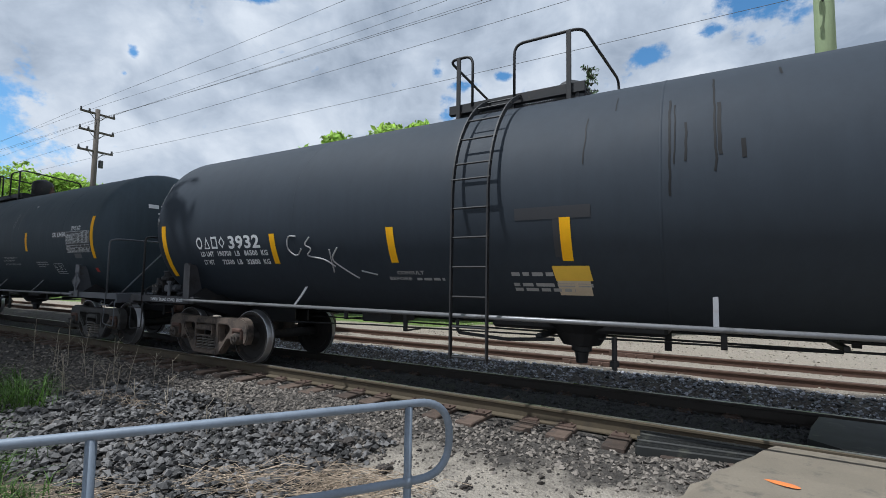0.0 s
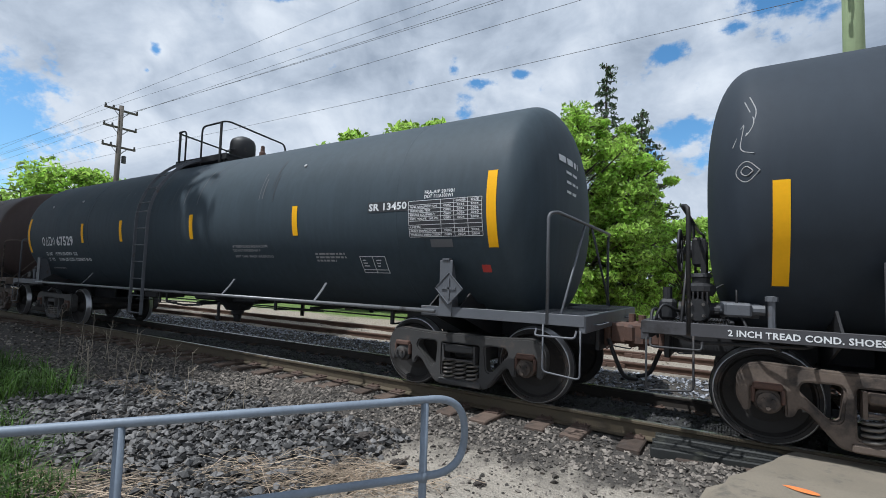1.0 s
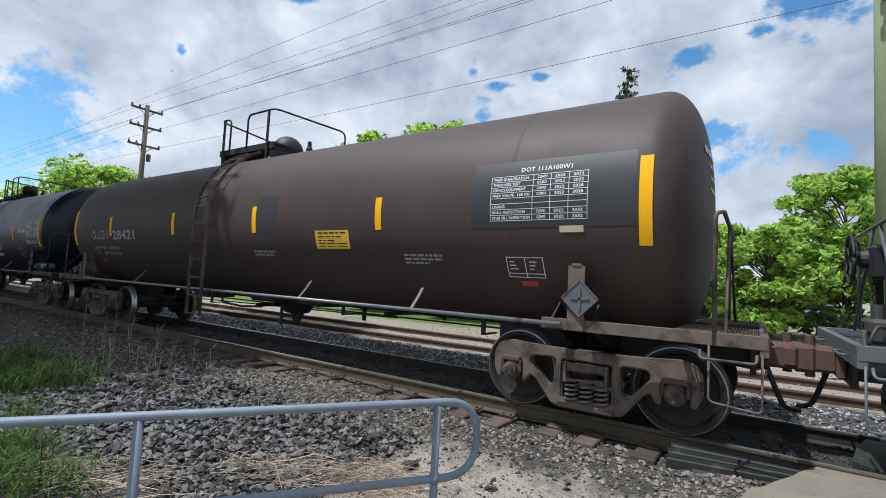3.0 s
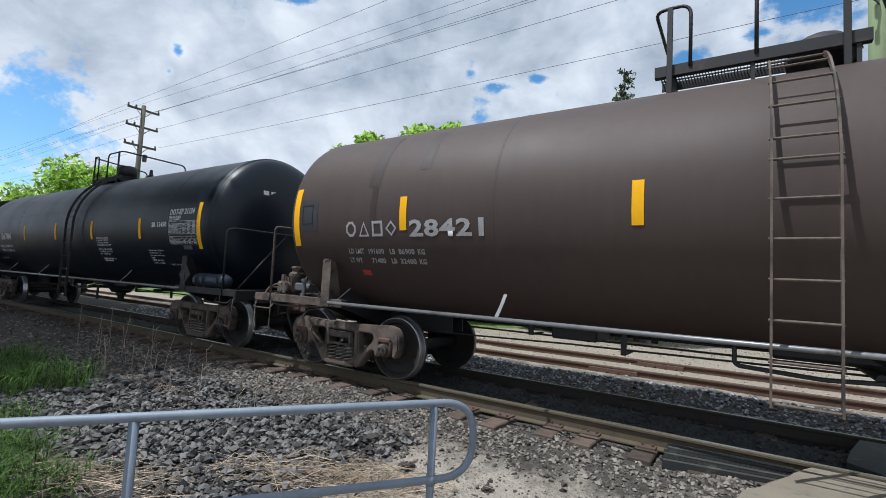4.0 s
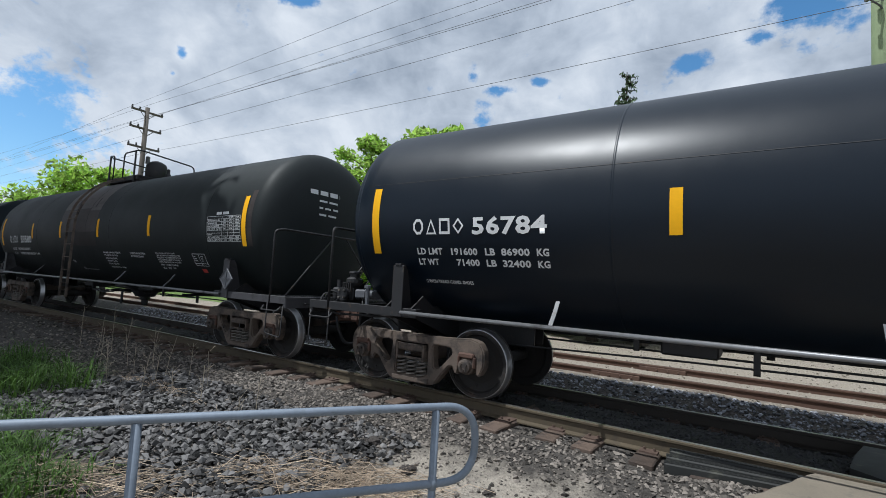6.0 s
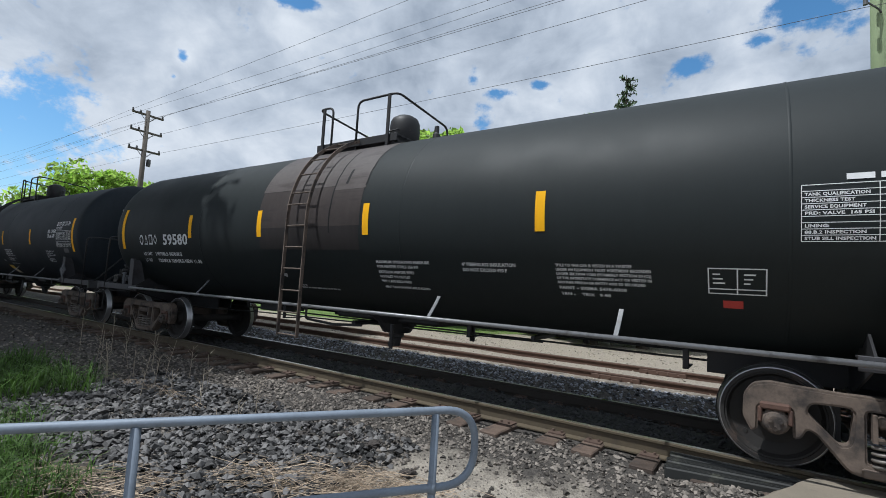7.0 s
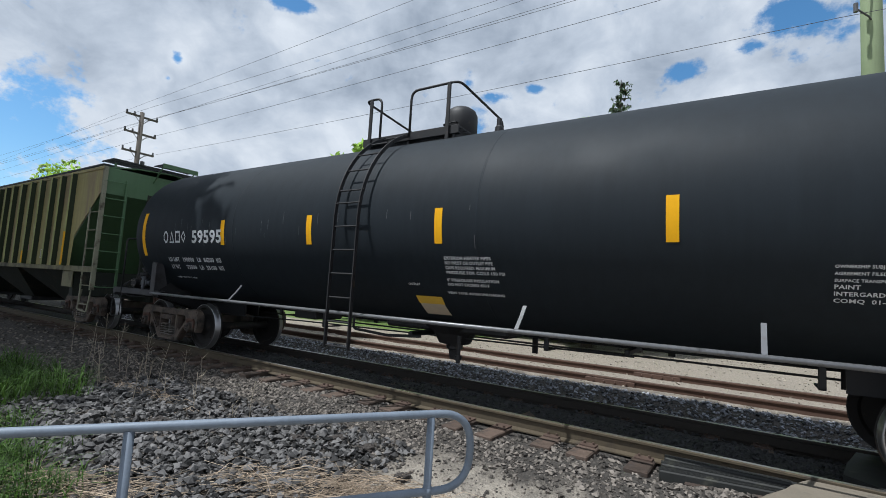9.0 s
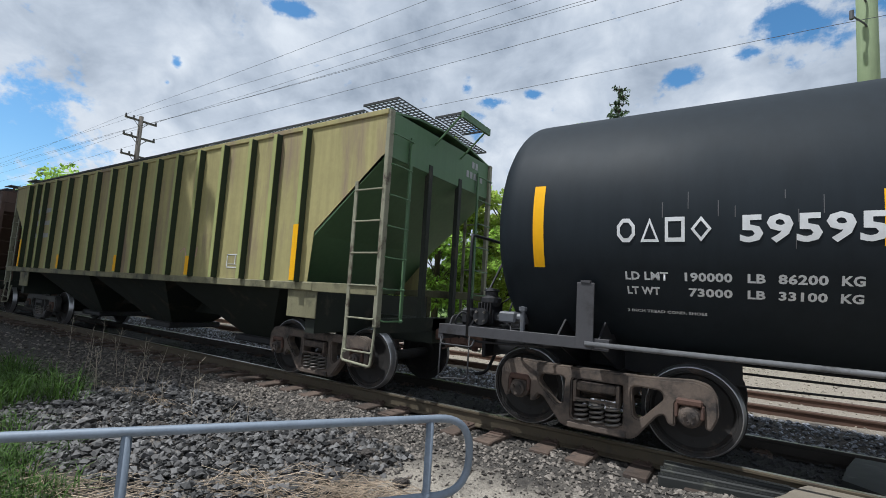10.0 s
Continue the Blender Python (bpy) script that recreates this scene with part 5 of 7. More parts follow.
def ladder(car, x, mat):
    rungs = []
    for e in (-1, 1):
        bm = bmesh.new()
        tube(bm, ladder_path(x + e * 0.225), 0.02, flat=(0.018, 0.055))
        if e < 0:
            la = part("ladder", bm, mat, car, "steel ladder curving up over the tank")
        else:
            part("stile", bm, mat, la)
    for k in range(7):
        z = 0.63 + 0.335 * k
        y = -1.615 if z < 2.1 else -1.61
        rungs.append((y, z))
    a = 4.0
    for k in range(5):
        th = math.radians(15 + 12.5 * k)
        rungs.append((-(R + 0.13) * math.cos(th), ZC + (R + 0.13) * math.sin(th)))

    def rung():
        b = bmesh.new()
        return cyl(b, (-0.245, 0, 0), (0.245, 0, 0), 0.0125, n=8)
    for y, z in rungs:
        part("rung", mesh_of("rung", rung), mat, la, at=(x, y, z))


def top_platform(car, x, mat, style, dome_kind, up):
    """The dome, its walkway and hand rails; x is the ladder's place, up lifts the walkway."""
    top = ZC + R
    zt = top + up
    bm = bmesh.new()
    box(bm, x - 0.86, x + 1.05, -0.60, -0.58, zt - 0.06, zt + 0.07, 0.004)
    box(bm, x - 0.86, x + 1.05, -0.58, -0.52, zt - 0.06, zt - 0.052)
    wk = part("walkway", bm, mat, car, "narrow steel walkway beside the dome")
    bm = bmesh.new()
    box(bm, x - 0.86, x + 1.05, -0.06, -0.04, zt - 0.02, zt + 0.09, 0.004)
    part("channel", bm, mat, wk)
    bm = bmesh.new()
    for k in range(60):
        xx = x - 0.84 + 1.86 * k / 59
        box(bm, xx, xx + 0.006, -0.58, -0.06, zt + 0.045, zt + 0.07)
    for yy in (-0.46, -0.33, -0.19):
        box(bm, x - 0.85, x + 1.04, yy, yy + 0.006, zt + 0.045, zt + 0.065)
    tagged(part("grating", bm, mat, wk), kind="stuff")
    for xx in (x - 0.7, x + 0.1, x + 0.95):
        bm = bmesh.new()
        box(bm, xx - 0.02, xx + 0.02, -0.58, -0.05, top - 0.14, zt + 0.04)
        part("walkway_bracket", bm, mat, wk)
    h, back = zt + 0.745, zt + 0.62
    for xx in (x - 0.70, x + 0.86):
        bm = bmesh.new()
        box(bm, xx - 0.03, xx + 0.03, -0.635, -0.605, top - 0.18, h + 0.005, 0.004)
        part("rail_post", bm, mat, wk)
    far_right = x + 1.50 if style == "wide" else x + 1.20 if style == "slant" else x + 1.03
    bm = bmesh.new()
    tube(bm, smooth_path([(x - 0.49, -0.60, zt + 0.02), (x - 0.49, -0.60, h), (x - 0.86, -0.60, h), (x - 0.86, 0.90, back), (x - 0.86, 0.90, top - 0.25)], 0.13), 0.02)
    part("hand_rail", bm, mat, car, smooth=True)
    bm = bmesh.new()
    tube(bm, smooth_path([(x + 0.13, -0.60, zt + 0.02), (x + 0.13, -0.60, h), (x + 1.03, -0.60, h), (far_right, 0.90, back), (far_right, 0.90, top - 0.25)], 0.14), 0.02)
    part("hand_rail", bm, mat, car, smooth=True)
    bm = bmesh.new()
    cx = x + 0.72 if dome_kind != "drum" else x - 0.05
    if dome_kind == "low":
        prof = [(-0.2, 0.0), (-0.2, 0.235), (0.14, 0.235), (0.24, 0.205), (0.31, 0.14), (0.345, 0.07), (0.355, 0.0)]
    elif dome_kind == "ball":
        prof = [(-0.2, 0.0), (-0.2, 0.27), (0.06, 0.27), (0.10, 0.31), (0.22, 0.325), (0.33, 0.29), (0.43, 0.20), (0.48, 0.10), (0.49, 0.0)]
    elif dome_kind == "drum":
        prof = [(-0.2, 0.0), (-0.2, 0.22), (0.24, 0.22), (0.24, 0.25), (0.46, 0.25), (0.48, 0.235), (0.53, 0.22), (0.54, 0.0)]
    else:
        prof = [(-0.2, 0.0), (-0.2, 0.27), (0.36, 0.27), (0.45, 0.262), (0.52, 0.228), (0.57, 0.15), (0.60, 0.07), (0.61, 0.0)]
    lathe(bm, [(top + a, r) for a, r in prof], 28, "z", (cx, 0.0, 0))
    dome = part("dome", bm, mat, car, "round manway dome with a rounded lid", smooth=True)
    rim_r = prof[2][1]
    if dome_kind in ("tall", "drum"):
        for k in range(6 if dome_kind == "drum" else 0):
            bm = bmesh.new()
            a = math.pi * 2 * (k + 0.5) / 6
            box(bm, -0.016, 0.016, -0.012, 0.012, top - 0.02, top + 0.20, 0.004)
            part("eye_bolt", bm, mat, dome, at=Matrix.Translation((cx + (rim_r + 0.012) * math.cos(a), (rim_r + 0.012) * math.sin(a), 0)))
        bm = bmesh.new()
        tube(bm, smooth_path([(cx - 0.14, -rim_r - 0.0, top + 0.22), (cx - 0.14, -rim_r - 0.05, top + 0.22), (cx + 0.10, -rim_r - 0.05, top + 0.24), (cx + 0.10, -rim_r, top + 0.24)], 0.03), 0.012, 6)
        part("lid_handle", bm, mat, dome)
    bm = bmesh.new()
    tall = 0.10 if dome_kind == "low" else 0.30
    lathe(bm, [(top - 0.1, 0), (top - 0.1, 0.12), (top + 0.02, 0.12), (top + 0.03, 0.075), (top + 0.04 + tall * 0.4, 0.065), (top + 0.05 + tall * 0.45, 0.045), (top + tall, 0.04), (top + tall + 0.02, 0)], 12, "z", (x + 1.42, 0.0, 0))
    part("relief_valve", bm, "rust" if style == "rusty_valve" else mat, car)


def diamond_bm():
    bm = bmesh.new()
    prism(bm, [(0, -0.19), (0.19, 0), (0, 0.19), (-0.19, 0)], -0.008, 0.008)
    for a in range(4):
        p, q = [(0.19 * math.cos(math.pi / 2 * k), 0.19 * math.sin(math.pi / 2 * k)) for k in (a, a + 1)]
        cyl(bm, (p[0], -0.012, p[1]), (q[0], -0.012, q[1]), 0.008, n=5)
    box(bm, -0.10, 0.10, -0.022, -0.01, -0.012, 0.012)
    box(bm, -0.012, 0.012, -0.022, -0.01, -0.12, 0.12)
    return bm


def coupler_bm():
    bm = bmesh.new()
    box(bm, 7.7, 8.08, -0.10, 0.10, 0.78, 0.95, 0.02)
    box(bm, 8.04, 8.32, -0.20, 0.17, 0.74, 0.99, 0.03)
    box(bm, 8.20, 8.42, 0.03, 0.19, 0.72, 1.01, 0.04)
    box(bm, 8.20, 8.34, -0.22, -0.10, 0.76, 0.98, 0.03)
    cyl(bm, (8.26, 0.1, 0.68), (8.26, 0.1, 1.10), 0.045, n=10)
    cyl(bm, (8.06, -0.42, 0.70), (8.10, 0.0, 0.76), 0.014, n=6)
    box(bm, 7.98, 8.06, -0.24, 0.24, 0.70, 1.04, 0.02)
    return bm


def hose_bm():
    bm = bmesh.new()
    tube(bm, smooth_path([(8.05, -0.28, 0.80), (8.12, -0.28, 0.60), (8.22, -0.22, 0.34), (8.35, -0.10, 0.32)], 0.12), 0.026)
    return bm


def sill_bm():
    bm = bmesh.new()
    box(bm, 4.9, 8.0, -0.17, -0.14, 0.70, 1.08)
    box(bm, 4.9, 8.0, 0.14, 0.17, 0.70, 1.08)
    box(bm, 4.9, 8.0, -0.2, 0.2, 1.06, 1.10)
    box(bm, 7.92, 7.98, -0.42, 0.42, 0.66, 1.09, 0.01)
    prism(bm, [(5.6, 0.75), (7.1, 0.75), (7.35, 1.15), (7.35, 1.5), (5.2, 1.15), (5.2, 0.98)], -0.12, 0.12)
    return bm


def body_bolster_bm():
    bm = bmesh.new()
    for x in (6.12, 6.55):
        v = []
        prof = [(-1.42, 1.05), (-1.42, 1.12), (-1.15, 1.30), (-0.9, 1.16), (0.9, 1.16), (1.15, 1.30), (1.42, 1.12), (1.42, 1.05), (0.45, 0.72), (-0.45, 0.72)]
        a = [bm.verts.new((x, y, z)) for y, z in prof]
        b = [bm.verts.new((x + 0.02, y, z)) for y, z in prof]
        bm.faces.new(a)
        bm.faces.new(b[::-1])
        for i in range(len(a)):
            bm.faces.new((a[i], b[i], b[(i + 1) % len(a)], a[(i + 1) % len(a)]))
    box(bm, 6.1, 6.6, -0.6, 0.6, 0.69, 0.73)
    return bm


def side_sill_bm(s):
    bm = bmesh.new()
    box(bm, 6.02, 8.06, s * 1.415 - 0.012, s * 1.415 + 0.012, 1.015, 1.135, 0.004)
    box(bm, 6.02, 8.06, s * 1.36 - 0.06, s * 1.36 + 0.055, 1.115, 1.13)
    return bm


def platform_bm():
    bm = bmesh.new()
    box(bm, 8.0, 8.07, -1.42, 1.42, 0.95, 1.13, 0.006)
    return bm


def platform_beam_bm():
    bm = bmesh.new()
    box(bm, 7.3, 7.34, -1.40, 1.40, 1.02, 1.12, 0.004)
    return bm


def grating_bm():
    bm = bmesh.new()
    for k in range(22):
        x = 7.36 + 0.62 * k / 21
        for s in (-1, 1):
            box(bm, x, x + 0.006, min(s * 1.38, s * 0.3), max(s * 1.38, s * 0.3), 1.105, 1.13)
    for k in range(14):
        for s in (-1, 1):
            y = s * (0.32 + 1.04 * k / 13)
            box(bm, 7.35, 7.99, y - 0.003, y + 0.003, 1.10, 1.125)
    return bm


def grab_bm(s):
    """A small bent grab iron on the end sill."""
    bm = bmesh.new()
    tube(bm, smooth_path([(8.07, s * 0.62, 1.02), (8.13, s * 0.62, 1.02), (8.13, s * 1.05, 1.02), (8.07, s * 1.05, 1.02)], 0.03, 3), 0.011, 6)
    return bm


def end_rail_bm():
    bm = bmesh.new()
    tube(bm, smooth_path([(7.66, -1.42, 1.02), (7.66, -1.42, 2.22), (7.72, -1.30, 2.25), (7.72, 1.30, 2.25), (7.66, 1.42, 2.22), (7.66, 1.42, 1.02)], 0.12), 0.02)
    for s in (-1, 1):
        tube(bm, [(7.74, s * 1.20, 1.11), (7.72, s * 0.16, 2.24)], 0.016)
    return bm


def step_bm(s):
    bm = bmesh.new()
    tube(bm, smooth_path([(7.62, s * 1.43, 1.02), (7.62, s * 1.44, 0.52), (8.02, s * 1.44, 0.48), (8.02, s * 1.43, 0.98)], 0.05), 0.010)
    tube(bm, smooth_path([(7.55, s * 1.44, 0.97), (7.55, s * 1.50, 0.90), (7.98, s * 1.50, 0.90), (7.98, s * 1.44, 0.97)], 0.04), 0.012)
    return bm


def gusset_bm(s):
    bm = bmesh.new()
    box(bm, 6.22, 6.40, s * 1.44 - 0.008, s * 1.44 + 0.008, 1.02, 1.70, 0.004)
    v = [(6.30, s * 1.44, 1.03), (6.30, s * 1.44, 1.70), (6.30, s * 1.27, 1.70), (6.30, s * 1.10, 1.03)]
    f = [bm.verts.new(p) for p in v]
    g = [bm.verts.new((p[0] + 0.015, p[1], p[2])) for p in v]
    bm.faces.new(f)
    bm.faces.new(g[::-1])
    for i in range(4):
        bm.faces.new((f[i], g[i], g[(i + 1) % 4], f[(i + 1) % 4]))
    box(bm, 6.26, 6.36, s * 1.43 - 0.03, s * 1.43 + 0.03, 1.70, 1.725)
    return bm


def valve_bm():
    """The body of the control valve on the end platform: a block between two round chambers."""
    bm = bmesh.new()
    box(bm, -7.70, -7.50, -1.10, -0.82, 1.14, 1.36, 0.03)
    cyl(bm, (-7.60, -1.20, 1.25), (-7.60, -0.74, 1.25), 0.085, n=16)
    cyl(bm, (-7.78, -0.96, 1.24), (-7.42, -0.96, 1.24), 0.075, n=16)
    lathe(bm, [(-0.03, 0.0), (-0.03, 0.105), (0.0, 0.105), (0.0, 0.0)], 14, "y", (-7.60, -1.19, 1.25))
    return bm


def fin_bm():
    bm = bmesh.new()
    box(bm, -0.008, 0.008, -1.13, -0.79, 1.17, 1.42, 0.003)
    return bm


def bolt_bm():
    bm = bmesh.new()
    return cyl(bm, (0, -1.245, 0), (0, -1.215, 0), 0.016, n=6)


def valve_pipe_bm():
    bm = bmesh.new()
    tube(bm, smooth_path([(-7.46, -1.05, 1.22), (-7.25, -1.12, 1.22), (-7.18, -1.20, 1.05), (-6.95, -1.2, 0.92)], 0.07), 0.014, 6)
    tube(bm, smooth_path([(-7.74, -1.05, 1.20), (-7.90, -1.16, 1.30), (-7.96, -1.22, 1.18), (-7.96, -1.1, 0.95)], 0.06), 0.014, 6)
    tube(bm, smooth_path([(-7.56, -0.85, 1.38), (-7.40, -0.80, 1.50), (-7.28, -0.95, 1.52), (-7.28, -1.08, 1.33)], 0.06), 0.011, 6)
    return bm


def valve_cap_bm():
    bm = bmesh.new()
    lathe(bm, [(0, 0), (0, 0.10), (0.05, 0.13), (0.10, 0.13), (0.13, 0.08), (0.18, 0.08), (0.19, 0.10), (0.22, 0.09), (0.23, 0)], 14, "z", (-7.58, -0.98, 1.38))
    return bm


def pipe_bracket_bm():
    bm = bmesh.new()
    box(bm, -7.95, -7.80, -1.10, -0.85, 1.13, 1.34, 0.03)
    cyl(bm, (-7.88, -1.0, 1.3), (-7.88, -1.0, 1.46), 0.045, n=10)
    return bm


def retainer_bm():
    bm = bmesh.new()
    cyl(bm, (-7.42, -0.95, 1.26), (-7.10, -0.95, 1.26), 0.075, n=14)
    box(bm, -7.38, -7.16, -1.18, -0.94, 1.20, 1.33, 0.02)
    cyl(bm, (-7.17, -1.1, 1.27), (-7.06, -1.1, 1.27), 0.05, n=10)
    return bm


def filler_bm():
    bm = bmesh.new()
    lathe(bm, [(1.12, 0), (1.12, 0.03), (1.36, 0.03), (1.36, 0.05), (1.40, 0.05), (1.41, 0)], 8, "z", (-7.02, -1.28, 0))
    return bm


def brake_pipe_bm():
    bm = bmesh.new()
    tube(bm, smooth_path([(-7.9, -1.0, 1.2), (-8.0, -1.2, 1.25), (-8.0, -1.3, 1.05), (-7.6, -1.3, 0.95), (-6.8, -1.3, 0.98), (-6.6, -0.6, 0.95)], 0.08), 0.016)
    return bm


def reservoir_bm():
    bm = bmesh.new()
    lathe(bm, [(6.56, 0), (6.58, 0.07), (6.63, 0.115), (6.68, 0.13), (7.55, 0.13), (7.61, 0.115), (7.66, 0.07), (7.68, 0)], 28, "x", (0, -1.31, 1.265))
    return bm


def reservoir_clamp_bm():
    bm = bmesh.new()
    lathe(bm, [(-0.03, 0.131), (-0.03, 0.139), (0.03, 0.139), (0.03, 0.131)], 24, "x", (0, -1.31, 1.265))
    box(bm, -0.03, 0.03, -1.475, -1.445, 1.22, 1.31, 0.005)
    cyl(bm, (0, -1.46, 1.31), (0, -1.46, 1.35), 0.012, n=6)
    box(bm, -0.025, 0.025, -1.40, -1.20, 1.10, 1.15)
    return bm


def brake_box_bm():
    """The gear housing of the hand brake, on its post, with the chain's rod."""
    bm = bmesh.new()
    box(bm, 7.60, 7.74, -0.50, -0.20, 1.72, 2.08, 0.03)
    lathe(bm, [(7.74, 0.0), (7.74, 0.11), (7.80, 0.09), (7.84, 0.04), (7.86, 0.0)], 14, "x", (0, -0.35, 1.93))
    box(bm, 7.58, 7.64, -0.60, -0.54, 1.10, 2.05, 0.006)
    box(bm, 7.58, 7.64, -0.16, -0.10, 1.10, 2.05, 0.006)
    return bm


def brake_wheel_bm():
    bm = bmesh.new()
    c = Vector((7.88, -0.35, 1.93))
    ring = [c + Vector((0, 0.26 * math.cos(a), 0.26 * math.sin(a))) for a in [2 * math.pi * k / 24 for k in range(25)]]
    tube(bm, ring, 0.017, 6)
    for k in range(5):
        a = 2 * math.pi * k / 5
        tube(bm, [c, c + Vector((0, 0.26 * math.cos(a), 0.26 * math.sin(a)))], 0.012, 5)
    return bm


def chain_bm():
    bm = bmesh.new()
    for k in range(11):
        z = 1.70 - 0.055 * k
        ring = [Vector((7.70, -0.28, z)) + (Vector((0.018 * math.cos(a), 0, 0.036 * math.sin(a))) if k % 2 else Vector((0, 0.018 * math.cos(a), 0.036 * math.sin(a)))) for a in [2 * math.pi * j / 8 for j in range(9)]]
        tube(bm, ring, 0.007, 4)
    return bm


def rod_bm(s):
    bm = bmesh.new()
    cyl(bm, (-6.25, s * 1.47, 1.078), (6.25, s * 1.47, 1.078), 0.026, n=8)
    return bm


def under_post_bm(l):
    bm = bmesh.new()
    box(bm, -0.032, 0.032, -0.32, -0.28, 1.32 - l, 1.12, 0.006)
    box(bm, -0.032, 0.032, -0.32, 0.1, 1.32 - l, 1.34 - l, 0.004)
    return bm


def strut_bm():
    bm = bmesh.new()
    tube(bm, [(0, -1.47, 1.09), (0, -1.33, 1.24), (0, -1.24, 1.36)], 0.01, flat=(0.045, 0.012))
    return bm


def hanger_bm(l):
    bm = bmesh.new()
    box(bm, -0.045, 0.045, 0.93, 0.97, 1.06 - l, 1.20, 0.004)
    box(bm, -0.05, 0.05, 0.90, 1.0, 1.07, 1.12)
    return bm


def sump_bm():
    bm = bmesh.new()
    lathe(bm, [(0.44, 0), (0.44, 0.07), (0.58, 0.09), (0.60, 0.13), (0.66, 0.13), (0.68, 0.24), (0.84, 0.34), (1.05, 0.62)], 20, "z", (0.25, 0, 0))
    box(bm, -0.9, 1.3, -0.32, 0.32, 0.86, 0.99, 0.04)
    cyl(bm, (-0.1, -0.7, 0.82), (-0.1, 0.7, 0.82), 0.04, n=8)
    cyl(bm, (0.8, -0.8, 0.88), (0.8, -0.8, 0.52), 0.03, n=8)
    cyl(bm, (0.8, -0.8, 0.62), (0.8, -0.8, 0.56), 0.05, n=8)
    return bm


def under_bm():
    """The long brake rods and heater pipes below the tank."""
    bm = bmesh.new()
    for y, z, r in ((0.95, 0.99, 0.015), (0.95, 0.90, 0.017), (0.55, 0.86, 0.02), (0.30, 0.78, 0.014)):
        cyl(bm, (-5.2, y, z), (5.2, y, z), r, n=6)
    tube(bm, [(-5.4, -0.35, 0.70), (-3.0, -0.30, 0.76), (2.9, -0.05, 0.80)], 0.013, 6)
    box(bm, -3.3, -2.7, -0.2, 0.5, 0.80, 0.97, 0.02)
    box(bm, 2.84, 2.90, -0.35, 0.45, 0.84, 0.90, 0.01)
    tube(bm, smooth_path([(-1.2, -0.75, 0.98), (-1.2, -0.75, 0.80), (-0.5, -0.75, 0.76), (0.1, -0.72, 0.80)], 0.06), 0.022, 6)
    return bm


def tank_car(center, paint, label, iron, truck_mat, hub, stripes, stripe_mat="yellow", platform="square", end_gear="none", ladder_x=-0.62, ladder_mat=None, drop=0.0, trucks=(-6.22, 6.40), deck_x=None, dome="tall", deck_up=0.0, head="tank", struts=(-3.9, 1.6)):
    car = thing("tank_car", center, YC, 0, label, "tank car", "tank cars of the train")
    part("tank", mesh_of(head, tank_bm if head == "tank" else dished_tank_bm), paint, car, smooth=True)
    for x, long in stripes:
        key = ("strip_long" if long else "strip_short") + "%.2f" % drop
        part("reflective_strip", mesh_of(key, (lambda: strip_bm(0.125, 1.86 + drop, 2.76 + drop)) if long else (lambda: strip_bm(0.115, 2.07 + drop, 2.52 + drop))), stripe_mat, car,
             "yellow reflective strip", (x, 0, 0), smooth=True)
    dark = "black_iron"
    dusty = iron if iron != "black_iron" or paint == "tank_gloss" else "dusty_iron"
    for e in (0, 180):
        m = pose(0, 0, 0, 0, 0, e)
        part("stub_sill", mesh_of("sill", sill_bm), dark, car, at=m)
        part("body_bolster", mesh_of("body_bolster", body_bolster_bm), dark, car, at=m)
        deck = part("end_platform", mesh_of("end_platform", platform_bm), dusty, car, at=m)
        part("beam", mesh_of("platform_beam", platform_beam_bm), dusty, deck)
        tagged(part("grating", mesh_of("grating", grating_bm), dusty, deck, "see-through steel grating"), kind="stuff")
        for s in (-1, 1):
            part("grab_iron", mesh_of("grab%d" % s, lambda: grab_bm(s)), iron, deck, smooth=True)
        part("hand_rail", mesh_of("end_rail", end_rail_bm), iron, car, at=m, smooth=True)
        part("coupler", mesh_of("coupler", coupler_bm), "rust", car, "rusty knuckle coupler", m)
        part("air_hose", mesh_of("hose", hose_bm), "black_iron", car, at=m, smooth=True)
        for s in (-1, 1):
            part("side_sill", mesh_of("side_sill%d" % s, lambda: side_sill_bm(s)), dusty, car, at=m)
            part("step", mesh_of("step%d" % s, lambda: step_bm(s)), iron, car, at=m, smooth=True)
            part("gusset", mesh_of("gusset%d" % s, lambda: gusset_bm(s)), dusty, car, at=pose((trucks[0] + 6.28 if e else trucks[1] - 6.30) * 0.75, 0, 0, 0, 0, e))
    part("placard_holder", mesh_of("diamond", diamond_bm), "dusty_iron" if paint == "tank_gloss" else "grey_iron", car, "diamond placard holder", (6.45, -1.47, 1.36))
    part("placard_holder", mesh_of("diamond", diamond_bm), "grey_iron", car, "diamond placard holder", pose(-6.42, 1.47, 1.36, 0, 0, 180))
    for s in (-1, 1):
        part("side_rod", mesh_of("side_rod%d" % s, lambda: rod_bm(s)), "rod", car, "thin grey rod along the tank", smooth=True)
    for x in struts:
        part("strut", mesh_of("strut", strut_bm), "grey_iron", car, at=(x, 0, 0))
    for x, l in ((-4.6, 0.25), (-3.9, 0.25), (-2.2, 0.3), (-1.0, 0.25), (1.2, 0.5), (2.2, 0.25), (3.2, 0.3), (4.6, 0.25)):
        part("hanger", mesh_of("hanger%.2f" % l, lambda: hanger_bm(l)), dark, car, at=(x, 0, 0))
    for x, l in ((-3.55, 0.5), (-2.35, 0.62), (1.85, 0.55), (4.7, 0.6)):
        part("post", mesh_of("under_post%.2f" % l, lambda: under_post_bm(l)), dark, car, at=(x, 0, 0))
    part("bottom_outlet", mesh_of("sump", sump_bm), dark, car, smooth=False)
    part("brake_rigging", mesh_of("under", under_bm), dark, car)
    cast = "truck_dark" if iron == "grey_iron" else iron
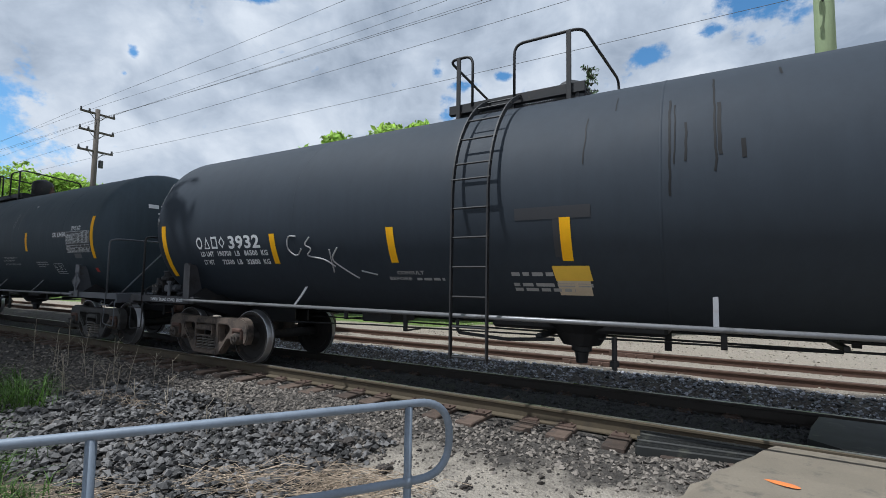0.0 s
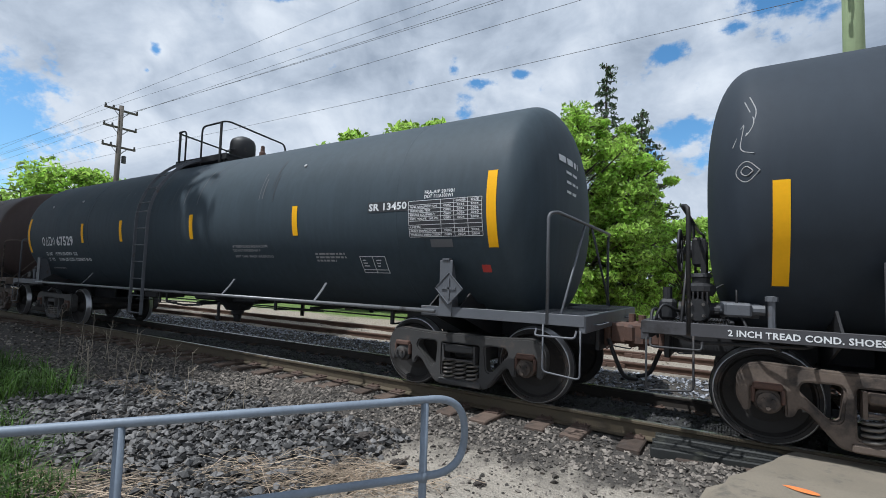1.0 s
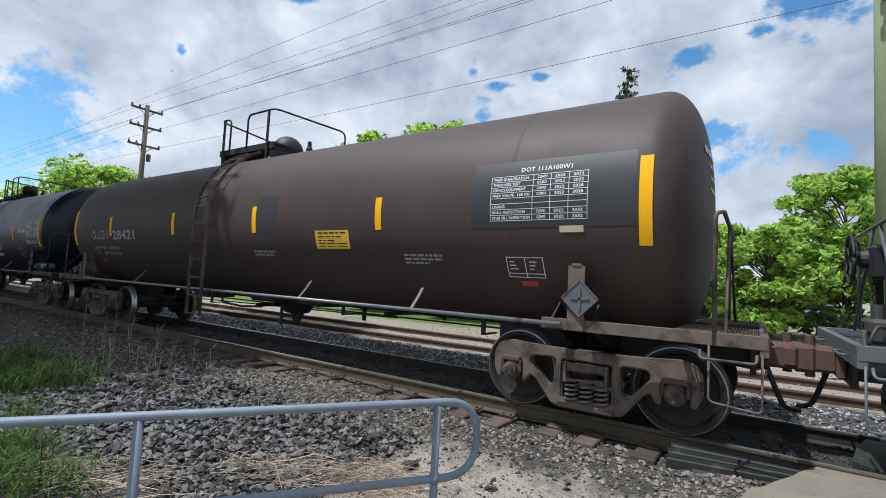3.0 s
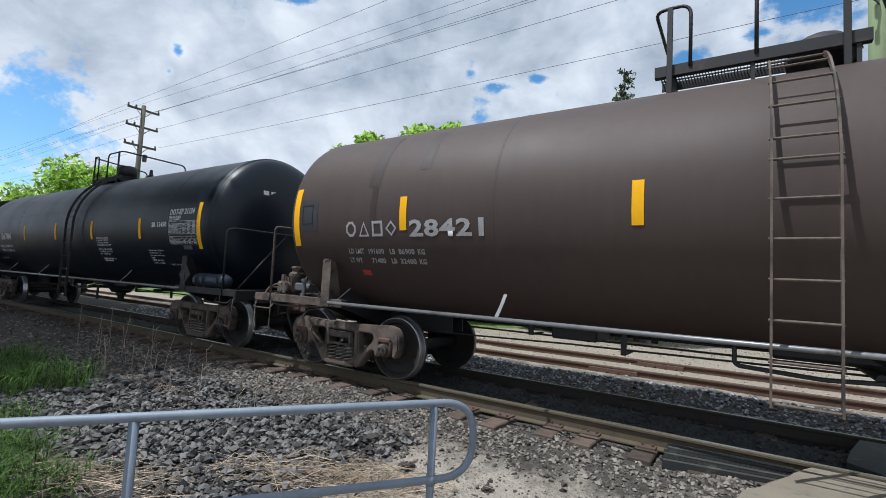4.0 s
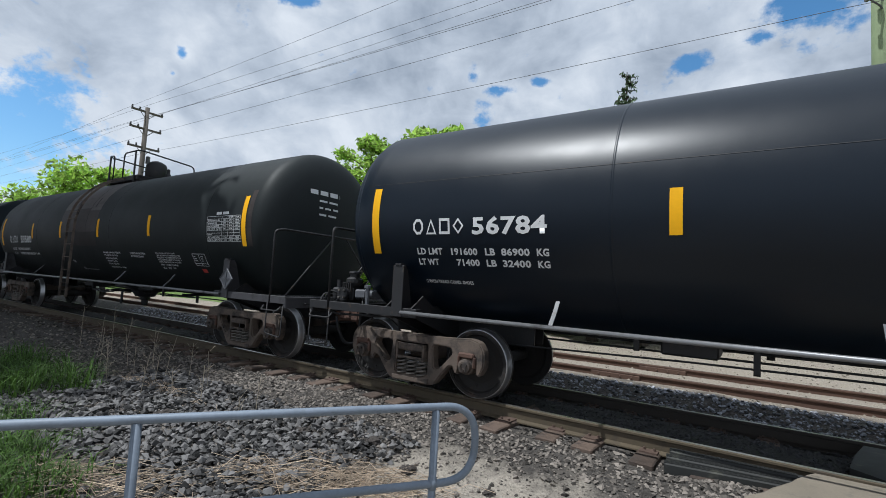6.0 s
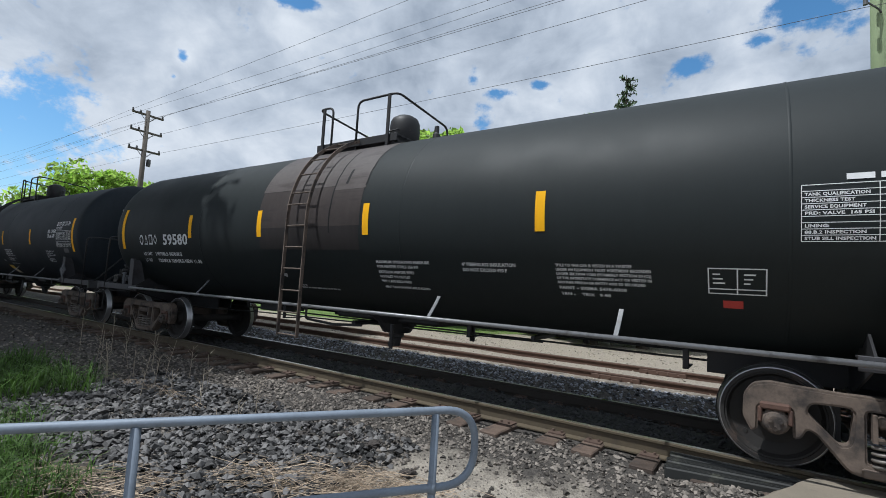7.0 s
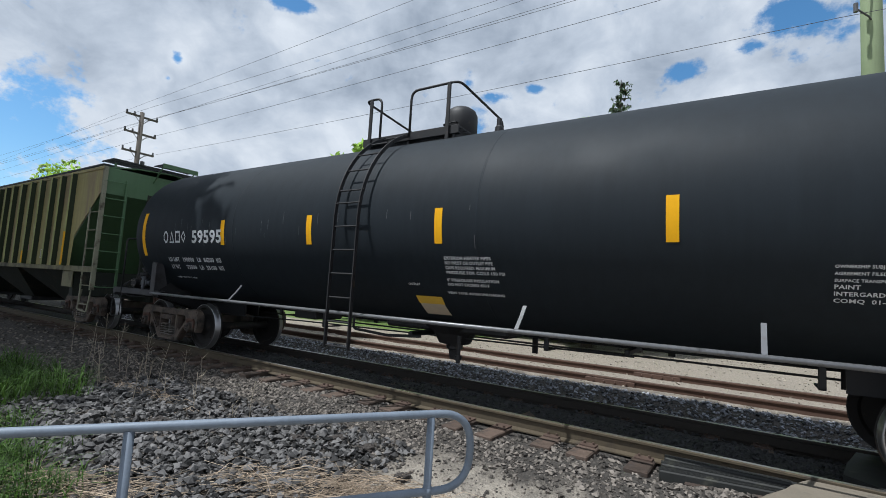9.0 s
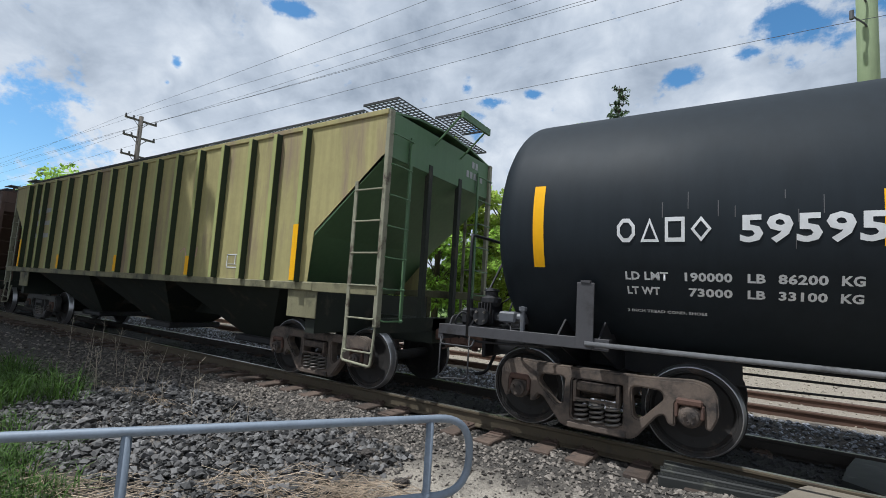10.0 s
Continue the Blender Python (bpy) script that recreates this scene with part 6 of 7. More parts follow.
    bv = part("brake_valve", mesh_of("valve", valve_bm), cast, car, "finned brake valve on the end platform")
    for n, f in (("valve_cap", valve_cap_bm), ("pipe_bracket", pipe_bracket_bm), ("retainer", retainer_bm), ("pipe_cap", filler_bm), ("brake_pipe", brake_pipe_bm)):
        part(n, mesh_of(n, f), "grey_iron" if n in ("retainer", "pipe_cap") else cast, bv)
    for k in range(5):
        part("fin", mesh_of("fin", fin_bm), cast, bv, at=(-7.68 + 0.04 * k, 0, 0))
    for k in range(4):
        part("bolt", mesh_of("valve_bolt", bolt_bm), "spring", bv, at=(-7.60 + 0.075 * math.cos(1.57 * k + 0.8), 0, 1.25 + 0.075 * math.sin(1.57 * k + 0.8)))
    part("valve_pipe", mesh_of("valve_pipe", valve_pipe_bm), cast, bv, smooth=True)
    if end_gear == "reservoir":
        tank = part("air_reservoir", mesh_of("reservoir", reservoir_bm), "reservoir", car, "smooth blue black air reservoir", smooth=True)
        for x in (6.78, 7.02, 7.5):
            part("clamp", mesh_of("reservoir_clamp", reservoir_clamp_bm), "reservoir", tank, at=(x, 0, 0))
    turned = pose(0, 0, 0, 0, 0, 180)
    hb = part("hand_brake", mesh_of("brake_box", brake_box_bm), "black_iron", car, "hand brake gear box on two posts", turned)
    part("brake_wheel", mesh_of("brake_wheel", brake_wheel_bm), "black_iron", hb, "spoked hand brake wheel", smooth=True)
    part("chain", mesh_of("chain", chain_bm), "black_iron", hb, "hanging brake chain")
    ladder(car, ladder_x, ladder_mat or iron)
    top_platform(car, ladder_x if deck_x is None else deck_x, dark, platform, dome, deck_up)
    truck(car, trucks[0], truck_mat, hub)
    truck(car, trucks[1], truck_mat, hub)
    return car


CAR_A, CAR_B, CAR_C, CAR_D, CAR_E, CAR_F = -1.60, -18.27, -34.97, -51.67, -68.38, -85.05
TRAIN = []


def stripes_of(*xs):
    return [(x, i in (0, len(xs) - 1)) for i, x in enumerate(xs)]


car_a = tank_car(CAR_A, "tank_slate", "slate grey tank car with chalk scrawls, white lettering and drips", "black_iron", "truck_brown", "rust",
                 stripes_of(6.95, 3.6, 0.43, -1.84, -4.07, -6.95), ladder_x=-0.60, ladder_mat="black_iron", drop=-0.36, platform="slant", dome="low", trucks=(-6.16, 6.40), struts=(-3.5, 1.78))
car_b = tank_car(CAR_B, "tank_grey", "grey black tank car with white lettering and black trucks", "grey_iron", "truck_dark", "rust",
                 stripes_of(6.99, 3.65, 0.83, -1.86, -3.73, -6.99), ladder_x=-0.69, platform="rusty_valve", deck_x=-0.63, struts=(-3.6, 1.9, 4.15))
car_c = tank_car(CAR_C, "tank_brown", "weathered brown black tank car with patched paint", "truck_brown", "truck_brown", "rust",
                 stripes_of(7.07, 3.60, 0.75, -2.0, -4.94, -7.07), drop=0.06, trucks=(-6.34, 6.42), ladder_x=-0.70, deck_x=-1.16, dome="ball", deck_up=0.13, platform="wide", struts=(-3.5, 2.05, 4.26))
car_d = tank_car(CAR_D, "tank_gloss", "freshly painted gloss black tank car", "black_iron", "truck_brown", "rust",
                 stripes_of(6.78, 4.4, 1.89, -0.5, -3.0, -6.78), end_gear="reservoir", trucks=(-6.32, 6.33), ladder_x=0.87, deck_x=-0.06, dome="drum", platform="wide", head="dished_tank", struts=(-4.2, -1.5, 3.68))
car_e = tank_car(CAR_E, "tank_char", "charcoal tank car with a bare brown band at its dome", "black_iron", "truck_brown", "rust",
                 stripes_of(6.83, 3.36, 0.74, -1.72, -3.94, -6.83), stripe_mat="yellow", ladder_mat="truck_brown", ladder_x=-0.58, drop=0.09, trucks=(-6.27, 6.39), struts=(-3.5, 1.92, 4.2))
car_f = tank_car(CAR_F, "tank_coal", "coal grey tank car with clean white lettering", "black_iron", "truck_brown", "rust",
                 stripes_of(6.8, 3.48, 0.8, -1.6, -3.9, -6.8), ladder_x=-0.68, deck_x=-0.58, trucks=(-6.22, 6.38), struts=(-3.52, 1.92, 4.2))
TRAIN += [(car_a, CAR_A), (car_b, CAR_B), (car_c, CAR_C), (car_d, CAR_D), (car_e, CAR_E), (car_f, CAR_F)]


# ---- lettering and marks on the tank cars ----
def number_line(car, mark, number, z=2.03, size=0.22, mat="lettering"):
    """The owner's mark in plain blocks and the car's number; each is (x from, x to)."""
    (m0, m1), (txt, n0, n1) = mark, number
    g = (m1 - m0) * 0.06
    w = ((m1 - m0) - 3 * g) / 4
    blocks_on(car, m0, z, size, [w] * 4, g, mat)
    letter_on(car, txt, n0, z, size, mat, n1 - n0, bold=0.005, name="car_number")


def end_marks(car, seed, mat="lettering_dull"):
    """Small print on the leading head of the tank."""
    rng = random.Random(seed)
    bm = bmesh.new()
    for i, (w, h) in enumerate(((0.70, 0.085), (0.46, 0.036), (0.46, 0.036), (0.42, 0.036))):
        z = 3.02 - 0.13 * i
        y = -0.62 if i == 0 else -0.42
        c = 0
        while c < w:
            l = min(rng.uniform(0.08, 0.22), w - c)
            pts = []
            for dy, dz in ((0, 0), (l, 0), (l, h), (0, h)):
                yy, zz = y + c + dy, z + dz
                rr = min(1.0, math.hypot(yy, zz - ZC) / R)
                s = rr ** (1 / 0.72)
                pts.append(bm.verts.new((7.08 + 0.47 * max(0.0, 1 - s * s) ** 0.45 + 0.012, yy, zz)))
            bm.faces.new(pts)
            c += l + 0.05
    part("end_lettering", bm, mat, car)


def capacity_plate(car, x, z, w=0.46, h=0.27, mat="lettering"):
    """A small framed stencil, slanting with the flank."""
    bm = bmesh.new()
    a, t = arc_of(z), 0.011
    quad(bm, x, x + w, a, a + t, 1)
    quad(bm, x, x + w, a + h - t, a + h, 1)
    quad(bm, x, x + w, a + 0.05, a + 0.062, 1)
    for k in (0, w * 0.5, w - t):
        quad(bm, x + k, x + k + t, a + t, a + h - t)
    for k in range(3):
        quad(bm, x + 0.04, x + 0.04 + (0.10, 0.08, 0.06)[k], a + 0.11 + 0.045 * k, a + 0.125 + 0.045 * k, 1)
        quad(bm, x + w * 0.62, x + w * 0.62 + (0.05, 0.07, 0.09)[k], a + 0.11 + 0.045 * k, a + 0.125 + 0.045 * k, 1)
    part("capacity_stencil", wrap_arc(bm, 0.006), mat, car, "white framed stencil")


def scrawl(car, strokes, mat="lettering_dull", r=0.012, name="scrawl"):
    """Chalk lines drawn on the flank."""
    bm = bmesh.new()
    for st in strokes:
        pts = [on_tank(x, z, 0.004) for x, z in st]
        tube(bm, [p for p in smooth_path(pts, 0.10, 4)], r, 5)
    part(name, bm, mat, car, "chalk scrawl")


def drips(car, runs, mat="drip"):
    for x, z0, z1, w in runs:
        bm = bmesh.new()
        quad(bm, x, x + w, arc_of(z0), arc_of(z1))
        for v in bm.verts:
            v.co.x += 0.012 * noise.noise((x * 9, v.co.z * 7, 0))
        part("drip_stain", wrap_arc(bm, 0.004), mat, car, "black drip stain", smooth=True)


def weights(car, x0, rows, mat="lettering", size=0.085):
    for z, items in rows:
        for s, x, w in items:
            letter_on(car, s, x, z, size, mat, w, bold=0.006)


# slate grey car
number_line(car_a, (-5.99, -5.22), ("3932", -5.14, -4.36), 1.965, 0.205)
weights(car_a, 0, ((1.845, (("LD LMT", -5.93, 0.36), ("190700", -5.48, 0.37), ("LB", -5.02, 0.13), ("86500", -4.78, 0.32), ("KG", -4.38, 0.16))),
                   (1.71, (("LT WT", -5.91, 0.28), ("72300", -5.40, 0.30), ("LB", -5.02, 0.13), ("32800", -4.78, 0.32), ("KG", -4.38, 0.16)))), "lettering", 0.085)
letter_on(car_a, "CONSULT", -1.86, 1.56, 0.055, "lettering_dull", 0.42)
letter_on(car_a, "BEFORE", -2.02, 1.485, 0.055, "lettering_dull", 0.36)
bars_on(car_a, -1.58, 1.485, [0.42], 0.04, 0.075, "lettering_dull", 3)
bars_on(car_a, -0.25, 1.55, [0.5, 0.0, 0.9, 0.7], 0.05, 0.075, "lettering_dull", 4)
scrawl(car_a, [[(-3.55, 2.10), (-3.72, 2.12), (-3.78, 1.92), (-3.60, 1.80), (-3.48, 1.92)], [(-3.28, 2.08), (-3.42, 1.97), (-3.25, 1.92), (-3.42, 1.82), (-3.05, 1.76), (-2.9, 1.66)],
               [(-2.93, 1.90), (-2.97, 1.58)], [(-2.78, 1.92), (-2.95, 1.76), (-2.75, 1.62), (-2.55, 1.5)], [(-2.45, 1.60), (-2.2, 1.55)]])
patch_on(car_a, -0.12, 0.70, 2.15, 2.28, "patch", label="dark repaint patch")
patch_on(car_a, 0.30, 0.42, 1.75, 2.15, "patch", label="dark repaint patch")
patch_on(car_a, 0.26, 0.66, 1.50, 1.66, "decal_yellow", "warning_decal", "yellow warning decal", 0.006, -0.02)
patch_on(car_a, 0.27, 0.63, 1.34, 1.50, "decal_pale", "warning_decal", "pale paper decal", 0.006)
drips(car_a, [(1.42, 2.30, 3.32, 0.02), (1.47, 2.6, 3.25, 0.012), (1.56, 2.62, 3.02, 0.02), (1.80, 2.5, 3.55, 0.018), (1.83, 2.65, 3.2, 0.03), (2.01, 2.6, 2.78, 0.035), (2.35, 3.45, 3.56, 0.02),
              (0.62, 2.7, 3.25, 0.012), (0.9, 3.3, 3.5, 0.01)])
scrawl(car_a, [[(-7.20, 3.20), (-7.12, 2.95), (-7.22, 2.80), (-7.10, 3.05), (-7.16, 3.25)], [(-7.10, 2.50), (-7.20, 2.62), (-7.30, 2.50), (-7.20, 2.38), (-7.10, 2.50)], [(-7.15, 2.5), (-7.20, 2.56), (-7.25, 2.5), (-7.20, 2.45), (-7.15, 2.5)],
               [(-7.30, 2.75), (-7.20, 3.0), (-7.25, 2.70), (-7.14, 2.66)]], "lettering_dull", 0.005)
bm = fit_width(text_bm("2 INCH TREAD COND. SHOES", 0.055, 1.05, 0.002), 1.05)
for v in bm.verts:
    v.co = Vector((-7.35 + v.co.x, -1.431, 1.045 + v.co.z))
part("lettering", bm, "lettering", car_a)

# grey black car
number_line(car_b, (-6.10, -5.31), ("67529", -5.22, -4.25))
weights(car_b, -6.05, ((1.785, (("LD LMT", -6.05, 0.39), ("191900", -5.51, 0.40), ("LBS", -5.07, 0.20), ("87050", -4.84, 0.34), ("KGS", -4.42, 0.21))),
                       (1.65, (("LT  WT", -6.06, 0.38), ("71100", -5.42, 0.31), ("LBS", -5.07, 0.20), ("32250", -4.84, 0.34), ("KGSNEW 09-93", -4.42, 0.83)))))
bars_on(car_b, -6.15, 1.45, [0.74], 0.04, 0.06, "lettering_dull", 3)
patch_on(car_b, 5.12, 5.82, 2.34, 2.48, "patch", label="dark repaint patch")
letter_on(car_b, "SR 13450", 5.14, 2.365, 0.095, width=0.64, bold=0.005)
patch_on(car_b, 5.80, 6.88, 1.99, 2.46, "patch", label="dark repaint patch")
table_on(car_b, 5.81, 2.0, 1.06, 0.46, 9, 3, "lettering", ("2024", "2034"))
letter_on(car_b, "FRA-AIP 201901", 6.05, 2.535, 0.045, width=0.44)
letter_on(car_b, "DOT 111A100W1", 6.05, 2.48, 0.045, width=0.42)
patch_on(car_b, 6.12, 6.44, 1.87, 1.97, "gull", "data_plate", "grey data plate", 0.008)
capacity_plate(car_b, 4.87, 1.53, mat="lettering")
patch_on(car_b, 6.78, 6.90, 1.57, 1.66, "red_tag", "red_tag", "faded red square")
for k, (s, w) in enumerate((("4\" FIBERGLASS INSULATION", 0.92), ("DO NOT EXCEED 450 F", 0.72), ("VENT TANK WHEN UNLOADING", 1.0))):
    letter_on(car_b, s, 2.02, 1.90 - 0.065 * k - (0.03 if k == 2 else 0), 0.045, "lettering_dull", w)
bars_on(car_b, 4.0, 1.78, [0.6, 0.62, 0.4], 0.03, 0.055, "lettering_dull", 8)
patch_on(car_b, -6.82, -6.68, 1.56, 1.64, "red_tag", "red_tag", "red square")
for x, z in ((-5.9, 3.05), (-4.2, 3.1), (-0.9, 3.2), (3.6, 3.2)):
    bm = bmesh.new()
    p = on_tank(x, z, 0.0)
    lathe(bm, [(0.0, 0.03), (0.015, 0.03), (0.02, 0.02), (0.02, 0.0)], 10, "z")
    q = (p - Vector((x, 0, ZC))).to_track_quat("Z", "Y")
    part("insulation_plug", bm, "lettering_dull", car_b, at=Matrix.LocRotScale(p, q, None))
drips(car_b, [(-5.25, 2.3, 2.75, 0.012), (-3.45, 2.0, 3.1, 0.015), (-4.6, 2.5, 2.8, 0.008), (-6.45, 2.4, 2.6, 0.006), (-4.45, 2.3, 2.55, 0.006)])
for k in range(16):
    rr = random.Random(k + 50)
    x, z = rr.uniform(-2.2, 3.2), rr.uniform(2.6, 3.1)
    bm = bmesh.new()
    quad(bm, x, x + rr.uniform(0.008, 0.022), arc_of(z), arc_of(z + rr.uniform(0.25, 0.7)))
    part("rain_streak", wrap_arc(bm, 0.003), "gull" if k % 4 == 0 else "patch", car_b, smooth=True)
end_marks(car_b, 2, "lettering")

# weathered brown car
number_line(car_c, (-5.99, -5.05), ("28421", -4.84, -3.72), 2.055, 0.215, "lettering_dull")
weights(car_c, 0, ((1.82, (("LD LMT", -5.99, 0.30), ("191600", -5.62, 0.30), ("LB", -5.22, 0.10), ("86900", -5.06, 0.27), ("KG", -4.74, 0.12))),
                   (1.695, (("LT WT", -6.0, 0.24), ("71400", -5.58, 0.26), ("LB", -5.22, 0.10), ("32400", -5.06, 0.27), ("KG", -4.74, 0.12)))), "lettering_dull", 0.075)
patch_on(car_c, -5.83, -5.67, 1.52, 1.59, "red_tag", "red_tag", "red square of paint")
patch_on(car_c, 0.83, 1.36, 2.11, 2.74, "patch", label="blue black repaint patch")
bars_on(car_c, 0.67, 1.80, [0.60, 0.52], 0.035, 0.06, "lettering_dull", 21)
patch_on(car_c, -5.62, -5.40, 2.75, 3.62, "stain", "stain", "dark rain stain", 0.0025, -0.06)
patch_on(car_c, -5.53, -5.42, 2.2, 2.74, "stain", "stain", "dark rain stain", 0.0025)
patch_on(car_c, -4.78, -4.60, 2.95, 3.60, "stain", "stain", "dark rain stain", 0.0025, -0.05)
patch_on(car_c, -6.98, -6.60, 2.15, 2.62, "patch", label="dark blue black repaint patch")
bm = bmesh.new()
for a, b, c, d in ((-6.93, -6.70, 2.25, 2.262), (-6.93, -6.70, 2.53, 2.542), (-6.93, -6.92, 2.25, 2.54), (-6.71, -6.70, 2.25, 2.54)):
    quad(bm, a, b, arc_of(c), arc_of(d))
part("panel_seam", wrap_arc(bm, 0.007), "drip", car_c)
patch_on(car_c, 5.10, 6.98, 2.12, 2.90, "patch", label="blue black repaint patch")
table_on(car_c, 5.36, 2.2, 1.14, 0.52, 8, 3, "lettering", ("2022", "2032"))
letter_on(car_c, "DOT 111A100W1", 5.72, 2.76, 0.055, width=0.6)
patch_on(car_c, 2.30, 3.02, 1.87, 2.14, "decal_yellow", "warning_decal", "yellow warning decal", 0.006)
bars_on(car_c, 2.36, 2.08, [0.60, 0.5, 0.36], 0.035, 0.06, "drip", 10)
bars_on(car_c, 2.36, 1.90, [0.60], 0.055, 0.08, "drip", 11)
capacity_plate(car_c, 5.52, 1.56)
patch_on(car_c, 5.66, 5.86, 1.46, 1.52, "red_tag", "red_tag", "red square of paint")
patch_on(car_c, 6.20, 6.46, 2.06, 2.13, "decal_pale", "data_plate", "pale data plate", 0.008)
bars_on(car_c, 4.0, 1.78, [0.62, 0.62, 0.4], 0.03, 0.055, "lettering_dull", 12)
end_marks(car_c, 3, "lettering")

# gloss black car
number_line(car_d, (-6.12, -5.35), ("56784", -5.24, -4.28), 2.11, 0.20)
weights(car_d, 0, ((1.86, (("LD LMT", -6.09, 0.40), ("191600", -5.58, 0.40), ("LB", -5.08, 0.14), ("86900", -4.86, 0.36), ("KG", -4.42, 0.15))),
                   (1.73, (("LT WT", -6.09, 0.32), ("71400", -5.50, 0.33), ("LB", -5.08, 0.14), ("32400", -4.86, 0.36), ("KG", -4.42, 0.15)))))
letter_on(car_d, "2 INCH TREAD COND. SHOES", -6.05, 1.5, 0.05, width=0.72)
letter_on(car_d, "DOT-SP 21134", 5.67, 2.545, 0.115, width=0.93, bold=0.005)
letter_on(car_d, "SR 13450", 4.95, 2.31, 0.10, width=0.62, bold=0.005)
letter_on(car_d, "FRA-AIP 201901", 5.67, 2.475, 0.045, width=0.44)
letter_on(car_d, "DOT 111A100W1", 5.67, 2.425, 0.045, width=0.42)
table_on(car_d, 5.66, 1.955, 1.05, 0.46, 9, 3)
for k, (s, w) in enumerate((("EXTERIOR HEATER PIPES", 0.66), ("NO INLET OR OUTLET PIPE", 0.66), ("CAPS REQUIRED. MAXIMUM", 0.64), ("PRESSURE FOR COILS 150 PSI", 0.76))):
    letter_on(car_d, s, 2.14, 2.08 - 0.055 * k, 0.038, width=w)
for k, (s, w) in enumerate((("VENT TANK WHEN UNLOADING", 0.74), ('4" FIBERGLASS INSULATION', 0.72), ("DO NOT EXCEED 450 F", 0.56))):
    letter_on(car_d, s, 2.14, 1.82 - 0.055 * k, 0.038, width=w)
bars_on(car_d, 2.2, 1.60, [0.7, 0.45], 0.038, 0.055, "lettering", 14)
for k, (s, w, h) in enumerate((("OWNERSHIP SUBJECT TO A SECURITY", 0.66, 0.024), ("AGREEMENT FILED WITH THE", 0.50, 0.024), ("SURFACE TRANSPORTATION BOARD", 0.62, 0.024), ("PAINT", 0.17, 0.036), ("INTERGARD 3500", 0.46, 0.036), ("COMQ  10-2023", 0.46, 0.036))):
    letter_on(car_d, s, 4.66, 1.81 - 0.052 * k, h, width=w)
letter_on(car_d, "2 INCH TREAD COND. SHOES", 5.36, 1.53, 0.036, width=0.85)
patch_on(car_d, 6.16, 6.48, 1.85, 1.93, "gull", "data_plate", "grey data plate", 0.01)
end_marks(car_d, 4, "lettering")
bm = bmesh.new()
quad(bm, -6.98, 6.98, 0.405, 0.411, 1)
part("jacket_seam", wrap_arc(bm, 0.003), "black_iron", car_d)

# charcoal car with a bare band
number_line(car_e, (-6.03, -5.26), ("59580", -5.02, -4.04), 2.04, 0.215)
weights(car_e, 0, ((1.815, (("LD LMT", -5.96, 0.38), ("190700LB", -5.45, 0.55), ("86500KG", -4.85, 0.50))),
                   (1.68, (("LT WT", -5.97, 0.30), ("72300LB", -5.40, 0.50), ("32800KG NEW 11-98", -4.85, 1.15)))), size=0.075)
patch_on(car_e, -1.78, -0.01, 2.93, 3.86, "patch_bare", label="bare weathered brown panel")
patch_on(car_e, 0.0, 0.64, 2.86, 3.86, "patch_bare", label="bare weathered brown panel")
patch_on(car_e, -1.75, 0.62, 2.30, 2.925, "band_brown", label="brown stained panel", lift=0.0025)
patch_on(car_e, -1.72, 0.60, 1.95, 2.297, "stain_low", label="dark stained panel", lift=0.0025)
drips(car_e, [(-0.02, 2.2, 3.6, 0.03), (0.62, 2.9, 3.6, 0.02), (-1.05, 3.0, 3.3, 0.03), (0.2, 2.95, 3.2, 0.05)])
bm = bmesh.new()
a = arc_of(1.53)
f = [bm.verts.new(p) for p in ((-1.41, 0, a + 0.03), (-1.22, 0, a - 0.03), (-1.20, 0, a + 0.05), (-1.28, 0, a + 0.045), (-1.28, 0, a + 0.07))]
bm.faces.new(f)
part("pale_scrap", wrap_arc(bm, 0.007), "lettering_dull", car_e, "torn pale sticker")
for k, (s, w) in enumerate((("MAXIMUM OPERATING PRESSURE", 0.92), ("FOR HEATER COILS 150 PSI", 0.72), ("EXTERIOR HEATER PIPES", 0.63), ("NO INLET OR OUTLET", 0.54), ("PIPE CAPS REQUIRED", 0.54))):
    letter_on(car_e, s, 0.88, 1.772 - 0.062 * k - (0.012 if k > 1 else 0), 0.042, width=w)
letter_on(car_e, "VENT TANK WHEN UNLOADING", 0.89, 1.435, 0.040, width=0.80)
letter_on(car_e, "4\" FIBERGLASS INSULATION", 2.30, 1.765, 0.045, width=0.73)
letter_on(car_e, "DO NOT EXCEED 450 F", 2.30, 1.70, 0.045, width=0.61)
for k, (s, w) in enumerate((("TITLE TO THIS CAR IS VESTED IN A TRUSTEE", 0.80), ("UNDER AN EQUIPMENT TRUST AGREEMENT RECORDED", 0.98), ("UNDER SECTION 11303 (FORMERLY SECTION 20 (C))", 0.98), ("OF THE INTERSTATE COMMERCE ACT OR VESTED IN", 0.98), ("ANOTHER PERSON OR ENTITY AND SO RECORDED", 0.92))):
    letter_on(car_e, s, 3.51, 1.785 - 0.045 * k, 0.032, width=w)
letter_on(car_e, "PAINT - SIGMA 5478-6000", 3.52, 1.545, 0.040, width=0.72)
letter_on(car_e, "TRN -    TRIX   9-98", 3.53, 1.48, 0.040, width=0.54)
bars_on(car_e, -1.0, 1.38, [0.15, 0.9], 0.03, 0.05, "lettering_dull", 17)
table_on(car_e, 5.67, 2.035, 1.06, 0.47, 9, 3, "lettering", ("2014", "2024"))
bars_on(car_e, 5.96, 2.53, [0.4], 0.05, 0.06, "lettering", 19)
capacity_plate(car_e, 4.98, 1.57)
patch_on(car_e, 5.10, 5.26, 1.44, 1.51, "red_tag", "red_tag", "red square of paint")
patch_on(car_e, 6.93, 7.06, 1.95, 2.95, "band_brown", label="scuffed grey patch beside the strip", lift=0.0025)
end_marks(car_e, 5, "lettering")

